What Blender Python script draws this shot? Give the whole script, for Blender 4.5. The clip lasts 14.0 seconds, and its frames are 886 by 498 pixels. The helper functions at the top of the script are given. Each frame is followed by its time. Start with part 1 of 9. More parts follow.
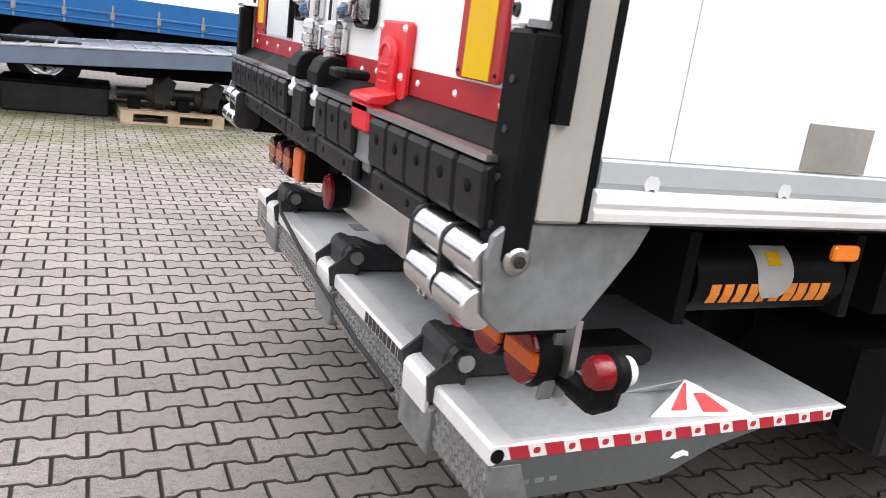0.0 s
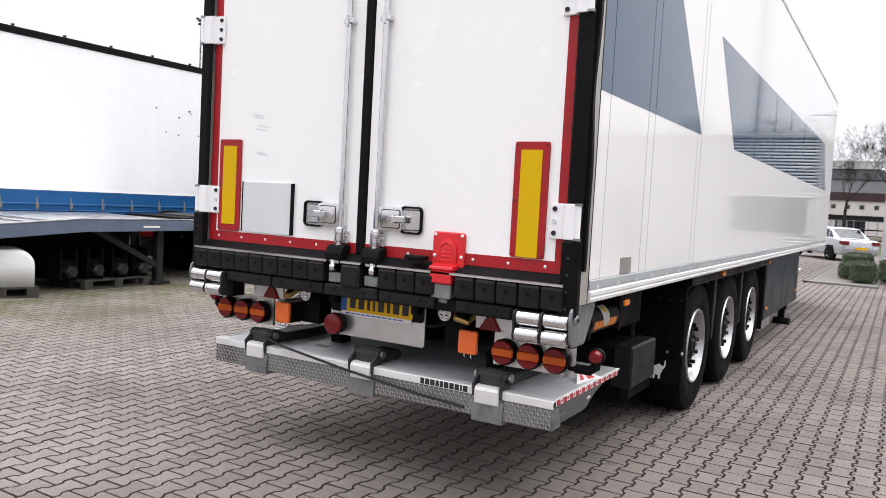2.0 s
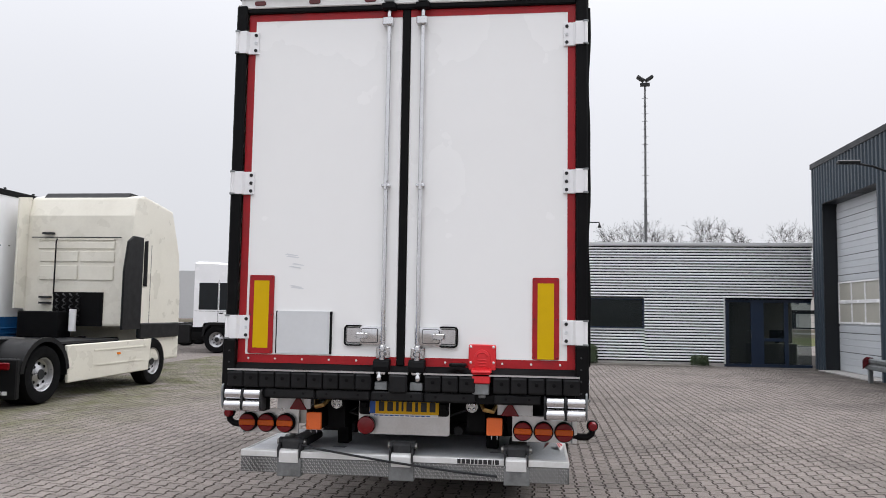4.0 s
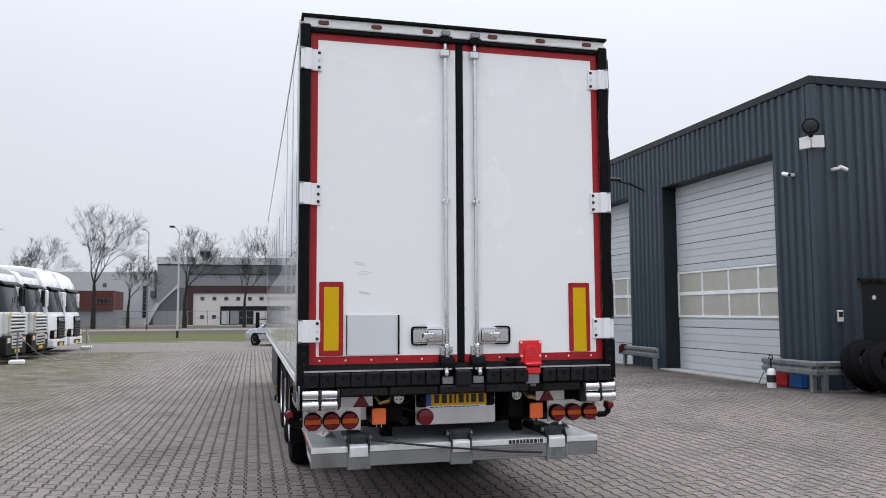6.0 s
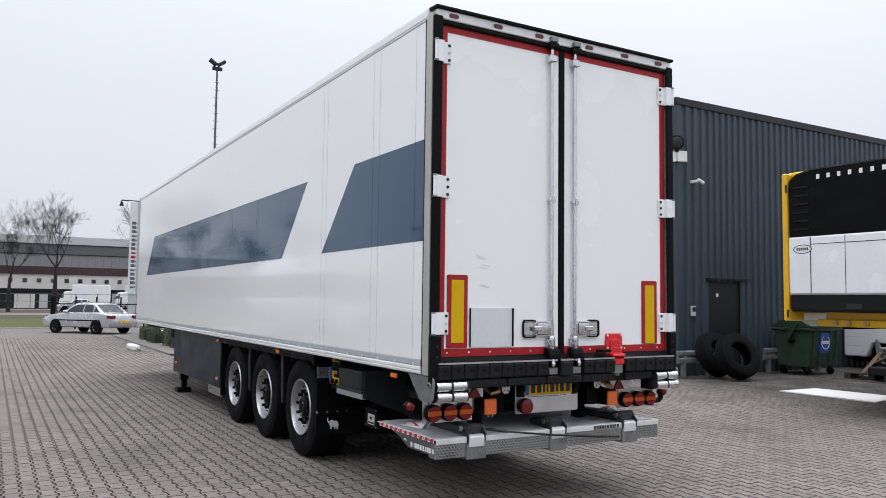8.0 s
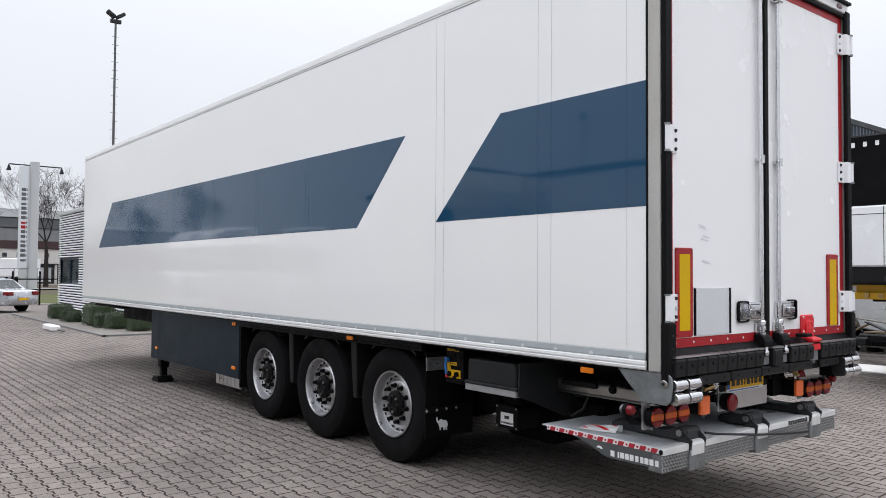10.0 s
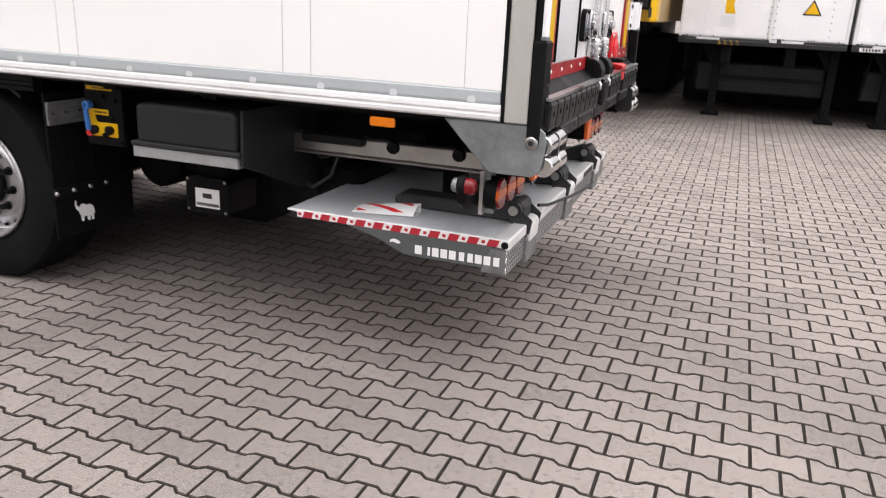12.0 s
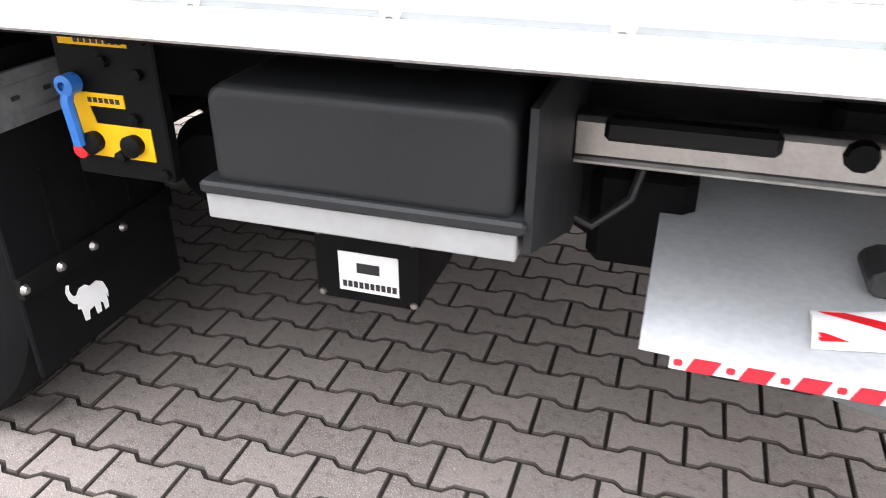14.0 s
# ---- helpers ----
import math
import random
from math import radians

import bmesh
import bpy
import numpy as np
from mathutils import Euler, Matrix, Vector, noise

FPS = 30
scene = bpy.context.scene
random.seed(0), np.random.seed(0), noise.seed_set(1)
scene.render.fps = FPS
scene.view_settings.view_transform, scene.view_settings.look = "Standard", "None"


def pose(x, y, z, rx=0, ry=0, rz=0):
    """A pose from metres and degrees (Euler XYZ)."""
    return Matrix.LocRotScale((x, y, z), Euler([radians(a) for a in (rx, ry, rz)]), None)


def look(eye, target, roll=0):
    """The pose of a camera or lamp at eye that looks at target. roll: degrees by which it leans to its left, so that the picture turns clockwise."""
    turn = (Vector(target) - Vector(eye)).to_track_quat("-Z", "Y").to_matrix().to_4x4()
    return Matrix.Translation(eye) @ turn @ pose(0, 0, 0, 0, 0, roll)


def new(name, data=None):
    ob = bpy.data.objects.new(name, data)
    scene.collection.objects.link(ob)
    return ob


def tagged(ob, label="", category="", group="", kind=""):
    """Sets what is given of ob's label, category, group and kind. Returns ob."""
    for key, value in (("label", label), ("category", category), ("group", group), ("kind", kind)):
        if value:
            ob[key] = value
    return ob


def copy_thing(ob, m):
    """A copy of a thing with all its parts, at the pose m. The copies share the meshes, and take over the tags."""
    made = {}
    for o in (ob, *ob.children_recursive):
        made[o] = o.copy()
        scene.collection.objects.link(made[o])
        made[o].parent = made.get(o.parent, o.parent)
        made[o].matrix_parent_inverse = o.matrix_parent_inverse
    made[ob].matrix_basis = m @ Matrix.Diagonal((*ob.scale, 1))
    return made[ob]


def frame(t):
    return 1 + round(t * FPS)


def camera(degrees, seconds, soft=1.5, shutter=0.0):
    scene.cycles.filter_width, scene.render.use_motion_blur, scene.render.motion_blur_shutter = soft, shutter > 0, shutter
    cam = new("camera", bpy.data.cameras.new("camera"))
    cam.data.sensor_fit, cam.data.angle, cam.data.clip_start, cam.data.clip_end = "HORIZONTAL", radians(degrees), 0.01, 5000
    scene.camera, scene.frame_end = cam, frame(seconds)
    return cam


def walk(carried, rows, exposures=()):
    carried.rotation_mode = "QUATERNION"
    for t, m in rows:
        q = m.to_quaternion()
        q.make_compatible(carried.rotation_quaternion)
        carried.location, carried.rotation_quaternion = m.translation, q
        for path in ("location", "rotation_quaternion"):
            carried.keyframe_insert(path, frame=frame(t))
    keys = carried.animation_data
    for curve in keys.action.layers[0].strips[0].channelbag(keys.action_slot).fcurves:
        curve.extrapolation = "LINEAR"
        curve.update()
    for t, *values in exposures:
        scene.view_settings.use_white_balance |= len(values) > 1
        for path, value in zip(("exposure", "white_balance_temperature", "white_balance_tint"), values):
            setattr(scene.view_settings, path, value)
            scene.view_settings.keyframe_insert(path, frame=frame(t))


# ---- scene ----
cam = camera(60.0, 14.0, soft=0.6, shutter=0.16)
PATH = [
    (0, (-0.689, -2.348, 1.401), (0.164, -0.613, 0.886), 7.7),
    (0.5, (-1.326, -2.491, 1.465), (-0.216, -0.884, 1.034), 6.3),
    (1, (-2.093, -2.585, 1.538), (-0.713, -1.173, 1.215), 4.4),
    (1.5, (-2.806, -2.624, 1.581), (-1.226, -1.418, 1.363), 3.5),
    (2, (-3.446, -2.581, 1.595), (-1.731, -1.559, 1.471), 3.1),
    (2.5, (-4.08, -2.343, 1.602), (-2.257, -1.52, 1.572), 2.7),
    (3, (-4.638, -2.021, 1.613), (-2.742, -1.386, 1.667), 2.2),
    (3.5, (-5.067, -1.511, 1.66), (-3.12, -1.071, 1.774), 1.5),
    (5.8, (-5.956, 1.326, 1.665), (-4.007, 0.916, 1.847), -0.3),
    (6, (-5.955, 1.625, 1.673), (-4.02, 1.147, 1.836), -0.3),
    (6.5, (-5.88, 2.294, 1.676), (-3.99, 1.66, 1.832), -0.4),
    (7, (-5.681, 2.986, 1.697), (-3.846, 2.205, 1.846), -0.3),
    (7.2, (-5.609, 3.272, 1.7), (-3.796, 2.44, 1.844), 0.0),
    (9.3, (-3.722, 5.089, 1.722), (-2.12, 3.896, 1.827), 0.6),
    (9.5, (-3.473, 5.219, 1.736), (-1.884, 4.008, 1.829), 0.5),
    (9.8, (-3.055, 5.361, 1.751), (-1.497, 4.109, 1.827), 0.3),
    (10, (-2.844, 5.305, 1.736), (-1.288, 4.049, 1.799), 0.4),
    (10.5, (-2.172, 5.243, 1.737), (-0.667, 3.925, 1.739), 0.6),
    (11, (-1.64, 4.981, 1.66), (-0.338, 3.47, 1.507), 1.3),
    (11.5, (-1.176, 4.562, 1.605), (-0.18, 2.865, 1.242), 1.9),
    (12, (-0.721, 4.085, 1.55), (-0.068, 2.295, 0.942), 2.7),
    (12.5, (-0.316, 3.575, 1.472), (0.133, 1.836, 0.593), 1.8),
    (13, (0.13, 3.072, 1.415), (0.603, 1.397, 0.426), -0.3),
    (13.2, (0.313, 2.972, 1.418), (0.758, 1.285, 0.44), -0.2),
    (13.7, (0.841, 2.512, 1.42), (1.395, 0.834, 0.482), -0.7),
    (14, (1.091, 2.335, 1.419), (1.626, 0.652, 0.481), 0.0),
]
EXPOSURES = [(0.0, 0.85, 6500, 11), (1.0, 0.61, 6500, 11), (2.0, 0.39, 6500, 12), (3.5, 0.08, 6450, 11), (6.0, -0.03, 6100, 9), (9.5, 0.03, 6200, 10), (10.5, 0.13, 6300, 10), (11.0, 0.20, 6400, 11), (11.5, 0.36, 6550, 12), (12.0, 0.66, 6750, 13), (12.5, 1.04, 6850, 12), (13.2, 1.42, 6300, 11), (13.5, 1.53, 6300, 11), (14.0, 1.95, 6450, 11)]
walk(cam, [(t, look(eye, target, roll)) for t, eye, target, roll in PATH], EXPOSURES)

# ---- light ----
world = bpy.data.worlds.new("overcast")
scene.world = world
world.use_nodes = True
wn, wl = world.node_tree.nodes, world.node_tree.links
wn.clear()
w_out, w_bg = wn.new("ShaderNodeOutputWorld"), wn.new("ShaderNodeBackground")
sky = wn.new("ShaderNodeTexSky")
sky.sky_type, sky.sun_disc = "NISHITA", False
sky.sun_elevation, sky.sun_rotation = radians(60), radians(153)
sky.air_density, sky.dust_density = 1.0, 5.0
hsv = wn.new("ShaderNodeHueSaturation")
hsv.inputs["Saturation"].default_value = 0.3
hsv.inputs["Value"].default_value = 0.02
tc, sep = wn.new("ShaderNodeTexCoord"), wn.new("ShaderNodeSeparateXYZ")
ramp = wn.new("ShaderNodeMapRange")
ramp.inputs["From Min"].default_value, ramp.inputs["From Max"].default_value = 0.0, 1.0
ramp.inputs["To Min"].default_value, ramp.inputs["To Max"].default_value = 0.0, 1.0
power = wn.new("ShaderNodeMath"); power.operation = "POWER"; power.inputs[1].default_value = 2.8
cloud = wn.new("ShaderNodeTexNoise")
cloud.inputs["Scale"].default_value, cloud.inputs["Detail"].default_value = 1.6, 3.0
cl = wn.new("ShaderNodeMapRange")
cl.inputs["To Min"].default_value, cl.inputs["To Max"].default_value = -0.05, 0.05
mul = wn.new("ShaderNodeMath"); mul.operation = "MULTIPLY_ADD"
mul.inputs[1].default_value, mul.inputs[2].default_value = 2.7, 0.695
add = wn.new("ShaderNodeMath"); add.operation = "ADD"
tint = wn.new("ShaderNodeMix"); tint.data_type = "RGBA"; tint.blend_type = "MULTIPLY"; tint.inputs["Factor"].default_value = 1.0
tint.inputs["B"].default_value = (0.985, 0.99, 1.03, 1)
total = wn.new("ShaderNodeMix"); total.data_type = "RGBA"; total.blend_type = "ADD"; total.inputs["Factor"].default_value = 1.0
wl.new(tc.outputs["Generated"], sep.inputs[0]); wl.new(sep.outputs["Z"], ramp.inputs[0])
wl.new(ramp.outputs[0], power.inputs[0]); wl.new(power.outputs[0], mul.inputs[0])
wl.new(tc.outputs["Generated"], cloud.inputs["Vector"]); wl.new(cloud.outputs["Fac"], cl.inputs[0])
wl.new(mul.outputs[0], add.inputs[0]); wl.new(cl.outputs[0], add.inputs[1])
wl.new(add.outputs[0], tint.inputs["A"])
wl.new(sky.outputs[0], hsv.inputs["Color"])
wl.new(tint.outputs["Result"], total.inputs["A"]); wl.new(hsv.outputs[0], total.inputs["B"])
wl.new(total.outputs["Result"], w_bg.inputs["Color"])
wl.new(w_bg.outputs[0], w_out.inputs["Surface"])
w_bg.inputs["Strength"].default_value = 1.0

sun = new("sun", bpy.data.lights.new("sun", "SUN"))
sun.data.energy, sun.data.angle, sun.data.color = 0.7, radians(40), (1.0, 0.98, 0.95)
sun.matrix_world = look((0, 0, 0), (-0.25, 0.5, -1.0))

# ---- materials ----
def mat(name, col, rough=0.5, metal=0.0, var=0.08, scale=3.0, fine=45.0, bump=0.08, dirt=None, amount=0.0, island=0.0, spread=0.0, coat=0.0, streak=0.0, spec=0.5):
    """A surface with colour variation at two scales, optional dirt patches, roughness wear and a fine relief."""
    m = bpy.data.materials.new(name)
    m.use_nodes = True
    n, l = m.node_tree.nodes, m.node_tree.links
    b = n["Principled BSDF"]
    b.inputs["Metallic"].default_value = metal
    b.inputs["Coat Weight"].default_value = coat
    b.inputs["Specular IOR Level"].default_value = spec
    b.inputs["Coat Roughness"].default_value = 0.06
    co = n.new("ShaderNodeTexCoord")
    src = co.outputs["Object"]
    big, small = n.new("ShaderNodeTexNoise"), n.new("ShaderNodeTexNoise")
    big.inputs["Scale"].default_value, big.inputs["Detail"].default_value = scale, 5.0
    small.inputs["Scale"].default_value, small.inputs["Detail"].default_value = fine, 3.0
    if streak:
        mp = n.new("ShaderNodeMapping")
        mp.inputs["Scale"].default_value = (1, 1, streak)
        l.new(src, mp.inputs[0])
        l.new(mp.outputs[0], big.inputs["Vector"])
    else:
        l.new(src, big.inputs["Vector"])
    l.new(src, small.inputs["Vector"])
    mean = n.new("ShaderNodeMath"); mean.operation = "MULTIPLY_ADD"
    mean.inputs[1].default_value = 0.45
    half = n.new("ShaderNodeMath"); half.operation = "MULTIPLY"; half.inputs[1].default_value = 0.55
    l.new(big.outputs["Fac"], half.inputs[0]); l.new(small.outputs["Fac"], mean.inputs[0]); l.new(half.outputs[0], mean.inputs[2])
    rng = n.new("ShaderNodeMapRange")
    rng.inputs["From Min"].default_value, rng.inputs["From Max"].default_value = 0.3, 0.7
    rng.inputs["To Min"].default_value, rng.inputs["To Max"].default_value = 1 - var, 1 + var
    l.new(mean.outputs[0], rng.inputs[0])
    factor = rng.outputs[0]
    for value, node, out in ((island, "ShaderNodeNewGeometry", "Random Per Island"), (spread, "ShaderNodeObjectInfo", "Random")):
        if value:
            g = n.new(node)
            r2 = n.new("ShaderNodeMapRange")
            r2.inputs["To Min"].default_value, r2.inputs["To Max"].default_value = 1 - value, 1 + value
            l.new(g.outputs[out], r2.inputs[0])
            mm = n.new("ShaderNodeMath"); mm.operation = "MULTIPLY"
            l.new(factor, mm.inputs[0]); l.new(r2.outputs[0], mm.inputs[1])
            factor = mm.outputs[0]
    sc = n.new("ShaderNodeVectorMath"); sc.operation = "SCALE"
    sc.inputs[0].default_value = col
    l.new(factor, sc.inputs["Scale"])
    colour = sc.outputs[0]
    if dirt:
        patch = n.new("ShaderNodeTexNoise")
        patch.inputs["Scale"].default_value, patch.inputs["Detail"].default_value = scale * 0.6, 7.0
        patch.inputs["Roughness"].default_value = 0.65
        l.new(mp.outputs[0] if streak else src, patch.inputs["Vector"])
        pr = n.new("ShaderNodeMapRange")
        pr.inputs["From Min"].default_value, pr.inputs["From Max"].default_value = 0.48, 0.72
        pr.inputs["To Max"].default_value = amount
        l.new(patch.outputs["Fac"], pr.inputs[0])
        mx = n.new("ShaderNodeMix"); mx.data_type = "RGBA"
        mx.inputs["B"].default_value = (*dirt, 1)
        l.new(pr.outputs[0], mx.inputs["Factor"]); l.new(colour, mx.inputs["A"])
        colour = mx.outputs["Result"]
    l.new(colour, b.inputs["Base Color"])
    rr = n.new("ShaderNodeMapRange")
    rr.inputs["From Min"].default_value, rr.inputs["From Max"].default_value = 0.3, 0.7
    rr.inputs["To Min"].default_value, rr.inputs["To Max"].default_value = rough * 0.82, min(1.0, rough * 1.2)
    l.new(big.outputs["Fac"], rr.inputs[0]); l.new(rr.outputs[0], b.inputs["Roughness"])
    if bump:
        bp = n.new("ShaderNodeBump")
        bp.inputs["Strength"].default_value, bp.inputs["Distance"].default_value = bump, 0.004
        l.new(small.outputs["Fac"], bp.inputs["Height"]); l.new(bp.outputs[0], b.inputs["Normal"])
    return m


def glass(name, col=(0.02, 0.03, 0.035), rough=0.03, through_=0.55):
    """A dark pane that reflects and lets part of the view through."""
    m = bpy.data.materials.new(name)
    m.use_nodes = True
    n, l = m.node_tree.nodes, m.node_tree.links
    b = n["Principled BSDF"]
    b.inputs["Base Color"].default_value = (*col, 1)
    b.inputs["Roughness"].default_value = rough
    tr, mx = n.new("ShaderNodeBsdfTransparent"), n.new("ShaderNodeMixShader")
    tr.inputs[0].default_value = (0.75, 0.8, 0.8, 1)
    mx.inputs[0].default_value = 1 - through_
    l.new(tr.outputs[0], mx.inputs[1]); l.new(b.outputs[0], mx.inputs[2])
    l.new(mx.outputs[0], n["Material Output"].inputs["Surface"])
    return m


WHITE = mat("white_panel", (0.84, 0.835, 0.82), 0.06, var=0.008, scale=0.7, fine=3, bump=0, dirt=(0.74, 0.71, 0.66), amount=0.08, coat=0.05, spec=0.3)
DOORW = mat("door_white", (0.86, 0.86, 0.855), 0.26, var=0.008, scale=0.9, fine=7, bump=0, spec=0.4)
NAVY = mat("navy_decal", (0.012, 0.057, 0.116), 0.05, var=0.03, scale=0.8, fine=3, bump=0)
ALU = mat("aluminium", (0.62, 0.62, 0.62), 0.32, 1.0, var=0.08, scale=4, fine=70, bump=0.05, dirt=(0.35, 0.33, 0.3), amount=0.3)
ALUW = mat("white_aluminium", (0.74, 0.74, 0.73), 0.34, 0.15, var=0.05, scale=5, fine=60, bump=0.04, dirt=(0.42, 0.4, 0.37), amount=0.35)
DECK = mat("lift_deck", (0.66, 0.675, 0.695), 0.40, 0.25, var=0.14, scale=3, fine=50, bump=0.05, dirt=(0.34, 0.34, 0.34), amount=0.7)
GALV = mat("galvanised", (0.23, 0.245, 0.25), 0.45, 0.55, var=0.2, scale=9, fine=40, bump=0.08, dirt=(0.10, 0.10, 0.095), amount=0.6)
RAILG = mat("rail_grey", (0.40, 0.43, 0.44), 0.4, 0.15, var=0.05, scale=4, fine=60, bump=0.03, dirt=(0.30, 0.30, 0.29), amount=0.25)
CHROME = mat("chrome", (0.68, 0.68, 0.69), 0.18, 1.0, var=0.04, scale=8, fine=60, bump=0.01, dirt=(0.4, 0.39, 0.38), amount=0.25)
STEEL = mat("stainless", (0.40, 0.39, 0.37), 0.34, 1.0, var=0.14, scale=6, fine=90, bump=0.03, dirt=(0.18, 0.16, 0.14), amount=0.5)
BLACK = mat("black_rubber", (0.005, 0.005, 0.0055), 0.5, var=0.2, scale=6, fine=60, bump=0.15, dirt=(0.016, 0.016, 0.015), amount=0.3, spec=0.08)
BLACKP = mat("black_paint", (0.005, 0.005, 0.0055), 0.42, var=0.15, scale=5, fine=50, bump=0.06, dirt=(0.013, 0.012, 0.011), amount=0.35, spec=0.08)
DARKM = mat("dark_metal", (0.022, 0.023, 0.025), 0.42, 0.3, var=0.2, scale=7, fine=50, bump=0.1, dirt=(0.06, 0.055, 0.05), amount=0.4, spec=0.35)
PLAST = mat("black_plastic", (0.008, 0.008, 0.0085), 0.45, var=0.1, scale=6, fine=120, bump=0.12, dirt=(0.02, 0.02, 0.02), amount=0.3, spec=0.2)
CHASSIS = mat("chassis_black", (0.0035, 0.0035, 0.004), 0.65, var=0.2, scale=4, fine=30, bump=0.1, dirt=(0.011, 0.010, 0.009), amount=0.4, spec=0.1)
TYRE = mat("tyre", (0.0055, 0.0055, 0.006), 0.75, var=0.15, scale=5, fine=70, bump=0.2, dirt=(0.013, 0.0125, 0.012), amount=0.3, spec=0.08)
RIM = mat("rim_alu", (0.47, 0.47, 0.48), 0.32, 0.9, var=0.08, scale=14, fine=60, bump=0.02, dirt=(0.28, 0.27, 0.26), amount=0.4)
REDT = mat("red_tape", (0.34, 0.011, 0.016), 0.4, var=0.15, scale=9, fine=60, bump=0.05, dirt=(0.15, 0.02, 0.02), amount=0.4, spec=0.3)
REDB = mat("red_plastic", (0.62, 0.016, 0.022), 0.38, var=0.08, scale=8, fine=50, bump=0.05, dirt=(0.35, 0.02, 0.02), amount=0.3)
REDL = mat("red_lens", (0.16, 0.005, 0.008), 0.14, var=0.12, scale=30, fine=160, bump=0.2, spec=0.4)
AMBER = mat("amber_lens", (0.78, 0.20, 0.01), 0.14, var=0.1, scale=30, fine=160, bump=0.2)
ORANGE = mat("orange_lens", (0.80, 0.15, 0.03), 0.3, var=0.06, scale=12, fine=90, bump=0.05)
LENSW = mat("clear_lens", (0.72, 0.72, 0.70), 0.12, var=0.1, scale=40, fine=160, bump=0.2)
YELLOW = mat("yellow_sheet", (0.62, 0.395, 0.003), 0.42, var=0.05, scale=10, fine=220, bump=0.05, dirt=(0.55, 0.34, 0.012), amount=0.3, spec=0.12)
YPLATE = mat("yellow_plate", (0.75, 0.43, 0.010), 0.35, var=0.04, scale=10, fine=100, bump=0.02, spec=0.2)
YPAINT = mat("yellow_paint", (0.78, 0.45, 0.006), 0.35, var=0.06, scale=3, fine=30, bump=0.03, dirt=(0.4, 0.25, 0.05), amount=0.3)
BLUEP = mat("blue_tarp", (0.006, 0.078, 0.23), 0.42, var=0.12, scale=3, fine=25, bump=0.08, dirt=(0.02, 0.06, 0.12), amount=0.4, spec=0.3)
TARP = mat("white_tarp", (0.82, 0.82, 0.83), 0.42, var=0.03, scale=1.0, fine=8, bump=0.03, dirt=(0.68, 0.68, 0.68), amount=0.2, streak=0.3)
CREAM = mat("cream_paint", (0.72, 0.69, 0.60), 0.3, var=0.04, scale=2, fine=20, bump=0.02, dirt=(0.5, 0.46, 0.38), amount=0.3)
TRUCKW = mat("truck_white", (0.83, 0.83, 0.84), 0.25, var=0.03, scale=2, fine=20, bump=0.02, dirt=(0.68, 0.66, 0.63), amount=0.15)
BLUEG = mat("blue_grey_paint", (0.10, 0.13, 0.185), 0.42, var=0.12, scale=4, fine=30, bump=0.05, dirt=(0.07, 0.07, 0.075), amount=0.5)
SKIRT = mat("skirt_paint", (0.012, 0.021, 0.029), 0.35, var=0.08, scale=3, fine=20, bump=0.02, dirt=(0.015, 0.024, 0.038), amount=0.3, spec=0.08)
POST = mat("post_grey", (0.46, 0.45, 0.42), 0.45, 0.35, var=0.06, scale=4, fine=60, bump=0.03, dirt=(0.3, 0.26, 0.2), amount=0.35, streak=0.2)
SHED = mat("shed_cladding", (0.036, 0.052, 0.069), 0.42, var=0.08, scale=1.2, fine=14, bump=0.03, dirt=(0.046, 0.060, 0.074), amount=0.4, streak=0.25, spec=0.34)
SHEDD = mat("shed_trim", (0.008, 0.010, 0.013), 0.45, var=0.1, scale=2, fine=30, bump=0.03, spec=0.35)
DOORG = mat("sectional_door", (0.52, 0.545, 0.57), 0.45, var=0.04, scale=1.5, fine=14, bump=0.03, dirt=(0.4, 0.41, 0.42), amount=0.3)
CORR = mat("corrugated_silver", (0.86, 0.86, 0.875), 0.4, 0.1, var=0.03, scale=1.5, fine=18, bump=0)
# shade in the grooves of the silver sheet, put into a dark colour
CORRSHADE = mat("groove_shade", (0.030, 0.030, 0.034), 0.7, var=0.1, scale=3, fine=30, bump=0, spec=0.2)
FROST = mat("frosted_pane", (0.42, 0.41, 0.36), 0.35, var=0.1, scale=3, fine=30, bump=0.02)
PANE = glass("dark_pane")
BLUEF = mat("blue_frame", (0.007, 0.018, 0.042), 0.35, var=0.06, scale=6, fine=50, bump=0.02)
WOOD = mat("pallet_wood", (0.36, 0.27, 0.18), 0.8, var=0.2, scale=6, fine=60, bump=0.3, dirt=(0.16, 0.13, 0.1), amount=0.5, spread=0.15)
# pallet wood again, darkened for the shade the pallets stand in
WOODD = mat("shaded_wood", (0.045, 0.042, 0.036), 0.85, var=0.25, scale=6, fine=60, bump=0.3, dirt=(0.09, 0.085, 0.07), amount=0.4, spec=0.2)
WOODG = mat("grey_wood", (0.20, 0.19, 0.16), 0.85, var=0.2, scale=6, fine=60, bump=0.3, dirt=(0.1, 0.1, 0.085), amount=0.5)
CONC = mat("concrete", (0.36, 0.345, 0.33), 0.85, var=0.12, scale=4, fine=60, bump=0.2, dirt=(0.22, 0.21, 0.195), amount=0.5)
BOARDW = mat("white_board", (0.74, 0.73, 0.71), 0.6, var=0.05, scale=2, fine=30, bump=0.05, dirt=(0.5, 0.48, 0.45), amount=0.3)
TANKW = mat("white_tank", (0.80, 0.80, 0.80), 0.5, var=0.03, scale=3, fine=30, bump=0.03, dirt=(0.6, 0.58, 0.55), amount=0.2)
HEDGE = mat("hedge_leaf", (0.035, 0.055, 0.022), 0.6, var=0.3, scale=5, fine=40, bump=0.1, island=0.35)
BARK = mat("bark", (0.032, 0.027, 0.024), 0.9, var=0.2, scale=2, fine=20, bump=0.4, spec=0.2)
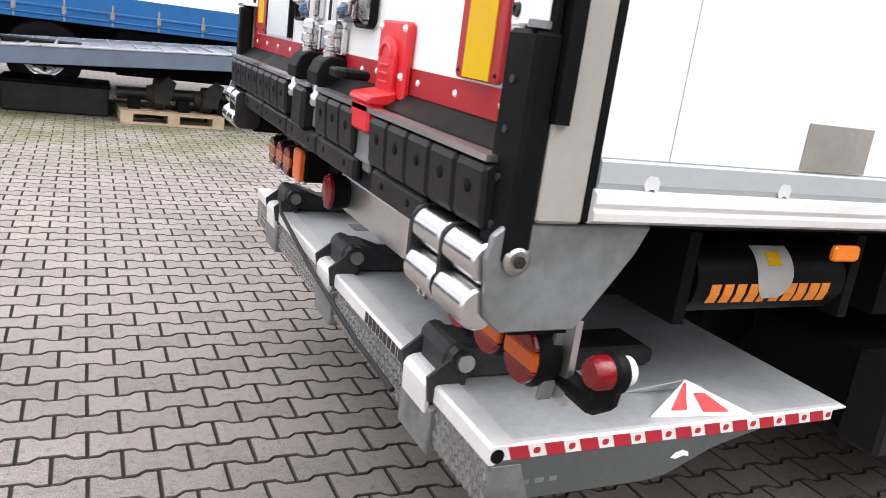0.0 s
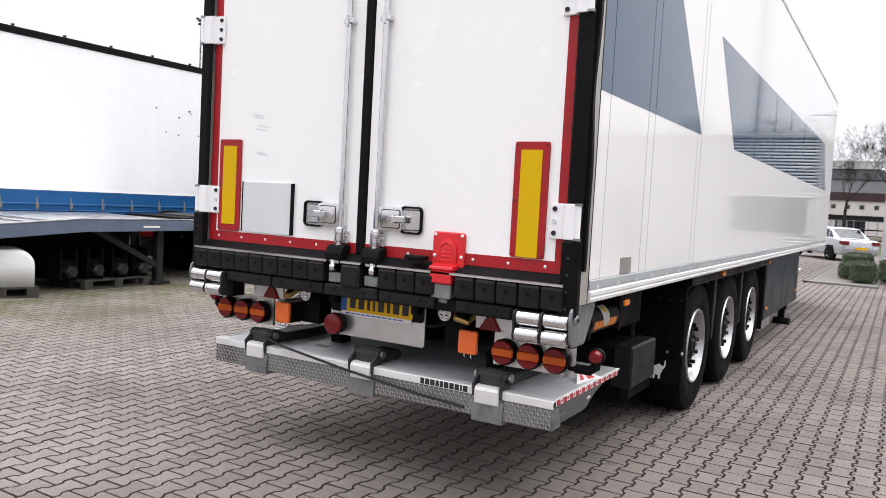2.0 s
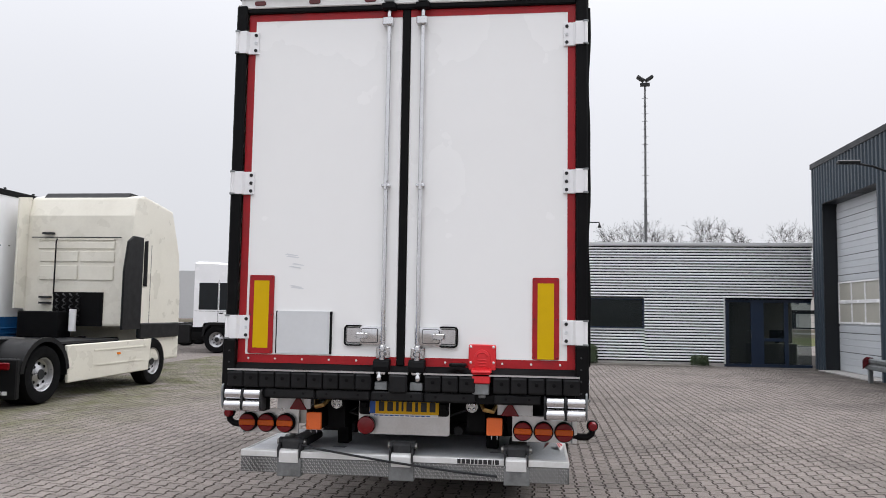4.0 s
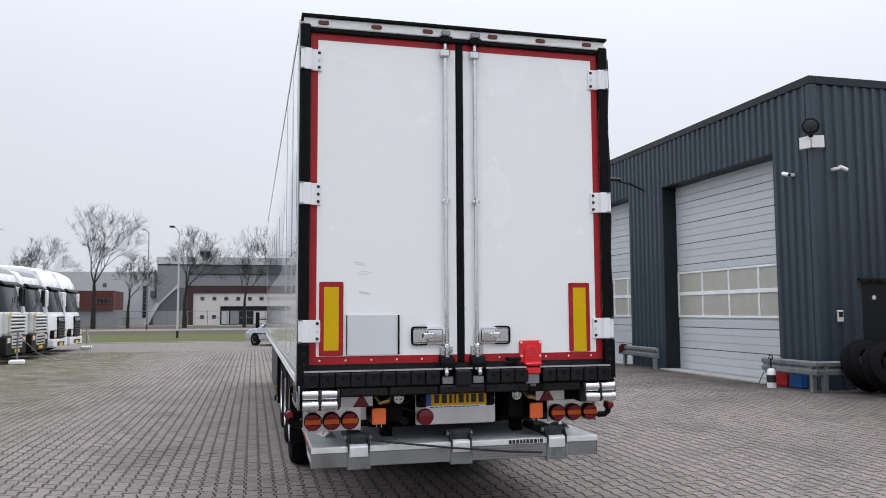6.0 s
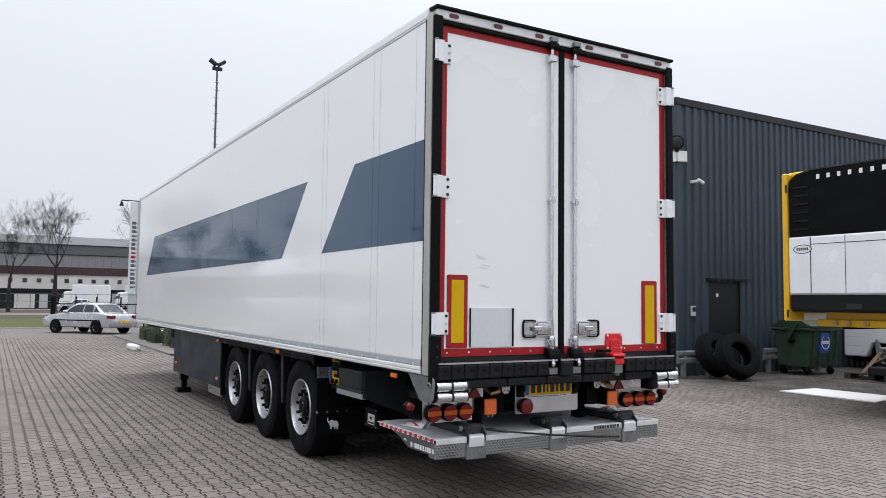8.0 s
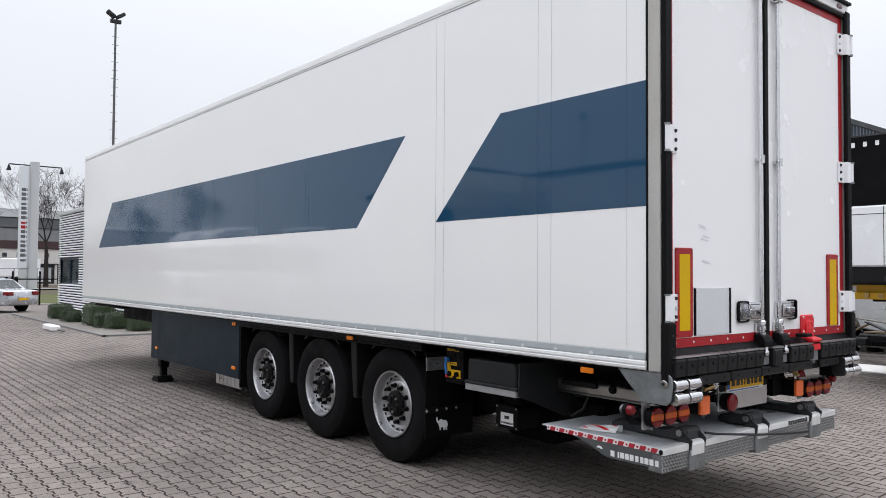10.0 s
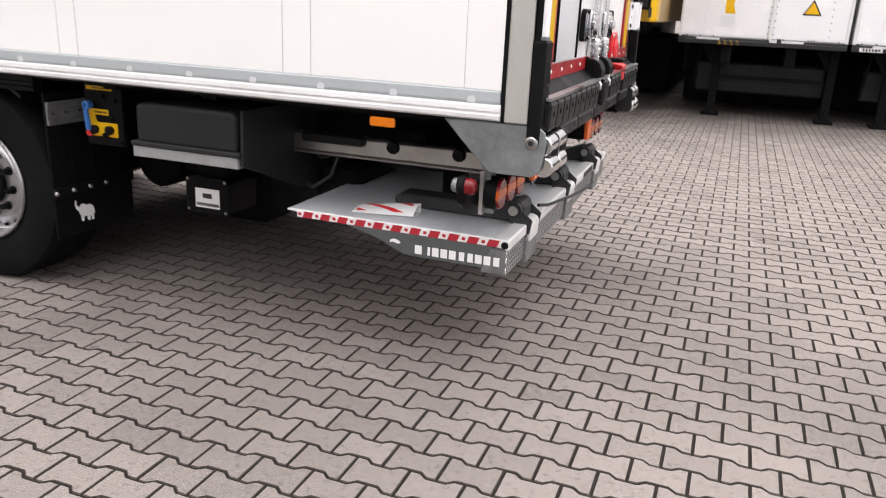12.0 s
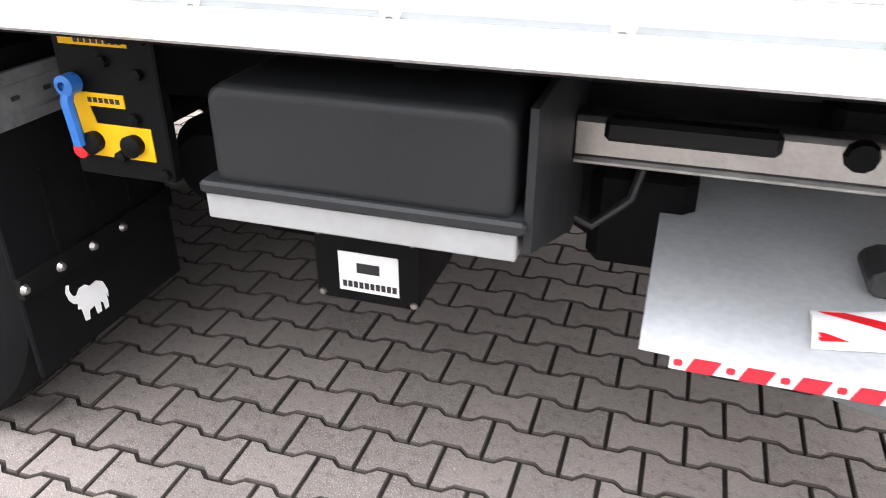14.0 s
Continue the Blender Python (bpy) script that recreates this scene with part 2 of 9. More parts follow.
GRASS = mat("grass", (0.072, 0.082, 0.027), 0.95, var=0.35, scale=0.8, fine=14, bump=0.5, dirt=(0.105, 0.085, 0.05), amount=0.85, spec=0.15)
EARTH = mat("verge_soil", (0.07, 0.058, 0.04), 0.95, var=0.25, scale=0.3, fine=8, bump=0.4, dirt=(0.095, 0.09, 0.045), amount=0.5, spec=0.15)
ASPH = mat("asphalt", (0.16, 0.155, 0.15), 0.9, var=0.1, scale=0.3, fine=20, bump=0.2)
BANDM = mat("far_maroon_band", (0.036, 0.014, 0.015), 0.6, var=0.1, scale=0.4, fine=4, bump=0.05)
BRICKD = mat("far_brick", (0.085, 0.025, 0.02), 0.8, var=0.1, scale=0.4, fine=4, bump=0.1)
GREYW = mat("far_grey_cladding", (0.22, 0.225, 0.23), 0.55, var=0.04, scale=0.15, fine=2, bump=0.02)
GREYD = mat("far_dark_cladding", (0.095, 0.098, 0.104), 0.55, var=0.05, scale=0.15, fine=2, bump=0.02)
GREYL = mat("far_light_cladding", (0.47, 0.475, 0.48), 0.5, var=0.04, scale=0.15, fine=2, bump=0.02)
FARW = mat("far_white_wall", (0.60, 0.57, 0.53), 0.7, var=0.04, scale=0.2, fine=3, bump=0.02)
SILVER = mat("silver_car_paint", (0.50, 0.52, 0.55), 0.25, 0.6, var=0.03, scale=3, fine=100, bump=0.01, coat=0.5)
CARGL = glass("car_glass", (0.012, 0.014, 0.016), 0.03, 0.25)
GREENB = mat("green_bin", (0.022, 0.045, 0.028), 0.5, var=0.1, scale=4, fine=40, bump=0.06, dirt=(0.06, 0.07, 0.06), amount=0.4)
GREYPL = mat("grey_plate_paint", (0.66, 0.675, 0.69), 0.34, 0.15, var=0.03, scale=3, fine=30, bump=0.02)
BLUEH = mat("blue_handle", (0.02, 0.13, 0.42), 0.4, var=0.06, scale=9, fine=60, bump=0.03)
CANBLUE = mat("blue_can", (0.02, 0.10, 0.34), 0.4, var=0.06, scale=9, fine=60, bump=0.03)
BOXGREY = mat("moulded_plastic", (0.019, 0.020, 0.0215), 0.5, var=0.08, scale=3, fine=160, bump=0.15, dirt=(0.022, 0.022, 0.022), amount=0.25, spec=0.2)
ARMG = mat("dusty_arm", (0.030, 0.031, 0.033), 0.6, 0.1, var=0.3, scale=9, fine=60, bump=0.15, dirt=(0.085, 0.08, 0.075), amount=0.6, spec=0.3)
TREAD = mat("dirty_tread", (0.19, 0.195, 0.195), 0.5, 0.3, var=0.3, scale=7, fine=35, bump=0.1, dirt=(0.03, 0.028, 0.026), amount=0.75)
GUSSET = mat("gusset_grey", (0.085, 0.092, 0.092), 0.45, 0.1, var=0.12, scale=6, fine=40, bump=0.05, dirt=(0.10, 0.10, 0.095), amount=0.3, spec=0.3)
TRAY = mat("tray_grey", (0.30, 0.305, 0.305), 0.45, 0.2, var=0.08, scale=6, fine=50, bump=0.04, dirt=(0.25, 0.24, 0.22), amount=0.5)
SVC = mat("service_plate", (0.34, 0.33, 0.30), 0.4, 0.3, var=0.1, scale=8, fine=60, bump=0.03, dirt=(0.2, 0.18, 0.15), amount=0.4)
LAMPD = mat("dark_lamp", (0.10, 0.012, 0.014), 0.2, var=0.1, scale=30, fine=120, bump=0.1)
MASTG = mat("mast_grey", (0.10, 0.102, 0.105), 0.5, 0.2, var=0.1, scale=4, fine=40, bump=0.03)
RUST = mat("rusty_steel", (0.055, 0.035, 0.026), 0.75, var=0.3, scale=9, fine=50, bump=0.2, dirt=(0.02, 0.018, 0.017), amount=0.5, spec=0.25)
SEAM = mat("panel_seam", (0.40, 0.40, 0.40), 0.3, var=0.05, scale=3, fine=30, bump=0)
TAILA = mat("tail_amber", (0.50, 0.085, 0.008), 0.16, var=0.12, scale=30, fine=160, bump=0.2, spec=0.4)
TAPER = mat("tape_red", (0.40, 0.015, 0.03), 0.4, var=0.1, scale=9, fine=60, bump=0.04, dirt=(0.4, 0.05, 0.05), amount=0.3)
GRAVEL = mat("pale_gravel", (0.20, 0.185, 0.165), 0.9, var=0.35, scale=12, fine=60, bump=0.6, dirt=(0.10, 0.09, 0.075), amount=0.5, spec=0.2)
CLOTH = mat("dark_red_cloth", (0.10, 0.010, 0.014), 0.9, var=0.2, scale=20, fine=120, bump=0.4, spec=0.15)
BUFFER = mat("buffer_rubber", (0.011, 0.011, 0.012), 0.42, var=0.25, scale=9, fine=70, bump=0.12, dirt=(0.03, 0.03, 0.029), amount=0.4, spread=0.15, spec=0.16)
TRUCKG = mat("truck_glass", (0.010, 0.012, 0.014), 0.08, var=0.1, scale=2, fine=10, bump=0, spec=0.22)
TRUCKS = mat("truck_silver", (0.66, 0.65, 0.63), 0.32, 0.25, var=0.04, scale=3, fine=20, bump=0, dirt=(0.5, 0.49, 0.46), amount=0.3)
OPANE = glass("office_pane", (0.012, 0.016, 0.02), 0.03, 0.75)
# stains plus the shade under the trailers, both in one dark colour
APRON = mat("stained_shaded_apron", (0.060, 0.055, 0.051), 0.85, var=0.15, scale=0.5, fine=40, bump=0.2, dirt=(0.05, 0.047, 0.045), amount=0.6, spec=0.3)
INK = mat("black_ink", (0.015, 0.015, 0.016), 0.5, var=0.05, bump=0)
BADGEG = mat("pale_badge", (0.60, 0.61, 0.615), 0.45, var=0.05, scale=8, fine=60, bump=0.02)
INKW = mat("white_ink", (0.78, 0.78, 0.77), 0.5, var=0.03, bump=0)
INKO = mat("orange_ink", (0.80, 0.25, 0.03), 0.5, var=0.05, bump=0)
INKB = mat("blue_ink", (0.02, 0.09, 0.38), 0.5, var=0.05, bump=0)
BRASS = mat("brass", (0.5, 0.33, 0.12), 0.4, 0.8, var=0.15, scale=9, fine=60, bump=0.05)
HOSE = mat("black_hose", (0.014, 0.014, 0.015), 0.45, var=0.1, bump=0.03)
CURT = mat("office_wall", (0.42, 0.38, 0.31), 0.8, var=0.06, scale=2, fine=20, bump=0.02)
BRN = mat("tan_side", (0.40, 0.27, 0.12), 0.4, var=0.08, scale=2, fine=20, bump=0.03, dirt=(0.3, 0.2, 0.08), amount=0.3)
EDGED = mat("dark_stone_edge", (0.072, 0.062, 0.055), 0.95, var=0.3, scale=6, fine=90, bump=0.3, spec=0.1)
JOINT = mat("joint_sand", (0.027, 0.0235, 0.021), 0.95, var=0.35, scale=5, fine=90, bump=0.3, spec=0.1)


def moss(n, l, geo, colour, most):
    """Patchy green moss along the seldom driven edge of the yard, beside the parked trailers."""
    xyz, no = n.new("ShaderNodeSeparateXYZ"), n.new("ShaderNodeTexNoise")
    l.new(geo.outputs["Position"], xyz.inputs[0]); l.new(geo.outputs["Position"], no.inputs["Vector"])
    no.inputs["Scale"].default_value, no.inputs["Detail"].default_value = 1.3, 6.0
    edge, patch, both = n.new("ShaderNodeMapRange"), n.new("ShaderNodeMapRange"), n.new("ShaderNodeMath")
    edge.inputs["From Min"].default_value, edge.inputs["From Max"].default_value = 4.3, 6.6
    patch.inputs["From Min"].default_value, patch.inputs["From Max"].default_value, patch.inputs["To Max"].default_value = 0.34, 0.62, most
    l.new(xyz.outputs["Y"], edge.inputs[0]); l.new(no.outputs["Fac"], patch.inputs[0])
    both.operation = "MULTIPLY"
    l.new(edge.outputs[0], both.inputs[0]); l.new(patch.outputs[0], both.inputs[1])
    mx = n.new("ShaderNodeMix"); mx.data_type = "RGBA"
    mx.inputs["B"].default_value = (0.078, 0.086, 0.024, 1)
    l.new(both.outputs[0], mx.inputs["Factor"]); l.new(colour, mx.inputs["A"])
    return oily_shade(n, l, xyz, no, mx.outputs["Result"])


def oily_shade(n, l, xyz, no, colour):
    """Oily rubber dirt where the trailers stand in front of the hall, their shade mixed into the tint."""
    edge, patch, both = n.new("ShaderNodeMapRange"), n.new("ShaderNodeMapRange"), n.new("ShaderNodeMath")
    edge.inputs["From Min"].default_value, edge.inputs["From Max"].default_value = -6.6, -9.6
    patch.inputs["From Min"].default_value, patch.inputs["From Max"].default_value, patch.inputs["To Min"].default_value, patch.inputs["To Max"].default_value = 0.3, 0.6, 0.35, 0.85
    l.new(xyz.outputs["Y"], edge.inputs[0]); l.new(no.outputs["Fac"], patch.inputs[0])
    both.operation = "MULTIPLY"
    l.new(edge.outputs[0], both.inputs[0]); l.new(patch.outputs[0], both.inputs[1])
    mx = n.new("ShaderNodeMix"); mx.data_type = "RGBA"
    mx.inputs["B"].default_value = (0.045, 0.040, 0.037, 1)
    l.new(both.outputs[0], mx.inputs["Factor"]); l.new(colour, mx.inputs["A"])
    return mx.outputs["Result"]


def paving_stone():
    """Worn concrete of the paving stones: blotches, grit, dark oily spots and pale wear over a tone of its own for each
    stone; shade tinted in before the hall.
    """
    m = mat("concrete_paver", (0.205, 0.177, 0.160), 0.92, var=0.10, scale=2.2, fine=90.0, bump=0.3, island=0.17, spread=0.17, spec=0.12)
    n, l = m.node_tree.nodes, m.node_tree.links
    b = n["Principled BSDF"]
    geo = n.new("ShaderNodeNewGeometry")
    for x in list(n):
        if x.bl_idname == "ShaderNodeTexNoise":
            l.new(geo.outputs["Position"], x.inputs["Vector"])
    colour = b.inputs["Base Color"].links[0].from_socket
    # scale, detail, from, to, tint reached, strength
    for sc, det, f0, f1, tint_, most in ((26.0, 4.0, 0.42, 0.66, (0.215, 0.196, 0.183), 0.5), (38.0, 3.0, 0.55, 0.70, (0.075, 0.067, 0.062), 0.45), (240.0, 2.0, 0.55, 0.67, (0.38, 0.35, 0.325), 0.7),
                                         (280.0, 2.0, 0.58, 0.69, (0.045, 0.04, 0.038), 0.6), (0.55, 6.0, 0.50, 0.68, (0.095, 0.085, 0.079), 0.5), (3.1, 2.0, 0.70, 0.76, (0.035, 0.032, 0.03), 0.65)):
        no, mr, mx = n.new("ShaderNodeTexNoise"), n.new("ShaderNodeMapRange"), n.new("ShaderNodeMix")
        no.inputs["Scale"].default_value, no.inputs["Detail"].default_value = sc, det
        l.new(geo.outputs["Position"], no.inputs["Vector"])
        mr.inputs["From Min"].default_value, mr.inputs["From Max"].default_value, mr.inputs["To Max"].default_value = f0, f1, most
        l.new(no.outputs["Fac"], mr.inputs[0])
        mx.data_type = "RGBA"
        mx.inputs["B"].default_value = (*tint_, 1)
        l.new(mr.outputs[0], mx.inputs["Factor"]); l.new(colour, mx.inputs["A"])
        colour = mx.outputs["Result"]
    l.new(moss(n, l, geo, colour, 0.75), b.inputs["Base Color"])
    return m


PAVER = paving_stone()
old_ = JOINT.node_tree.nodes["Principled BSDF"].inputs["Base Color"]
JOINT.node_tree.links.new(moss(JOINT.node_tree.nodes, JOINT.node_tree.links, JOINT.node_tree.nodes.new("ShaderNodeNewGeometry"), old_.links[0].from_socket, 0.9), old_)


def paving_far():
    """Paving farther off: rows of stones drawn by a brick pattern at the true size."""
    m = mat("paving_far", (0.180, 0.158, 0.145), 0.92, var=0.10, scale=0.35, fine=9, bump=0.1, spec=0.2)
    n, l = m.node_tree.nodes, m.node_tree.links
    b = n["Principled BSDF"]
    base = b.inputs["Base Color"].links[0].from_socket
    co, br = n.new("ShaderNodeTexCoord"), n.new("ShaderNodeTexBrick")
    br.inputs["Scale"].default_value = 1.0
    br.inputs["Brick Width"].default_value, br.inputs["Row Height"].default_value = 0.203, 0.1365
    br.inputs["Mortar Size"].default_value, br.inputs["Mortar Smooth"].default_value = 0.006, 0.3
    br.inputs["Color1"].default_value, br.inputs["Color2"].default_value = (1.08, 1.08, 1.08, 1), (0.9, 0.9, 0.9, 1)
    br.inputs["Mortar"].default_value = (0.32, 0.31, 0.3, 1)
    mx = n.new("ShaderNodeMix"); mx.data_type = "RGBA"; mx.blend_type = "MULTIPLY"; mx.inputs["Factor"].default_value = 1.0
    l.new(co.outputs["Object"], br.inputs["Vector"])
    l.new(base, mx.inputs["A"]); l.new(br.outputs["Color"], mx.inputs["B"])
    l.new(mx.outputs["Result"], b.inputs["Base Color"])
    return m


PAVFAR = paving_far()

# ---- mesh helpers ----
def B(*boxes):
    """A bmesh of boxes (x0, x1, y0, y1, z0, z1)."""
    bm = bmesh.new()
    for b in boxes:
        add_box(bm, *b)
    return bm


def add_box(bm, x0, x1, y0, y1, z0, z1):
    v = [bm.verts.new(p) for p in ((x0, y0, z0), (x1, y0, z0), (x1, y1, z0), (x0, y1, z0), (x0, y0, z1), (x1, y0, z1), (x1, y1, z1), (x0, y1, z1))]
    for f in ((0, 3, 2, 1), (4, 5, 6, 7), (0, 1, 5, 4), (1, 2, 6, 5), (2, 3, 7, 6), (3, 0, 4, 7)):
        bm.faces.new([v[i] for i in f])
    return v


def frame_of(d):
    d = Vector(d).normalized()
    s = Vector((0, 0, 1)) if abs(d.z) < 0.9 else Vector((1, 0, 0))
    u = d.cross(s).normalized()
    return d, u, u.cross(d).normalized()


def add_cyl(bm, p0, p1, r, seg=12, r2=None, caps=True):
    p0, p1 = Vector(p0), Vector(p1)
    r2 = r if r2 is None else r2
    d, u, w = frame_of(p1 - p0)
    a, b = [], []
    for i in range(seg):
        c, s = math.cos(2 * math.pi * i / seg), math.sin(2 * math.pi * i / seg)
        a.append(bm.verts.new(p0 + (u * c + w * s) * r))
        b.append(bm.verts.new(p1 + (u * c + w * s) * r2))
    for i in range(seg):
        j = (i + 1) % seg
        bm.faces.new((a[i], b[i], b[j], a[j]))
    if caps:
        bm.faces.new(a); bm.faces.new(list(reversed(b)))
    return bm


def C(p0, p1, r, seg=16, r2=None):
    return add_cyl(bmesh.new(), p0, p1, r, seg, r2)


def add_sweep(bm, pts, r, seg=8):
    """A round bar along a line of points."""
    pts = [Vector(p) for p in pts]
    rings = []
    for i, p in enumerate(pts):
        d = (pts[min(i + 1, len(pts) - 1)] - pts[max(i - 1, 0)])
        _, u, w = frame_of(d)
        if rings:
            u = (last_u - d.normalized() * last_u.dot(d.normalized())).normalized()
            w = u.cross(d.normalized())
        last_u = u
        rings.append([bm.verts.new(p + (u * math.cos(2 * math.pi * k / seg) + w * math.sin(2 * math.pi * k / seg)) * r) for k in range(seg)])
    for a, b in zip(rings, rings[1:]):
        for k in range(seg):
            bm.faces.new((a[k], a[(k + 1) % seg], b[(k + 1) % seg], b[k]))
    bm.faces.new(rings[0]); bm.faces.new(list(reversed(rings[-1])))
    return bm


def S(pts, r, seg=8):
    return add_sweep(bmesh.new(), pts, r, seg)


def add_prism(bm, poly, axis, a, b):
    """A polygon in the plane across an axis, drawn out along it. poly: pairs of the two other coordinates in x, y, z order."""
    def at(p, v):
        return {"x": (v, p[0], p[1]), "y": (p[0], v, p[1]), "z": (p[0], p[1], v)}[axis]
    lo, hi = [bm.verts.new(at(p, a)) for p in poly], [bm.verts.new(at(p, b)) for p in poly]
    bm.faces.new(lo); bm.faces.new(list(reversed(hi)))
    for i in range(len(poly)):
        j = (i + 1) % len(poly)
        bm.faces.new((lo[i], hi[i], hi[j], lo[j]))
    return bm


def P(poly, axis, a, b):
    return add_prism(bmesh.new(), poly, axis, a, b)


def add_lathe(bm, profile, centre, axis="y", seg=32, sign=1):
    """A turned body: profile of (radius, along) round an axis through the centre."""
    c = Vector(centre)
    ax, u, w = {"y": (Vector((0, 1, 0)), Vector((1, 0, 0)), Vector((0, 0, 1))), "x": (Vector((1, 0, 0)), Vector((0, 1, 0)), Vector((0, 0, 1))),
                "z": (Vector((0, 0, 1)), Vector((1, 0, 0)), Vector((0, 1, 0)))}[axis]
    rings = []
    for r, h in profile:
        if r < 1e-5:
            rings.append([bm.verts.new(c + ax * h * sign)])
        else:
            rings.append([bm.verts.new(c + ax * h * sign + (u * math.cos(2 * math.pi * k / seg) + w * math.sin(2 * math.pi * k / seg)) * r) for k in range(seg)])
    for a, b in zip(rings, rings[1:]):
        for k in range(seg):
            j = (k + 1) % seg
            if len(a) == 1 and len(b) == 1:
                continue
            if len(a) == 1:
                bm.faces.new((a[0], b[j], b[k]))
            elif len(b) == 1:
                bm.faces.new((a[k], a[j], b[0]))
            else:
                bm.faces.new((a[k], a[j], b[j], b[k]))
    return bm


def L(profile, centre, axis="y", seg=32, sign=1):
    return add_lathe(bmesh.new(), profile, centre, axis, seg, sign)


def rounded(x0, x1, y0, y1, r, n=4):
    """The corners of a rounded rectangle."""
    pts = []
    for cx, cy, a0 in ((x1 - r, y1 - r, 0), (x0 + r, y1 - r, 90), (x0 + r, y0 + r, 180), (x1 - r, y0 + r, 270)):
        for k in range(n + 1):
            a = radians(a0 + 90 * k / n)
            pts.append((cx + r * math.cos(a), cy + r * math.sin(a)))
    return pts


def part(name, bm, material, parent=None, label="", bevel=0.0, smooth=False, seg=1):
    """Links a bmesh as one mesh object under a thing or a part."""
    bmesh.ops.recalc_face_normals(bm, faces=bm.faces[:])
    if bevel:
        es = [e for e in bm.edges if len(e.link_faces) == 2 and e.calc_face_angle(0) > 0.6]
        bmesh.ops.bevel(bm, geom=es, offset=bevel, segments=seg, affect="EDGES", profile=0.6, clamp_overlap=True)
    me = bpy.data.meshes.new(name)
    bm.to_mesh(me)
    bm.free()
    me.materials.append(material)
    if smooth:
        me.shade_smooth()
        me.set_sharp_from_angle(angle=radians(38))
    ob = new(name, me)
    if parent is not None:
        ob.parent = parent
    if label:
        ob["label"] = label
    return ob


def thing(name, label, category, group="", at=(0, 0, 0)):
    ob = new(name)
    ob.location = at
    return tagged(ob, label, category, group, "")


def structure(name, bm, material, label, category, bevel=0.0):
    ob = part(name, bm, material, None, label, bevel)
    return tagged(ob, label, category, "", "structure")


def same_as(ob, name, parent, m):
    """A further object on the mesh of ob."""
    o = new(name, ob.data)
    o.parent = parent
    o.matrix_basis = m
    return o


def bars(bm, axis_u, origin, widths, height, gap, depth, plane):
    """Plain bars in place of a line of letters. plane: 'x' or 'y', the axis that they face along."""
    u = origin[0]
    for w in widths:
        if plane == "x":
            add_box(bm, origin[2], origin[2] + depth, u, u + w * axis_u, origin[1], origin[1] + height)
        else:
            add_box(bm, u, u + w * axis_u, origin[2], origin[2] + depth, origin[1], origin[1] + height)
        u += (w + gap) * axis_u
    return bm

def bar_parts(name, parent, material, axis_u, origin, widths, height, gap, depth, plane="x"):
    """The same, each bar a part of its own."""
    u = origin[0]
    for w in widths:
        across, deep = (min(u, u + w * axis_u), max(u, u + w * axis_u)), (origin[2], origin[2] + depth)
        part(name, B((*deep, *across, origin[1], origin[1] + height) if plane == "x" else (*across, *deep, origin[1], origin[1] + height)), material, parent)
        u += (w + gap) * axis_u


# ---- ground ----
bm = bmesh.new()
for xa, xb in ((-300, -11.0), (-11.0, 30.0), (30.0, 400)):
    for ya_, yb_ in ((-300, -13.0), (-13.0, 10.2), (10.2, 300)):
        add_box(bm, xa, xb, ya_, yb_, -0.5, -0.024 if xa == -11.0 and ya_ == -13.0 else -0.003)
ground = structure("ground", bm, PAVFAR, "grey concrete block paving of a wide trailer yard", "paving")

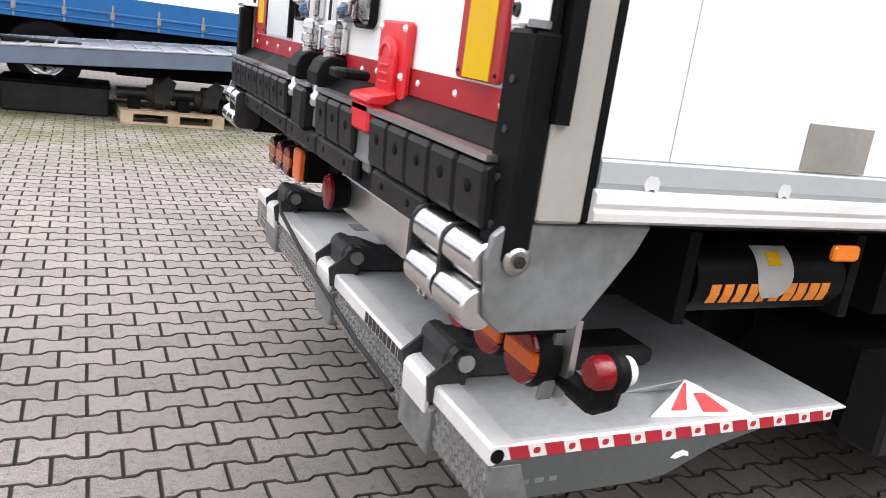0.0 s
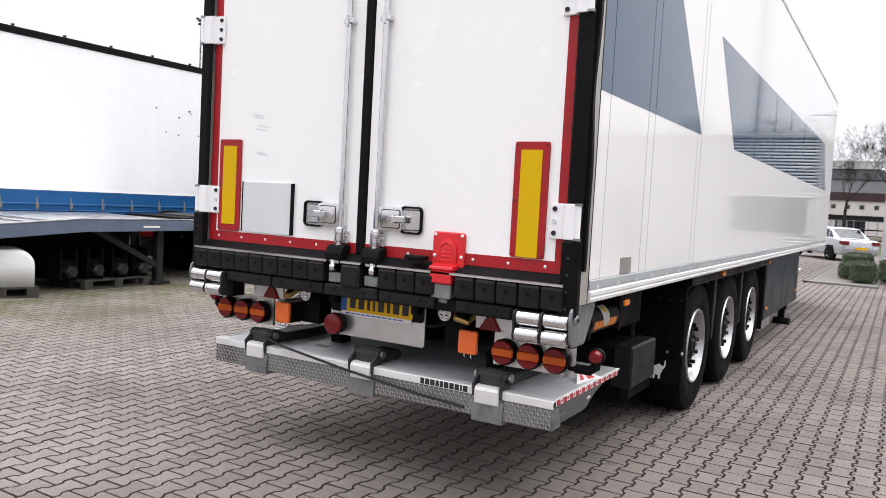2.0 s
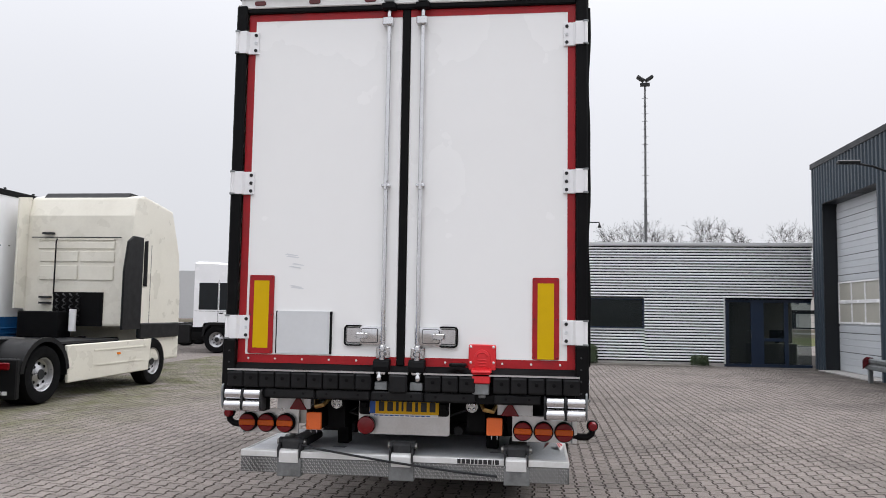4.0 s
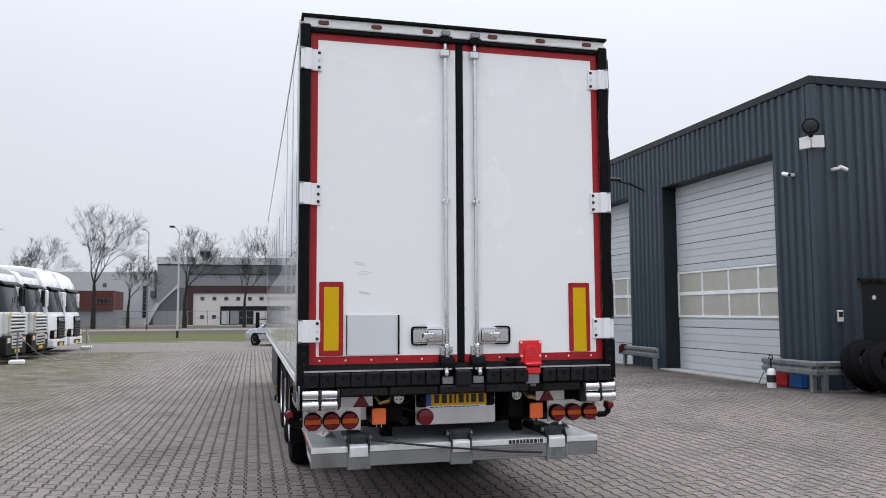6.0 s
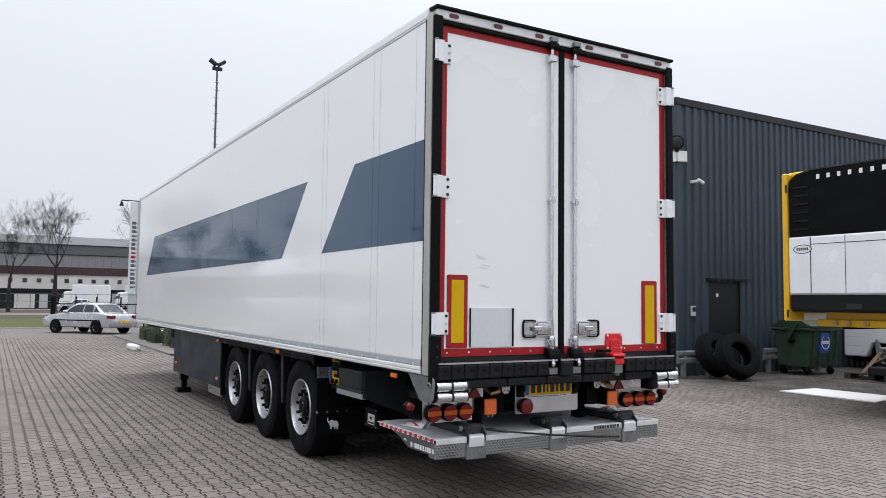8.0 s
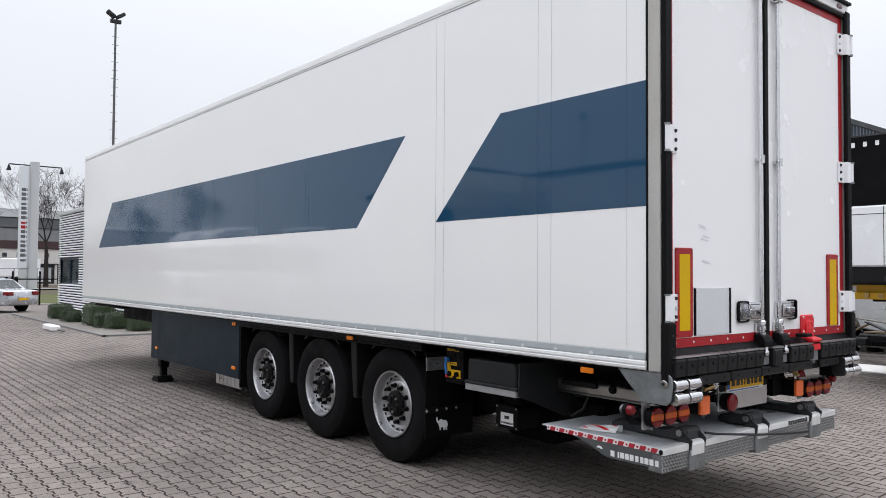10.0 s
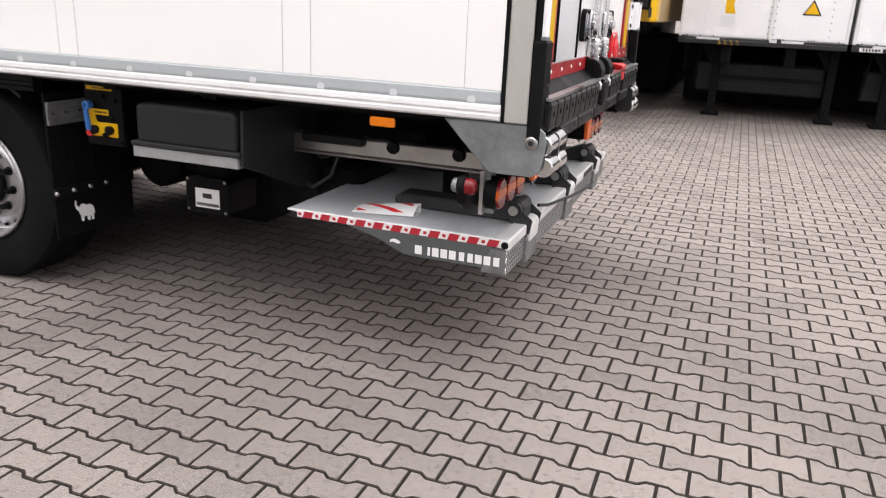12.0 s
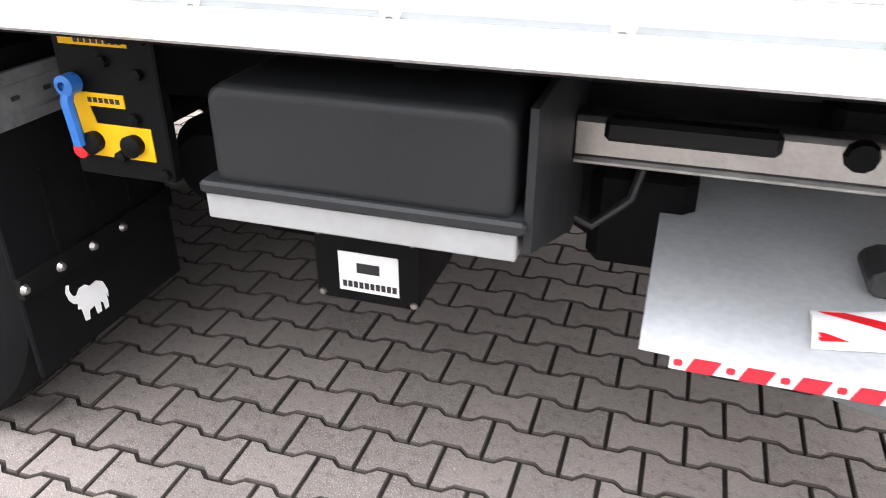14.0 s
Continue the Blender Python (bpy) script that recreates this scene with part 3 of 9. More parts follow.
# ---- the refrigerated trailer ----
trailer = thing("refrigerated_trailer", "white refrigerated semi-trailer with navy side stripes and stowed tail lift", "trailer")
LEN, HW = 13.45, 1.30
for s in (1, -1):
    y0, y1 = s * (HW - 0.03), s * HW
    wall = part("side_wall", B((0.092, LEN, y0, y1, 1.25, 3.925)), WHITE, trailer, bevel=0.003)
    top = part("roof_rail", B((0.06, LEN, s * (HW - 0.05), s * (HW + 0.006), 3.925, 4.0)), WHITE, trailer, bevel=0.012, seg=2)
    rail = part("bottom_rail", P([(s * 1.25, 1.199), (s * 1.303, 1.199), (s * 1.308, 1.210), (s * 1.306, 1.246), (s * 1.302, 1.25), (s * 1.25, 1.25)], "x", 0.095, LEN), RAILG, trailer)
    part("white_lip", P([(s * 1.22, 1.138), (s * 1.302, 1.138), (s * 1.317, 1.146), (s * 1.318, 1.160), (s * 1.311, 1.166), (s * 1.311, 1.170), (s * 1.317, 1.176), (s * 1.315, 1.192), (s * 1.305, 1.199), (s * 1.25, 1.199)], "x", 0.09, LEN), ALUW, rail, "white aluminium lip of the rail")
    badge = None
    for k in range(41):
        x = 0.21 + 0.322 * k
        if badge is None:
            blob = [(-0.016, -0.012), (-0.012, -0.018), (-0.006, -0.010), (0.004, -0.010), (0.006, -0.018), (0.012, -0.018), (0.014, 0.002), (0.008, 0.012), (-0.010, 0.014), (-0.018, 0.006), (-0.020, -0.004)]
            badge = part("badge", P(blob, "y", 0, s * 0.0008), BADGEG, rail)
            badge.location = (x, s * 1.3075, 1.213)
        else:
            same_as(badge, "badge", rail, pose(x, s * 1.3075, 1.213))
    # decals: two slanted navy fields
    part("decal", P([(0.094, 2.166), (2.218, 2.166), (1.427, 2.962), (0.094, 2.962)], "y", s * HW, s * (HW + 0.0012)), NAVY, wall, "navy slanted stripe")
    part("decal", P([(3.448, 2.166), (12.37, 2.166), (11.565, 2.956), (2.66, 2.956)], "y", s * HW, s * (HW + 0.0012)), NAVY, wall, "long navy slanted stripe")
    # panel joints
    for x in (0.24, 0.90, 1.03, 2.11, 2.22):
        lo_ = 2.166 if x < 2.2 else 2.6
        hi_ = 2.962 if x < 1.43 else (2.166 + (2.218 - x) * 1.006 if x < 2.2 else 2.6)
        for z0, z1, m_ in ((1.25, lo_, SEAM), (hi_, 3.925, SEAM), (lo_, hi_, NAVY)):
            if z1 - z0 > 0.05:
                part("panel_joint", B((x, x + (0.0014 if m_ is SEAM else 0.003), s * HW, s * (HW + 0.0016 + 0.0008 * (m_ is NAVY)), z0, z1)), m_, wall)
    for x in (4.4, 4.47, 5.6, 5.68, 6.9, 6.98, 8.4, 8.47, 9.9):
        part("panel_joint", B((x, x + 0.004, s * HW, s * (HW + 0.0022), 2.17, 2.95)), NAVY, wall)
    part("trim_line", B((0.09, LEN, s * HW, s * (HW + 0.003), 3.905, 3.909)), BLACKP, wall)
    part("corner_post", B((-0.012, 0.078, s * 1.235, s * (HW + 0.004), 1.135, 3.95)), POST, trailer, "dull light grey rear corner post", bevel=0.006)
    part("post_joint", B((0.078, 0.094, s * 1.27, s * (HW + 0.001), 1.14, 3.92)), BLACK, trailer)
part("front_wall", B((LEN, LEN + 0.05, -HW, HW, 1.135, 4.0)), WHITE, trailer, bevel=0.02)
part("roof", B((0.06, LEN, -1.25, 1.25, 3.93, 4.005)), WHITE, trailer)
part("cargo_floor", B((0.06, LEN, -1.25, 1.25, 1.12, 1.235)), BLACKP, trailer)
part("service_plate", B((0.56, 0.74, -1.3045, -1.30, 1.255, 1.345)), SVC, trailer, "small grey-brown plate low on the side")

# rear frame and doors (rear face at x = 0)
for s in (1, -1):
    part("rear_seal", B((-0.045, -0.012, s * 1.215, s * 1.298, 1.07, 3.93)), BLACK, trailer, bevel=0.012)
    guard = part("corner_guard", P([(-0.068, s * 1.212), (-0.012, s * 1.212), (-0.012, s * 1.302), (-0.062, s * 1.302)], "z", 1.06, 1.44), BLACK, trailer, bevel=0.008)
    for z in (1.12, 1.2, 1.28, 1.36):
        part("bolt", C((-0.069, s * 1.25, z), (-0.06, s * 1.25, z), 0.007, 8), INK, guard)
beam = part("top_beam", B((-0.035, 0.06, -1.27, 1.27, 3.905, 3.980)), ALUW, trailer, "dull white rear top beam", bevel=0.006)
part("cap_strip", P([(-0.06, 3.980), (-0.06, 4.003), (0.06, 4.010), (0.1, 3.995), (0.06, 3.980)], "y", -1.29, 1.29), BLACK, beam, "black rubber edge", bevel=0.004)
for y in (1.12, 0.70, 0.28, -0.27, -0.69, -1.11):
    part("marker_lamp", P(rounded(y - 0.043, y + 0.043, 3.925, 3.958, 0.015), "x", -0.043, -0.034), LAMPD, beam, bevel=0.002)
part("door_seal", B((-0.03, 0.0, -1.215, 1.215, 3.868, 3.905)), BLACK, trailer, bevel=0.008)
GAP = 0.01
for s in (1, -1):
    ya, yb = GAP + s * 0.03, s * 1.212
    lo, hi = min(ya, yb), max(ya, yb)
    door = part("rear_door", B((0.0, 0.06, lo, hi, 1.275, 3.868)), DOORW, trailer, "white panel door with red tape border", bevel=0.004)
    t = -0.0025
    part("red_tape", B((t, 0.001, yb - s * 0.055, yb, 1.275, 3.868)), REDT, door)
    part("red_tape", B((t, 0.001, min(ya, yb - s * 0.055), max(ya, yb - s * 0.055), 3.815, 3.868)), REDT, door)
    part("red_tape", B((t, 0.001, min(ya, yb - s * 0.055), max(ya, yb - s * 0.055), 1.275, 1.335)), REDT, door)
    for k in range(6):
        y = ya + s * (0.09 + 0.2 * k)
        part("rivet", L([(0.0, -0.008), (0.006, -0.006), (0.009, -0.002)], (0, y, 1.305), "x", 8), LENSW, door)
    # hinges
    for zc in (3.645, 2.585, 1.53):
        hp = [(-0.001, s * 1.127), (-0.018, s * 1.127), (-0.022, s * 1.195), (-0.050, s * 1.212), (-0.054, s * 1.286), (-0.046, s * 1.286), (-0.043, s * 1.222), (-0.001, s * 1.206)]
        hinge = part("hinge", P(hp, "z", zc - 0.085, zc + 0.085), TRUCKW, door, "white hinge plate", bevel=0.003)
        for dz in (-0.058, 0.0, 0.058):
            part("hinge_bolt", L([(0.0, -0.004), (0.006, -0.004), (0.007, -0.008), (0.011, -0.008), (0.013, 0.0)], (-0.019, s * 1.150, zc + dz), "x", 10), INK if dz or zc == 2.585 else GREYPL, hinge)
        part("hinge_pin", C((-0.050, s * 1.281, zc - 0.088), (-0.050, s * 1.281, zc + 0.088), 0.014, 12), TRUCKW, hinge, "white hinge tube", smooth=True)
        for dz in (-0.088, 0.076):
            part("hinge_collar", C((-0.050, s * 1.281, zc + dz), (-0.050, s * 1.281, zc + dz + 0.012), 0.019, 12), GALV, hinge)
    # lock rod with its cams and collar
    yr = GAP + s * 0.125
    rod = part("lock_rod", C((-0.028, yr, 1.26), (-0.028, yr, 3.95), 0.0165, 14), CHROME, door, "chrome door lock rod", smooth=True)
    for z in (2.56,):
        part("rod_collar", B((-0.048, -0.001, yr - 0.032, yr + 0.032, z - 0.012, z + 0.012)), CHROME, trailer, bevel=0.004)
        part("collar_lug", C((-0.05, yr, z - 0.03), (-0.05, yr, z + 0.03), 0.012, 8), CHROME, trailer)
    part("cam", B((-0.075, -0.015, yr - 0.035, yr + 0.035, 3.91, 3.955)), GALV, trailer, bevel=0.006)
    part("cam_block", B((-0.07, -0.002, yr - 0.05, yr + 0.05, 3.86, 3.905)), BLACK, trailer, bevel=0.006)
    part("rod_bracket", B((-0.065, -0.002, yr - 0.03, yr + 0.045, 3.74, 3.80)), CHROME, trailer, bevel=0.006)
    part("rod_joint", L([(0.0, 0.0), (0.020, 0.0), (0.027, 0.005), (0.027, 0.022), (0.020, 0.027), (0.020, 0.033), (0.029, 0.038), (0.029, 0.060), (0.021, 0.066), (0.021, 0.074), (0.027, 0.080), (0.026, 0.100), (0.018, 0.108), (0.0, 0.108)], (-0.034, yr, 1.312), "z", 18), CHROME, trailer, "chrome rod joint", smooth=True)
    foot = part("rod_foot", B((-0.022, -0.002, yr - 0.05, yr + 0.05, 1.325, 1.405)), CHROME, trailer, bevel=0.005)
    for dz in (0.018, 0.062):
        for dy in (-0.041, 0.041):
            part("foot_bolt", C((-0.028, yr + dy, 1.325 + dz), (-0.021, yr + dy, 1.325 + dz), 0.006, 6), STEEL, foot)
    part("cam_block", P([(-0.088, 1.236), (-0.088, 1.272), (-0.074, 1.305), (-0.052, 1.322), (-0.002, 1.322), (-0.002, 1.236)], "y", yr - 0.058, yr + 0.058), BLACK, trailer, "black rubber cam cap", bevel=0.008, seg=2)
    part("cam", L([(0.0, -0.030), (0.017, -0.030), (0.022, -0.022), (0.022, 0.0), (0.014, 0.010), (0.014, 0.035), (0.0, 0.035)], (-0.068, yr + s * 0.012, 1.205), "z", 14), CHROME, trailer, "chrome cam end", smooth=True)
    part("cam_arm", P([(yr - 0.03, 1.215), (yr + 0.03, 1.215), (yr + 0.038, 1.236), (yr - 0.038, 1.236)], "x", -0.075, -0.04), CHROME, trailer, bevel=0.003)
    part("cam_keeper", B((-0.062, -0.01, yr - 0.045, yr + 0.045, 1.108, 1.165)), GALV, trailer, "grey keeper plate", bevel=0.004)
    # handle: flat chrome housing with a raised field, a cupped end and a black rubber loop round it
    ha = yr - s * 0.022
    def span(a, b):
        return min(ha + s * a, ha + s * b), max(ha + s * a, ha + s * b)
    plate = part("handle_plate", P(rounded(*span(0.0, 0.190), 1.420, 1.550, 0.016), "x", -0.036, -0.001), CHROME, door, "chrome handle housing", bevel=0.009, smooth=True, seg=2)
    part("handle_field", P(rounded(*span(0.058, 0.176), 1.438, 1.532, 0.012), "x", -0.043, -0.034), CHROME, plate, bevel=0.004, smooth=True, seg=2)
    part("handle_seam", P(rounded(*span(0.054, 0.180), 1.434, 1.536, 0.014), "x", -0.0375, -0.0355), DARKM, plate)
    part("handle_cup", P(rounded(*span(0.178, 0.292), 1.430, 1.540, 0.014), "x", -0.012, -0.001), CHROME, plate, "pale cupped handle end", bevel=0.004)
    part("handle_latch", P(rounded(*span(0.128, 0.212), 1.466, 1.504, 0.007), "x", -0.056, -0.034), CHROME, plate, "small chrome latch", bevel=0.005)
    part("latch_pin", C((-0.05, ha + s * 0.150, 1.460), (-0.05, ha + s * 0.150, 1.510), 0.006, 8), STEEL, plate)
    g0, g1 = span(0.166, 0.306)
    bm = bmesh.new()
    ring = rounded(g0, g1, 1.410, 1.558, 0.028, 5)
    inner_ring = rounded(g0 + 0.011, g1 - 0.011, 1.421, 1.547, 0.018, 5)
    va = [[bm.verts.new((x, *p)) for p in q] for x in (-0.026, -0.003) for q in (ring, inner_ring)]
    for i in range(len(ring)):
        j = (i + 1) % len(ring)
        for e_, f_ in ((0, 1), (1, 3), (3, 2), (2, 0)):
            bm.faces.new((va[e_][i], va[e_][j], va[f_][j], va[f_][i]))
    part("handle_frame", bm, BLACK, trailer, "black rubber handle frame", bevel=0.004)
    # reflector boards
    r0, r1 = (0.95, 1.135) if s > 0 else (-1.102, -0.917)
    board = part("reflector_board", P(rounded(r0, r1, 1.34, 1.908, 0.012), "x", -0.012, -0.001), REDT, door, "red-bordered yellow reflector board", bevel=0.002)
    part("yellow_field", B((-0.0145, -0.012, r0 + 0.036, r1 - 0.036, 1.382 if s > 0 else 1.343, 1.868)), YELLOW, board)
    for z in (1.355, 1.62, 1.893):
        for y in (r0 + 0.014, r1 - 0.014):
            part("rivet", L([(0.0, -0.006), (0.004, -0.004), (0.005, 0)], (-0.012, y, z), "x", 6), DARKM, trailer)
wave_ = [(-1.301 - 0.006 - 0.011 * math.sin(0.09 + 2.9 * z) ** 2 - 0.003 * math.sin(11 * z), z) for z in [1.30 + 0.065 * k for k in range(40)]]
part("corner_seal", P([(-1.27, 1.30)] + wave_ + [(-1.27, wave_[-1][1])], "x", -0.016, 0.012), BLACK, trailer, "buckled black rubber seal")
part("gap_seal", B((-0.012, 0.03, GAP - 0.028, GAP + 0.028, 1.275, 3.90)), BLACK, trailer, bevel=0.006)
sign_plate = part("blank_plate", P(rounded(0.525, 0.92, 1.345, 1.65, 0.01), "x", -0.012, -0.001), GREYPL, trailer, "blank grey sheet in a black side clip")
part("clip", B((-0.02, -0.001, 0.512, 0.525, 1.345, 1.65)), BLACK, sign_plate)
part("clip", B((-0.016, -0.001, 0.92, 0.926, 1.345, 1.65)), BLACK, sign_plate)
for y, z in ((0.88, 2.06), (0.87, 2.045), (0.83, 1.99), (0.85, 1.97), (0.84, 1.83), (0.83, 1.82)):
    part("scuff", P([(y, z), (y - 0.09, z - 0.012), (y - 0.1, z - 0.006), (y - 0.02, z + 0.008)], "x", -0.0016, -0.0004), GREYPL, trailer)
# red socket cover
socket = part("socket_cover", P(rounded(-0.667, -0.476, 1.247, 1.437, 0.014), "x", -0.022, -0.001), REDB, trailer, "bright red plastic socket cover", bevel=0.006)
arch = [(-0.628, 1.262), (-0.515, 1.262), (-0.515, 1.345)] + [(-0.5715 + 0.0565 * math.cos(radians(a)), 1.345 + 0.0565 * math.sin(radians(a))) for a in range(15, 166, 15)] + [(-0.628, 1.345)]
boss = part("socket_boss", P(arch, "x", -0.036, -0.02), REDB, socket, bevel=0.008, smooth=True, seg=2)
rim_ = [(-0.5715 + 0.036 * math.cos(radians(a)), 1.352 + 0.030 * math.sin(radians(a))) for a in range(0, 181, 20)]
part("boss_rib", S([(-0.037, y, z) for y, z in rim_], 0.0045, 6), REDB, socket)
for z in (1.292, 1.312, 1.332):
    part("boss_rib", B((-0.040, -0.034, -0.600, -0.543, z - 0.004, z + 0.004)), REDB, socket, bevel=0.002)
part("socket_lip", P([(-0.092, 1.243), (-0.096, 1.252), (-0.086, 1.262), (-0.022, 1.276), (-0.022, 1.240)], "y", -0.640, -0.500), REDB, socket, bevel=0.006)
part("socket_foot", B((-0.088, -0.02, -0.632, -0.504, 1.172, 1.243)), REDB, socket, bevel=0.007)
part("foot_bracket", B((-0.07, -0.005, -0.625, -0.51, 1.095, 1.171)), GALV, socket, "grey steel bracket", bevel=0.004)
part("socket_latch", P([(-0.10, -0.465), (-0.115, -0.44), (-0.11, -0.36), (-0.09, -0.345), (-0.03, -0.345), (-0.03, -0.465)], "z", 1.282, 1.306), BLACK, socket, "black latch", bevel=0.006)
for y in (-0.492, -0.651):
    for z in (1.312, 1.421):
        part("rivet", L([(0.0, -0.009), (0.007, -0.006), (0.010, 0)], (-0.022, y, z), "x", 10), LENSW, socket)

# black sill, aluminium line and rubber buffer blocks
part("door_sill", P([(-0.05, 1.228), (-0.052, 1.236), (-0.006, 1.274), (0.02, 1.274), (0.02, 1.228)], "y", -1.212, 1.212), BLACK, trailer, bevel=0.004)
part("sill_strip", B((-0.088, 0.0, -1.24, -0.17, 1.2225, 1.234), (-0.088, 0.0, 0.18, 1.25, 1.2225, 1.234), (-0.088, 0.0, -0.06, 0.08, 1.2225, 1.234)), ALU, trailer, "worn aluminium strip")
block = None
spans = [(1.25, 0.20, 9), (0.076, -0.054, 1), (-0.175, -1.245, 9)]
for a, b, n in spans:
    w = (a - b) / n
    for k in range(n):
        y = a - w * (k + 0.5)
        if n == 1:
            part("buffer_block", B((-0.095, 0.0, b, a, 1.092, 1.218)), BUFFER, trailer, bevel=0.012)
            continue
        if -0.65 < y < -0.52:
            continue
        if block is None:
            bm = P([(-0.084, -0.054), (-0.090, 0.046), (-0.078, 0.056), (0.0, 0.056), (0.0, -0.058), (-0.078, -0.058)], "y", -w / 2 + 0.0022, w / 2 - 0.0022)
            block = part("buffer_block", bm, BUFFER, trailer, bevel=0.010)
            block.location = (0, y, 1.165)
        else:
            same_as(block, "buffer_block", trailer, pose(0, y, 1.165))
        part("bolt_hole", L([(0.0, -0.0885), (0.008, -0.0885), (0.013, -0.0865), (0.013, -0.07)], (-0.002, y, 1.172), "x", 10), CHASSIS, trailer)
part("rear_bar", B((-0.05, 0.02, -0.98, 0.98, 1.03, 1.09)), BLACK, trailer)
for a, b in ((-0.98, -0.66), (-0.53, -0.175), (-0.165, 0.205), (0.215, 0.60), (0.61, 0.98)):
    bar = part("bar_pad", B((-0.074, -0.045, a, b, 1.036, 1.099)), BUFFER, trailer, bevel=0.01)
    for y in (a + 0.08, b - 0.08):
        part("bolt_hole", C((-0.0755, y, 1.07), (-0.065, y, 1.07), 0.009, 8), CHASSIS, trailer)
part("rear_crossmember", B((0.0, 0.14, -1.24, 1.24, 1.03, 1.135)), CHASSIS, trailer)
for y in (-0.575,):
    part("keeper", B((-0.06, 0.0, y - 0.026, y + 0.026, 1.07, 1.12)), TREAD, trailer, bevel=0.006)

# roller buffers on galvanised side plates
for s in (1, -1):
    c = 1.13 if s > 0 else -1.145
    poly = [(-0.055, 1.132), (0.32, 1.132), (0.27, 1.08), (0.14, 0.95), (0.12, 0.938), (-0.045, 0.938), (-0.075, 0.965), (-0.090, 1.07), (-0.082, 1.11)]
    if s < 0:
        poly = [(-0.055, 1.132), (0.240, 1.132), (0.215, 1.08), (0.125, 0.955), (0.108, 0.938), (-0.045, 0.938), (-0.075, 0.965), (-0.090, 1.07), (-0.082, 1.11)]
    plate = part("buffer_bracket", P(poly, "y", s * 1.278, s * 1.292), GALV, trailer, "galvanised bracket plate", bevel=0.003)
    part("bracket_bolt", L([(0.026, 0.0), (0.026, 0.008), (0.018, 0.014), (0.0, 0.014)], (-0.035, s * 1.292, 1.07), "y", 16, s), STEEL, plate)
    part("bolt_head", C((-0.035, s * 1.30, 1.07), (-0.035, s * 1.312, 1.07), 0.011, 6), DARKM, plate)
    for y in (c - 0.14, c, c + 0.14):
        if abs(y) < 1.25:
            part("roller_cheek", P(rounded(-0.105, 0.0, 0.94, 1.095, 0.03), "y", y - 0.006, y + 0.006), DARKM, plate, bevel=0.002)
    for y in (c - 0.07, c + 0.07):
        for x, z in ((-0.068, 1.055), (-0.078, 0.975)):
            bm = L([(0.0, -0.062), (0.034, -0.062), (0.039, -0.056), (0.039, 0.056), (0.034, 0.062), (0.0, 0.062)], (x, y, z), "y", 24)
            part("roller", bm, CHROME, plate, "shiny steel roller", smooth=True)
    part("roller_box", B((-0.02, 0.10, c - 0.14, c + 0.14, 0.93, 1.10)), CHASSIS, trailer)
    # lamp board with three round lamps
    cy = (1.165, 1.022, 0.880) if s > 0 else (-0.854, -0.999, -1.143)
    part("lamp_panel", B((0.16, 0.175, min(cy) - 0.09, max(cy) + 0.075, 0.752, 0.93)), ALU, trailer, "grey lamp mounting sheet")
    for y in cy:
        housing = part("tail_lamp", L([(0.0, 0.05), (0.066, 0.05), (0.070, -0.02), (0.062, -0.032)], (0.142, y, 0.83), "x", 28), BLACK, trailer, "round red and amber tail lamp", smooth=True)
        for top, m_ in ((1, REDL), (-1, REDL), (0, TAILA)):
            bm = bmesh.new()
            if top:
                pts = [(0.062 * math.cos(radians(a)), top * 0.062 * math.sin(radians(a))) for a in range(20, 161, 10)]
                poly = [(y + p[0], 0.83 + p[1]) for p in pts]
            else:
                poly = [(y + 0.0583, 0.83 - 0.0205), (y + 0.062, 0.83), (y + 0.0583, 0.83 + 0.0205), (y - 0.0583, 0.83 + 0.0205), (y - 0.062, 0.83), (y - 0.0583, 0.83 - 0.0205)]
            add_prism(bm, poly, "x", 0.099, 0.122)
            part("lens", bm, m_, housing, bevel=0.004)
    # white board with a triangle reflector
    ty = 0.788 if s > 0 else -0.763
    tri = part("triangle_board", B((0.14, 0.155, ty - 0.09, ty + 0.16, 0.935, 1.05) if s > 0 else (0.14, 0.155, ty - 0.16, ty + 0.09, 0.935, 1.05)), TRUCKW, trailer, "white board with triangle reflector")
    part("triangle_reflector", P([(ty - 0.066, 0.93), (ty + 0.066, 0.93), (ty, 1.035)], "x", 0.122, 0.14), REDL, tri, bevel=0.004)
    # orange flasher on a black box
    oy = 0.655 * s
    fl = part("flasher_box", B((0.11, 0.42, oy - 0.055, oy + 0.055, 0.795, 0.92)), BLACKP, trailer, "black box with orange flasher", bevel=0.008)
    part("flasher_lens", P(rounded(oy - 0.056, oy + 0.056, 0.795, 0.92, 0.012), "x", 0.086, 0.11), ORANGE, fl, bevel=0.005)
    for d in (-0.02, 0.02):
        part("lamp_lead", S([(0.10, oy + d, 0.797), (0.098, oy + d, 0.78), (0.107, oy + d, 0.77)], 0.004, 6), CHROME, fl)
    # reversing lamp
    wy = 0.493 * s
    wlamp = part("reversing_lamp", L([(0.0, 0.04), (0.03, 0.04), (0.048, 0.0), (0.048, -0.018), (0.042, -0.02)], (0.13, wy, 0.99), "x", 24), BLACK, trailer, smooth=True)
    part("lens", L([(0.042, -0.018), (0.02, -0.026), (0.0, -0.028)], (0.13, wy, 0.99), "x", 24), LENSW, wlamp, smooth=True)
    for dy, dz in ((0.017, 0.017), (-0.017, 0.017), (0.017, -0.017), (-0.017, -0.017)):
        part("diode", L([(0.012, 0.0), (0.006, -0.005), (0, -0.006)], (0.102, wy + dy, 0.99 + dz), "x", 10), CHROME, wlamp)
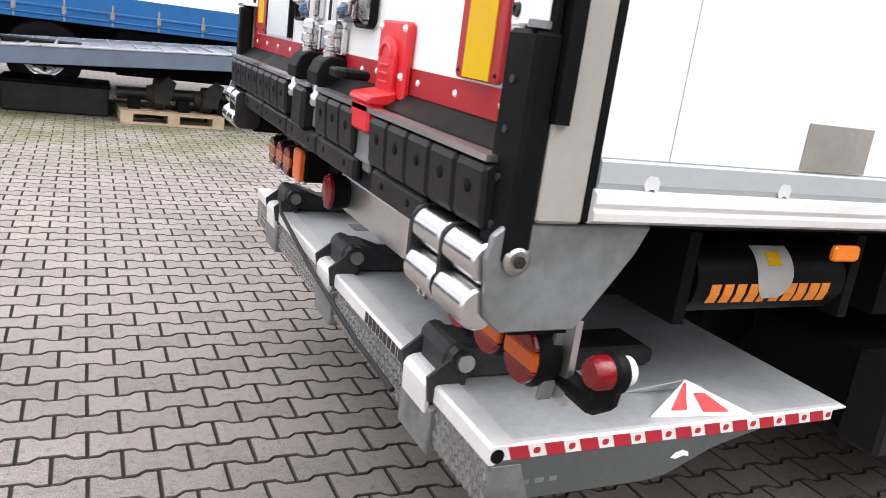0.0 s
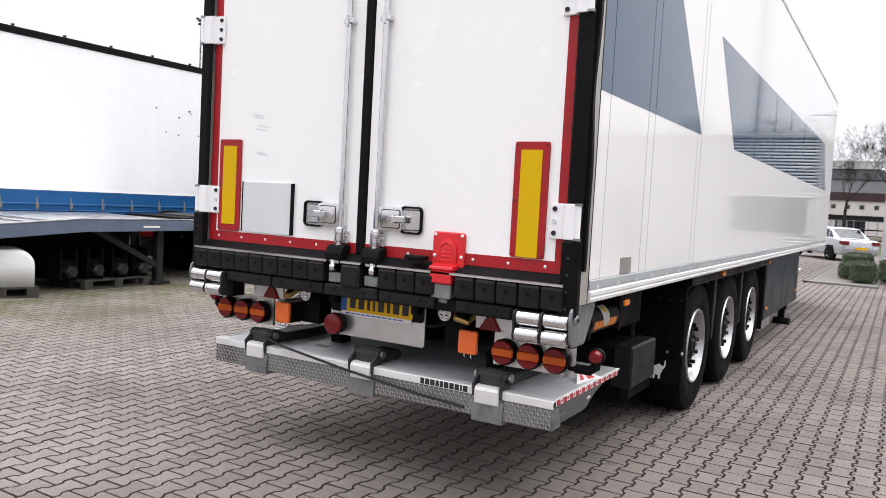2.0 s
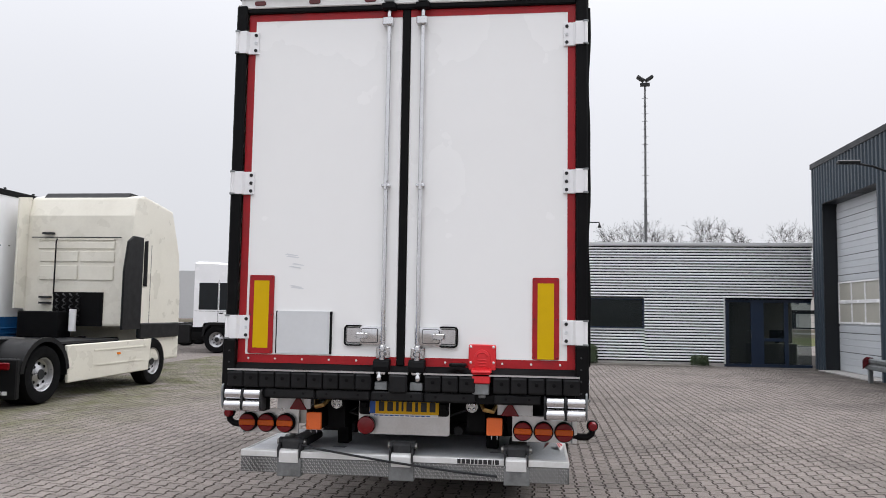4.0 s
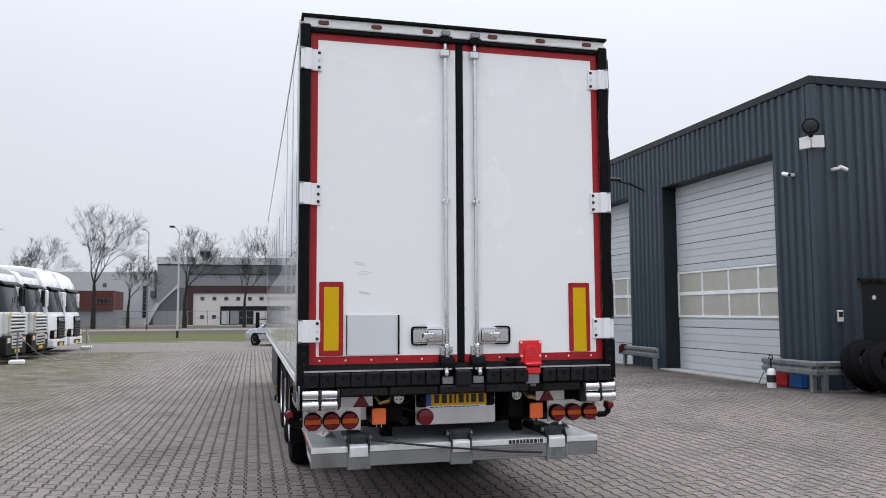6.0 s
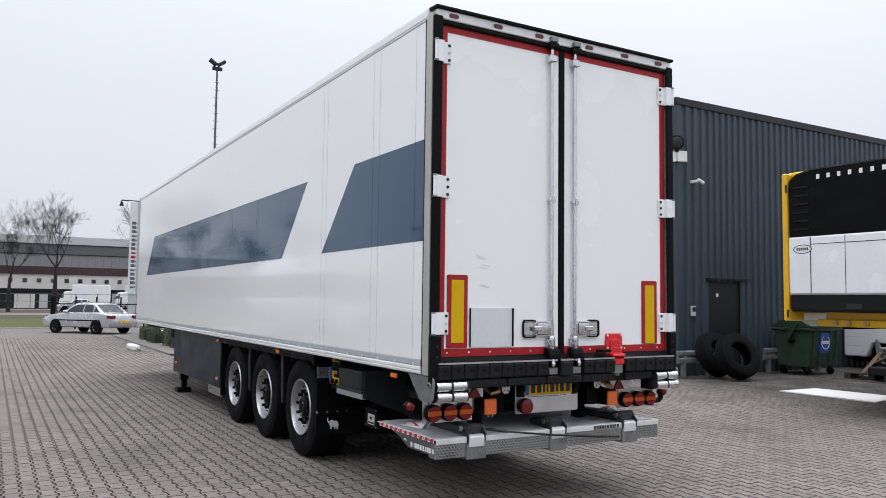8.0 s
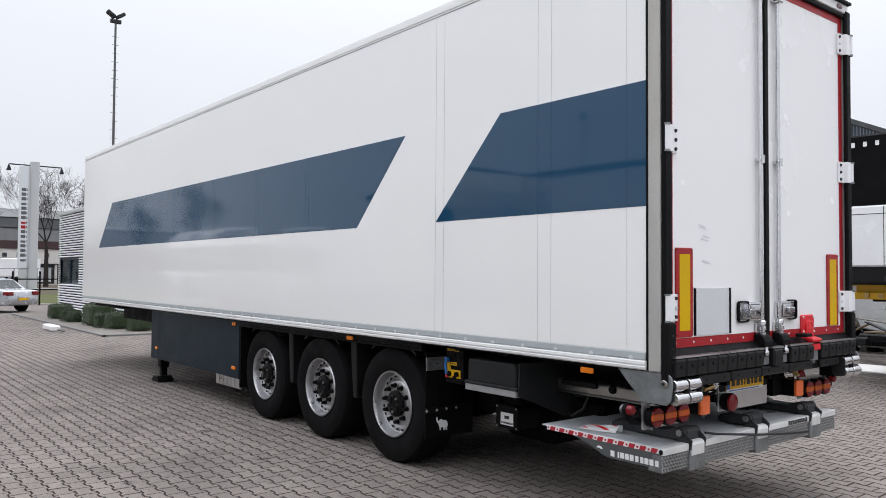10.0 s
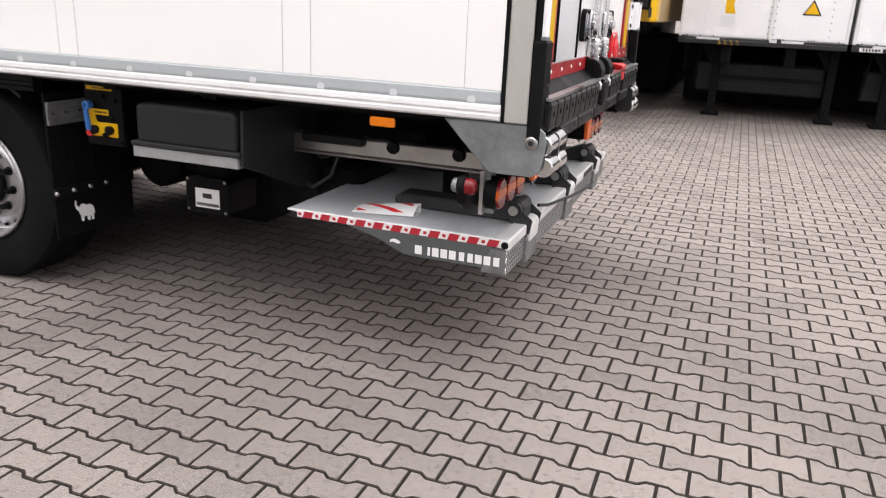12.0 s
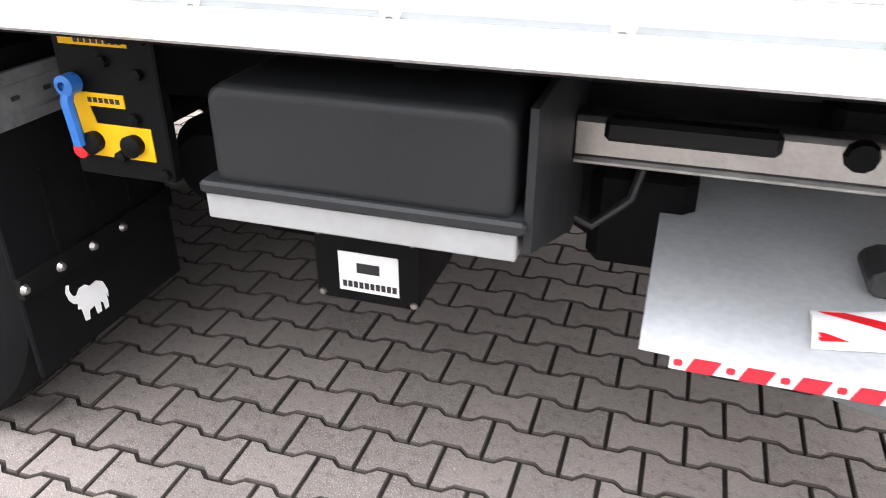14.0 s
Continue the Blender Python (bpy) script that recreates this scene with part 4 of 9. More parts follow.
    part("coupling", S([(0.14, wy + s * 0.06, 1.02), (0.08, wy + s * 0.09, 0.975), (0.1, wy + s * 0.15, 0.96), (0.17, wy + s * 0.17, 1.0)], 0.016, 8), BRASS, trailer, "brass air coupling", smooth=True)
    # side marker on a rubber stalk
    mk = (0.21, 1.34, 0.885) if s > 0 else (0.175, -1.34, 0.874)
    sm = part("side_marker", L([(0.0, -0.014), (0.034, -0.014), (0.040, -0.008), (0.041, 0.010), (0.034, 0.018), (0.0, 0.018)], mk, "x", 18), BLACK, trailer, "rubber side marker lamp", smooth=True)
    part("lens", L([(0.033, -0.014), (0.032, -0.040), (0.024, -0.050), (0, -0.053)], mk, "x", 18), REDL, sm, smooth=True)
    # the left clear lens is coloured grey for the shade it hangs in
    part("lens", L([(0.030, 0.018), (0.028, 0.036), (0.02, 0.044), (0, 0.046)], mk, "x", 18), LENSW if s < 0 else GALV, sm, smooth=True)
    part("stalk", S([(mk[0], mk[1], mk[2] - 0.02), (mk[0], mk[1] - s * 0.004, mk[2] - 0.055), (mk[0], mk[1] - s * 0.035, mk[2] - 0.078), (mk[0] + 0.005, s * 1.22, 0.795), (mk[0] + 0.01, s * 1.10, 0.795)], 0.025, 8), BLACK, sm, smooth=True)
    part("hanger_strap", P([(0.125, 0.752), (0.155, 0.752), (0.185, 0.95), (0.15, 0.95)], "y", s * 1.19, s * 1.20), GALV, trailer)
    part("marker_lamp", P(rounded(0.53, 0.64, 1.070, 1.108, 0.01) if s > 0 else rounded(0.74, 0.82, 1.065, 1.10, 0.01), "y", s * 1.275, s * 1.29), AMBER, trailer, "amber side marker lamp", bevel=0.004)
# number plate carrier
carrier = part("plate_carrier", P(rounded(-0.328, 0.345, 0.765, 1.04, 0.02), "x", 0.182, 0.195), ALU, trailer, "grey carrier sheet of the number plate", bevel=0.002)
part("carrier_top", P(rounded(-0.322, 0.34, 0.905, 1.036, 0.02), "x", 0.176, 0.181), BLACKP, carrier)
part("number_plate", P(rounded(-0.250, 0.262, 0.915, 1.022, 0.008), "x", 0.168, 0.176), YPLATE, carrier, "yellow number plate", bevel=0.001)
part("plate_band", B((0.1655, 0.168, 0.218, 0.260, 0.917, 1.020)), INKB, carrier)
bar_parts("plate_bar", carrier, INK, -1, (0.192, 0.935, 0.165), [0.040, 0.042, 0.020, 0.014, 0.042, 0.020, 0.042, 0.042], 0.068, 0.022, 0.0025)
part("plate_foot", B((0.170, 0.178, -0.245, 0.257, 0.894, 0.914)), INKW, carrier)
part("foot_marks", bars(bmesh.new(), -1, (0.225, 0.900, 0.1685), [0.03] * 11, 0.007, 0.008, 0.0015, "x"), INKB, carrier)
for y in (0.30, -0.285):
    part("plate_lamp", B((0.13, 0.18, y - 0.025, y + 0.025, 0.955, 1.0)), BLACK, carrier, bevel=0.006)
fog = part("fog_lamp", L([(0.0, 0.10), (0.05, 0.10), (0.066, 0.02), (0.066, 0.0)], (0.118, 0.275, 0.835), "x", 26), BLACK, trailer, smooth=True)
part("lens", L([(0.064, 0.0), (0.06, -0.012), (0.03, -0.02), (0, -0.022)], (0.118, 0.275, 0.835), "x", 26), REDL, fog, smooth=True)

# ---- tail lift ----
YL, YR = 1.178, -1.172
slab = [(0.064, 0.637), (0.064, 0.60), (0.12, 0.585), (0.75, 0.615), (1.10, 0.632), (1.10, 0.638)]
lift = part("tail_lift", P(slab, "y", YR, YL), DECK, trailer, "stowed grey aluminium tail lift platform", bevel=0.002)
part("deck_edge", P([(0.052, 0.598), (0.052, 0.637), (0.060, 0.642), (0.115, 0.642), (0.115, 0.637), (0.066, 0.598)], "y", YR - 0.004, YL + 0.004), ALUW, lift, bevel=0.002)
part("deck_line", B((0.55, 0.553, YR, YL, 0.6355, 0.6372), (0.3, 1.0, -0.62, -0.617, 0.6355, 0.637), (0.3, 1.0, 0.617, 0.62, 0.6355, 0.637)), GALV, lift)
tread = part("rear_tread", P([(0.060, 0.487), (0.060, 0.597), (0.13, 0.597), (0.17, 0.49)], "y", YR - 0.004, YL + 0.004), TREAD, lift, "galvanised chequer plate rear edge", bevel=0.003)
bm = bmesh.new()
random.seed(4)
for k in range(150):
    for r in range(5):
        y, z = YR + 0.008 + k * 0.0157, 0.499 + r * 0.021
        t = 1 if (k + r) % 2 else -1
        add_prism(bm, [(y, z - 0.003), (y + 0.003, z - 0.007 * t - 0.003), (y + 0.013, z + 0.007 * t), (y + 0.010, z + 0.007 * t + 0.004)], "x", 0.0572, 0.0605)
tagged(part("tread_pattern", bm, ALU, lift), kind="stuff")
for s, Y in ((1, YL), (-1, YR)):
    gus = part("side_gusset", P([(0.065, 0.508), (0.48, 0.508), (0.53, 0.516), (0.66, 0.572), (0.80, 0.605), (0.80, 0.618), (0.065, 0.605)], "y", Y + s * 0.003, Y - s * 0.012), GUSSET, lift, "grey side gusset with lettering bars", bevel=0.002)
    for k, w_ in enumerate((0.026, 0.030, 0.030, 0.024, 0.024, 0.030, 0.030, 0.030, 0.012, 0.032) if s > 0 else (0.012, 0.014, 0.014, 0.012)):
        x = (0.088 + 0.0385 * k) if s > 0 else 0.098 + 0.036 * k
        part("gusset_mark", B((x, x + w_, Y + s * 0.003, Y + s * 0.0045, 0.524, 0.562) if s > 0 else (x, x + w_ * 1.6, Y - 0.0045, Y - 0.003, 0.545, 0.556)), INKW if s > 0 else GALV, gus)
    part("gusset_badge", P([(0.533, 0.560), (0.545, 0.572), (0.566, 0.576), (0.582, 0.570), (0.586, 0.558), (0.570, 0.562), (0.548, 0.556)], "y", Y + s * 0.003, Y + s * 0.0045), INKW, gus)
    part("edge_cap", C((0.07, Y + s * 0.005, 0.619), (0.07, Y - s * 0.03, 0.619), 0.016, 12), BLACK, lift)
    tape = part("edge_tape", B((0.085, 1.045, Y, Y + s * 0.0035, 0.608, 0.637)), BOARDW, lift, "red and white edge tape")
    stripe = mark = None
    for k in range(11):
        x = 0.094 + k * 0.0868
        if stripe is None:
            stripe = part("tape_stripe", P([(0.010, 0.0), (0.056, 0.0), (0.044, 0.029), (-0.002, 0.029)], "y", 0, s * 0.0012), TAPER, tape)
            stripe.location = (x, Y + s * 0.0036, 0.608)
            mark = part("tape_mark", P(rounded(-0.008, 0.008, -0.007, 0.007, 0.005), "y", 0, s * 0.0010), TAPER, tape)
            mark.location = (x + 0.069, Y + s * 0.0036, 0.623)
        else:
            same_as(stripe, "tape_stripe", tape, pose(x, Y + s * 0.0036, 0.608))
            same_as(mark, "tape_mark", tape, pose(x + 0.069, Y + s * 0.0036, 0.623))
    part("edge_profile", B((0.06, 1.09, Y - s * 0.002, Y - s * 0.02, 0.632, 0.641)), ALUW, lift, bevel=0.002)
for ya, yb in ((0.749, 0.891), (-0.070, 0.072), (-0.882, -0.740)):
    saddle = part("hinge_saddle", P([(0.038, 0.562), (0.034, 0.632), (0.042, 0.648), (0.06, 0.655), (0.11, 0.658), (0.11, 0.645), (0.056, 0.642), (0.050, 0.565)], "y", ya, yb), ALUW, lift, "worn white hinge saddle", bevel=0.003)
    part("hinge_bracket", P([(0.044, 0.466), (0.044, 0.580), (0.07, 0.59), (0.17, 0.59), (0.2, 0.5), (0.15, 0.466)], "y", ya - 0.022, yb + 0.016), TREAD, lift, bevel=0.004)
    part("hinge_plate", P([(0.04, 0.60), (0.03, 0.66), (0.08, 0.70), (0.13, 0.71), (0.13, 0.6)], "y", ya - 0.014, ya - 0.004), ARMG, lift)
    part("hinge_plate", P([(0.04, 0.60), (0.03, 0.66), (0.08, 0.70), (0.13, 0.71), (0.13, 0.6)], "y", yb + 0.004, yb + 0.014), ARMG, lift)
    ae = 0.36 if ya < 0 < yb else 0.70
    arm = part("lift_arm", P([(0.075, 0.642), (0.075, 0.715), (0.10, 0.735), (0.16, 0.730), (0.24, 0.702), (ae - 0.03, 0.702), (ae, 0.685), (ae, 0.655), (ae - 0.02, 0.642)], "y", ya + 0.005, yb - 0.005), ARMG, lift, "dusty dark lift arm", bevel=0.008)
    part("pivot", C((0.115, ya - 0.035, 0.70), (0.115, yb + 0.035, 0.70), 0.022, 12), STEEL, lift)
    part("pivot_boss", C((0.115, ya - 0.02, 0.70), (0.115, yb + 0.02, 0.70), 0.034, 12), DARKM, lift)
for y in (0.52, -0.66):
    part("deck_pocket", B((0.30, 0.36, y - 0.05, y + 0.05, 0.6365, 0.6385)), GALV, lift)
bar_parts("deck_bar", lift, INK, -1, (-0.399, 0.603, 0.0505), [0.024, 0.026, 0.027, 0.020, 0.020, 0.027, 0.026, 0.026, 0.011, 0.027], 0.032, 0.0065, 0.0015)
part("torsion_bar", S([(0.05, 0.72, 0.69), (0.03, 0.6, 0.668), (0.022, 0.1, 0.603), (0.028, -0.4, 0.548), (0.04, -0.68, 0.525)], 0.008, 8), DARKM, lift, "thin dark stay bar", smooth=True)
part("lift_frame", P([(1.13, 0.80), (1.13, 0.62), (1.17, 0.53), (1.30, 0.53), (1.36, 0.64), (1.36, 0.88), (1.13, 0.9)], "y", -0.62, 0.56), CHASSIS, trailer, "black lift frame under the chassis", bevel=0.02)
for y in (0.60, 0.30, -0.35):
    part("lift_hose", S([(1.34, y, 0.88), (1.40, y + 0.03, 0.76), (1.36, y + 0.07, 0.66), (1.25, y + 0.08, 0.62), (1.17, y + 0.04, 0.68), (1.14, y, 0.80)], 0.012, 8), HOSE, trailer)
part("lift_mount", B((1.02, 1.27, 0.12, 0.60, 0.47, 0.74)), CHASSIS, trailer, "black lower mount of the lift", bevel=0.03)
part("lift_tube", B((0.62, 0.80, -0.735, 0.735, 0.80, 0.98)), CHASSIS, trailer, bevel=0.02)
for y in (0.575, -0.575):
    part("lift_post", B((0.47, 0.58, y - 0.09, y + 0.0, 0.64, 0.9)), CHASSIS, trailer, bevel=0.008)
    part("ram", C((0.62, y * 0.6, 0.74), (1.35, y * 0.6, 0.72), 0.035, 12), DARKM, trailer)
for s in (1, -1):
    # the right beam is coloured black in place of the shade around it
    part("underrun_beam", P([(s * 0.80, 0.838), (s * 0.80, 0.910), (s * 0.792, 0.922), (s * 0.74, 0.922), (s * 0.74, 0.822), (s * 0.81, 0.822), (s * 0.81, 0.829), (s * 0.804, 0.838)], "x", 0.20, 1.29), STEEL if s > 0 else CHASSIS, trailer, "steel beam under the floor", bevel=0.003)
    part("beam_guard", B((0.893, 1.228, s * 0.79, s * 0.84, 0.884, 0.932)), PLAST, trailer, "dark plastic guard on the beam", bevel=0.010)
    for x in (0.42, 0.75):
        part("beam_bolt", L([(0.034, 0.0), (0.028, 0.02), (0.0, 0.022)], (x, s * 0.80, 0.895), "y", 10, s), BLACK, trailer)
    part("cross_brace", P([(0.3, 1.13), (1.2, 1.13), (1.2, 1.10), (0.46, 1.09)], "y", s * 1.13, s * 1.15), CHASSIS, trailer)

# ---- running gear ----
for s in (1, -1):
    part("chassis_rail", B((0.2, 13.2, s * 0.45, s * 0.58, 0.80, 1.12)), CHASSIS, trailer)
for k in range(22):
    part("crossmember", B((0.9 + 0.57 * k, 0.98 + 0.57 * k, -1.16, 1.16, 1.09, 1.13)), CHASSIS, trailer)
AX = (2.97, 4.28, 5.59)


def wheel(x, s):
    """One super-single wheel with a silver rim; s: the side on which it sits."""
    c = (x, s * 1.215, 0.53)
    hub = part("wheel", L([(0.0, -0.035), (0.045, -0.035), (0.05, -0.028), (0.09, -0.028), (0.098, -0.034), (0.118, -0.04), (0.122, -0.058), (0.122, -0.09), (0.15, -0.165), (0.15, -0.2)], c, "y", 28, s), BLACKP, trailer, "wide tyre on a silver rim with dark hub", smooth=True)
    tyre = [(0.29, -0.36), (0.33, -0.375), (0.42, -0.385), (0.50, -0.37), (0.525, -0.34), (0.53, -0.19), (0.525, -0.045), (0.51, -0.018), (0.47, -0.004), (0.42, 0.0), (0.37, -0.003), (0.33, -0.012), (0.305, -0.022), (0.292, -0.03), (0.29, -0.1)]
    t = L(tyre, c, "y", 48, s)
    part("tyre", t, TYRE, hub, smooth=True)
    bm = bmesh.new()
    for r_ in (-0.08, -0.15, -0.23, -0.3):
        add_lathe(bm, [(0.5305, r_ - 0.008), (0.5325, r_ - 0.004), (0.5325, r_ + 0.004), (0.5305, r_ + 0.008)], c, "y", 48, s)
    part("tread_rib", bm, TYRE, hub)
    part("rim", L([(0.305, -0.014), (0.300, -0.004), (0.290, -0.004), (0.284, -0.016), (0.278, -0.055), (0.268, -0.085), (0.256, -0.092), (0.236, -0.094), (0.222, -0.088), (0.208, -0.074), (0.196, -0.068), (0.12, -0.066), (0.11, -0.07)], c, "y", 48, s), RIM, hub, smooth=True)
    for k in range(10):
        a = radians(36 * k + 10)
        px, pz = c[0] + 0.166 * math.cos(a), c[2] + 0.166 * math.sin(a)
        bm = C((px, c[1] - s * 0.068, pz), (px, c[1] - s * 0.060, pz), 0.024, 12)
        add_cyl(bm, (px, c[1] - s * 0.062, pz), (px, c[1] - s * 0.022, pz), 0.018, 8, 0.0165)
        part("wheel_nut", bm, BLACKP, hub)
    for k in range(20):
        a = radians(18 * k + 5)
        px, pz = c[0] + 0.246 * math.cos(a), c[2] + 0.246 * math.sin(a)
        tx, tz = -math.sin(a), math.cos(a)
        part("rim_slot", S([(px - tx * 0.012, c[1] - s * 0.091, pz - tz * 0.012), (px + tx * 0.012, c[1] - s * 0.091, pz + tz * 0.012)], 0.0085, 6), BLACKP, hub)
    for k in range(8):
        a = radians(45 * k)
        part("hub_bolt", C((c[0] + 0.072 * math.cos(a), c[1] - s * 0.03, c[2] + 0.072 * math.sin(a)), (c[0] + 0.072 * math.cos(a), c[1] - s * 0.014, c[2] + 0.072 * math.sin(a)), 0.013, 6), STEEL if k % 3 == 0 else DARKM, hub)


for x in AX:
    for s in (1, -1):
        wheel(x, s)
    part("axle", C((x, -0.95, 0.53), (x, 0.95, 0.53), 0.075, 14), CHASSIS, trailer)
    for s in (1, -1):
        part("trailing_arm", P([(x - 0.25, 0.50), (x + 0.5, 0.66), (x + 0.5, 0.78), (x - 0.25, 0.62)], "y", s * 0.48, s * 0.58), CHASSIS, trailer)
        part("air_spring", C((x - 0.3, s * 0.53, 0.55), (x - 0.3, s * 0.53, 0.85), 0.14, 14), BLACK, trailer)
        part("brake_drum", C((x, s * 0.82, 0.53), (x, s * 0.7, 0.53), 0.2, 20), DARKM, trailer)
for s in (1, -1):
    fr = part("fender_rail", P([(s * 1.20, 1.055), (s * 1.252, 1.055), (s * 1.258, 1.075), (s * 1.25, 1.078), (s * 1.258, 1.082), (s * 1.258, 1.098), (s * 1.25, 1.10), (s * 1.258, 1.104), (s * 1.255, 1.132), (s * 1.2, 1.132)], "x", 2.46, 6.2), BLACKP, trailer, "ribbed black rail over the wheels")
    part("marker_lamp", P(rounded(3.55, 3.66, 1.075, 1.115, 0.01), "y", s * 1.258, s * 1.275), AMBER, fr, bevel=0.004)
    for x in (3.625, 4.935):
        part("mudguard_fin", P([(x - 0.05, 0.50), (x - 0.03, 1.06), (x + 0.07, 1.06), (x + 0.06, 0.86), (x + 0.02, 0.5)], "y", s * 0.86, s * 1.2), PLAST, trailer, bevel=0.01)
    for x in AX:
        bm = bmesh.new()
        pts = [(x + 0.62 * math.cos(radians(a)), 0.53 + 0.60 * math.sin(radians(a))) for a in range(55, 126, 10)]
        add_prism(bm, pts + [(p[0], p[1] - 0.02) for p in reversed(pts)], "y", s * 0.84, s * 1.2)
        part("mudguard", bm, PLAST, trailer)
    # mud flap behind the last axle
    flap = part("mud_flap", B((2.425, 2.44, s * 0.69, s * 1.235, 0.30, 1.05)), CHASSIS, trailer, "black mud flap with white badge", bevel=0.004)
    part("flap_clamp", B((2.412, 2.43, s * 0.69, s * 1.235, 0.52, 0.57)), BLACKP, flap)
    for k in range(4):
        y = s * (0.90 + 0.11 * k)
        part("flap_bolt", L([(0.0, -0.012), (0.008, -0.010), (0.013, 0.0)], (2.411, y, 0.545), "x", 10), STEEL, flap)
    for k in range(3):
        y = s * (0.84 + 0.13 * k)
        part("flap_rib", B((2.42, 2.43, y - 0.004, y + 0.004, 0.56, 0.78)), BLACKP, flap)
    yb = s * 1.05
    blob = [(-0.030, -0.052), (-0.014, -0.055), (-0.010, -0.030), (0.014, -0.028), (0.018, -0.056), (0.034, -0.057), (0.036, -0.026), (0.048, -0.040), (0.050, -0.060), (0.064, -0.058), (0.064, -0.010), (0.070, -0.030), (0.073, -0.012), (0.062, 0.020),
            (0.040, 0.034), (0.012, 0.032), (-0.004, 0.044), (-0.026, 0.044), (-0.040, 0.030), (-0.054, 0.036), (-0.062, 0.056), (-0.058, 0.070), (-0.066, 0.072), (-0.074, 0.056), (-0.068, 0.030), (-0.056, 0.014), (-0.042, 0.006), (-0.046, -0.008), (-0.034, -0.012)]
    part("flap_badge", P([(yb - s * p[0] * 0.88, (0.415 if s > 0 else 0.392) + p[1] * (0.95 if s > 0 else 1.15)) for p in blob], "x", 2.4215, 2.4245), INKW, flap, "white badge shape")
    # side skirt with louvre
    sk = part("side_skirt", P([(6.2, 0.40), (6.97, 0.40), (9.45, 0.38), (9.45, 1.125), (6.2, 1.125)], "y", s * 1.235, s * 1.255), SKIRT, trailer, "dark blue-grey side skirt", bevel=0.004)
    part("skirt_front", B((9.45, 9.47, s * 0.95, s * 1.255, 0.38, 1.125)), SKIRT, sk)
    part("skirt_rear", B((6.17, 6.2, s * 0.95, s * 1.245, 0.30, 1.125)), BLACKP, sk)
    part("skirt_joint", B((9.13, 9.136, s * 1.255, s * 1.257, 0.39, 1.12), (8.2, 8.9, s * 1.255, s * 1.257, 1.085, 1.1)), INK, sk)
    part("skirt_louvre", B((6.2, 6.97, s * 1.2, s * 1.225, 0.27, 0.41)), ALU, sk, "pale louvred sheet")
    for k in range(6):
        part("louvre", B((6.25 + 0.12 * k, 6.32 + 0.12 * k, s * 1.225, s * 1.235, 0.28, 0.40)), ALU, sk, bevel=0.004)
    for x, z in ((6.34, 1.08), (6.34, 0.53), (9.2, 0.55)):
        part("marker_lamp", P(rounded(x - 0.05, x + 0.05, z - 0.02, z + 0.02, 0.008), "y", s * 1.255, s * 1.272), AMBER, sk, bevel=0.003)
    # landing leg
    leg = part("landing_leg", B((9.36, 9.50, s * 1.0, s * 1.14, 0.22, 1.1)), BLACKP, trailer, "black landing leg on a wide foot", bevel=0.01)
    part("leg_inner", B((9.385, 9.475, s * 1.025, s * 1.115, 0.06, 0.4)), BLACKP, leg)
    part("foot", P([(9.27, 0.0), (9.59, 0.0), (9.56, 0.05), (9.5, 0.09), (9.36, 0.09), (9.30, 0.05)], "y", s * 0.96, s * 1.2), BLACKP, leg, bevel=0.006)
part("leg_brace", B((9.4, 9.46, -1.0, 1.0, 0.7, 0.78)), CHASSIS, trailer)
part("under_dark_box", B((6.4, 9.2, -1.15, 1.15, 0.5, 1.05)), CHASSIS, trailer, "pallet box frame behind the skirts", bevel=0.02)
part("kingpin_plate", B((11.6, 13.3, -1.1, 1.1, 1.06, 1.12)), CHASSIS, trailer)

# left side equipment
bm = bmesh.new()
for prof, ya_, yb_ in ((rounded(1.325, 1.875, 0.80, 1.055, 0.035, 4), 0.82, 1.232),):
    add_prism(bm, [(x, max(z, 0.868)) for x, z in prof if z > 0.868] + [(1.325, 0.868), (1.875, 0.868)], "y", ya_, yb_)
bx = part("pump_box", bm, BOXGREY, trailer, "dark grey moulded pump box on a pale tray", bevel=0.022, smooth=True, seg=3)
part("box_flange", B((1.30, 1.905, 0.80, 1.245, 0.852, 0.876)), BOXGREY, bx, bevel=0.006)
part("box_tray", B((1.315, 1.898, 0.82, 1.236, 0.80, 0.852)), TRAY, bx, "pale grey tray", bevel=0.003)
for x in (1.52, 1.63):
    part("tray_screw", L([(0.006, 0), (0.0, 0.003)], (x, 1.23, 0.83), "y", 8), DARKM, bx)
part("box_strut", P([(1.225, 0.815), (1.215, 1.06), (0.50, 1.06), (0.50, 0.60), (0.72, 0.62)], "x", 1.292, 1.306), BOXGREY, trailer, "grey brace plate of the pump box")
ctrl = part("control_box", P([(1.60, 0.475), (1.82, 0.475), (1.84, 0.49), (1.84, 0.64), (1.81, 0.665), (1.61, 0.665), (1.585, 0.64), (1.585, 0.49)], "y", 0.70, 0.95), BLACKP, trailer, "black control box with a white label", bevel=0.004)
part("box_label", B((1.635, 1.78, 0.95, 0.9525, 0.505, 0.605)), INKW, ctrl)
part("label_mark", B((1.68, 1.735, 0.9525, 0.954, 0.555, 0.58)), INK, ctrl)
bar_parts("label_bar", ctrl, INK, 1, (1.64, 0.515, 0.9525), [0.010] * 10, 0.016, 0.0035, 0.0012, "y")
for x in (1.60, 1.825):
    for z in (0.49, 0.648):
        part("box_screw", L([(0.009, 0.0), (0.007, 0.006), (0.0, 0.007)], (x, 0.95, z), "y", 8), STEEL, ctrl)
part("box_hanger", B((1.62, 1.80, 0.75, 0.9, 0.66, 0.82)), CHASSIS, trailer)
panel = part("valve_panel", B((2.035, 2.265, 1.11, 1.14, 0.808, 1.125)), BLACKP, trailer, "black valve panel with yellow label", bevel=0.004)
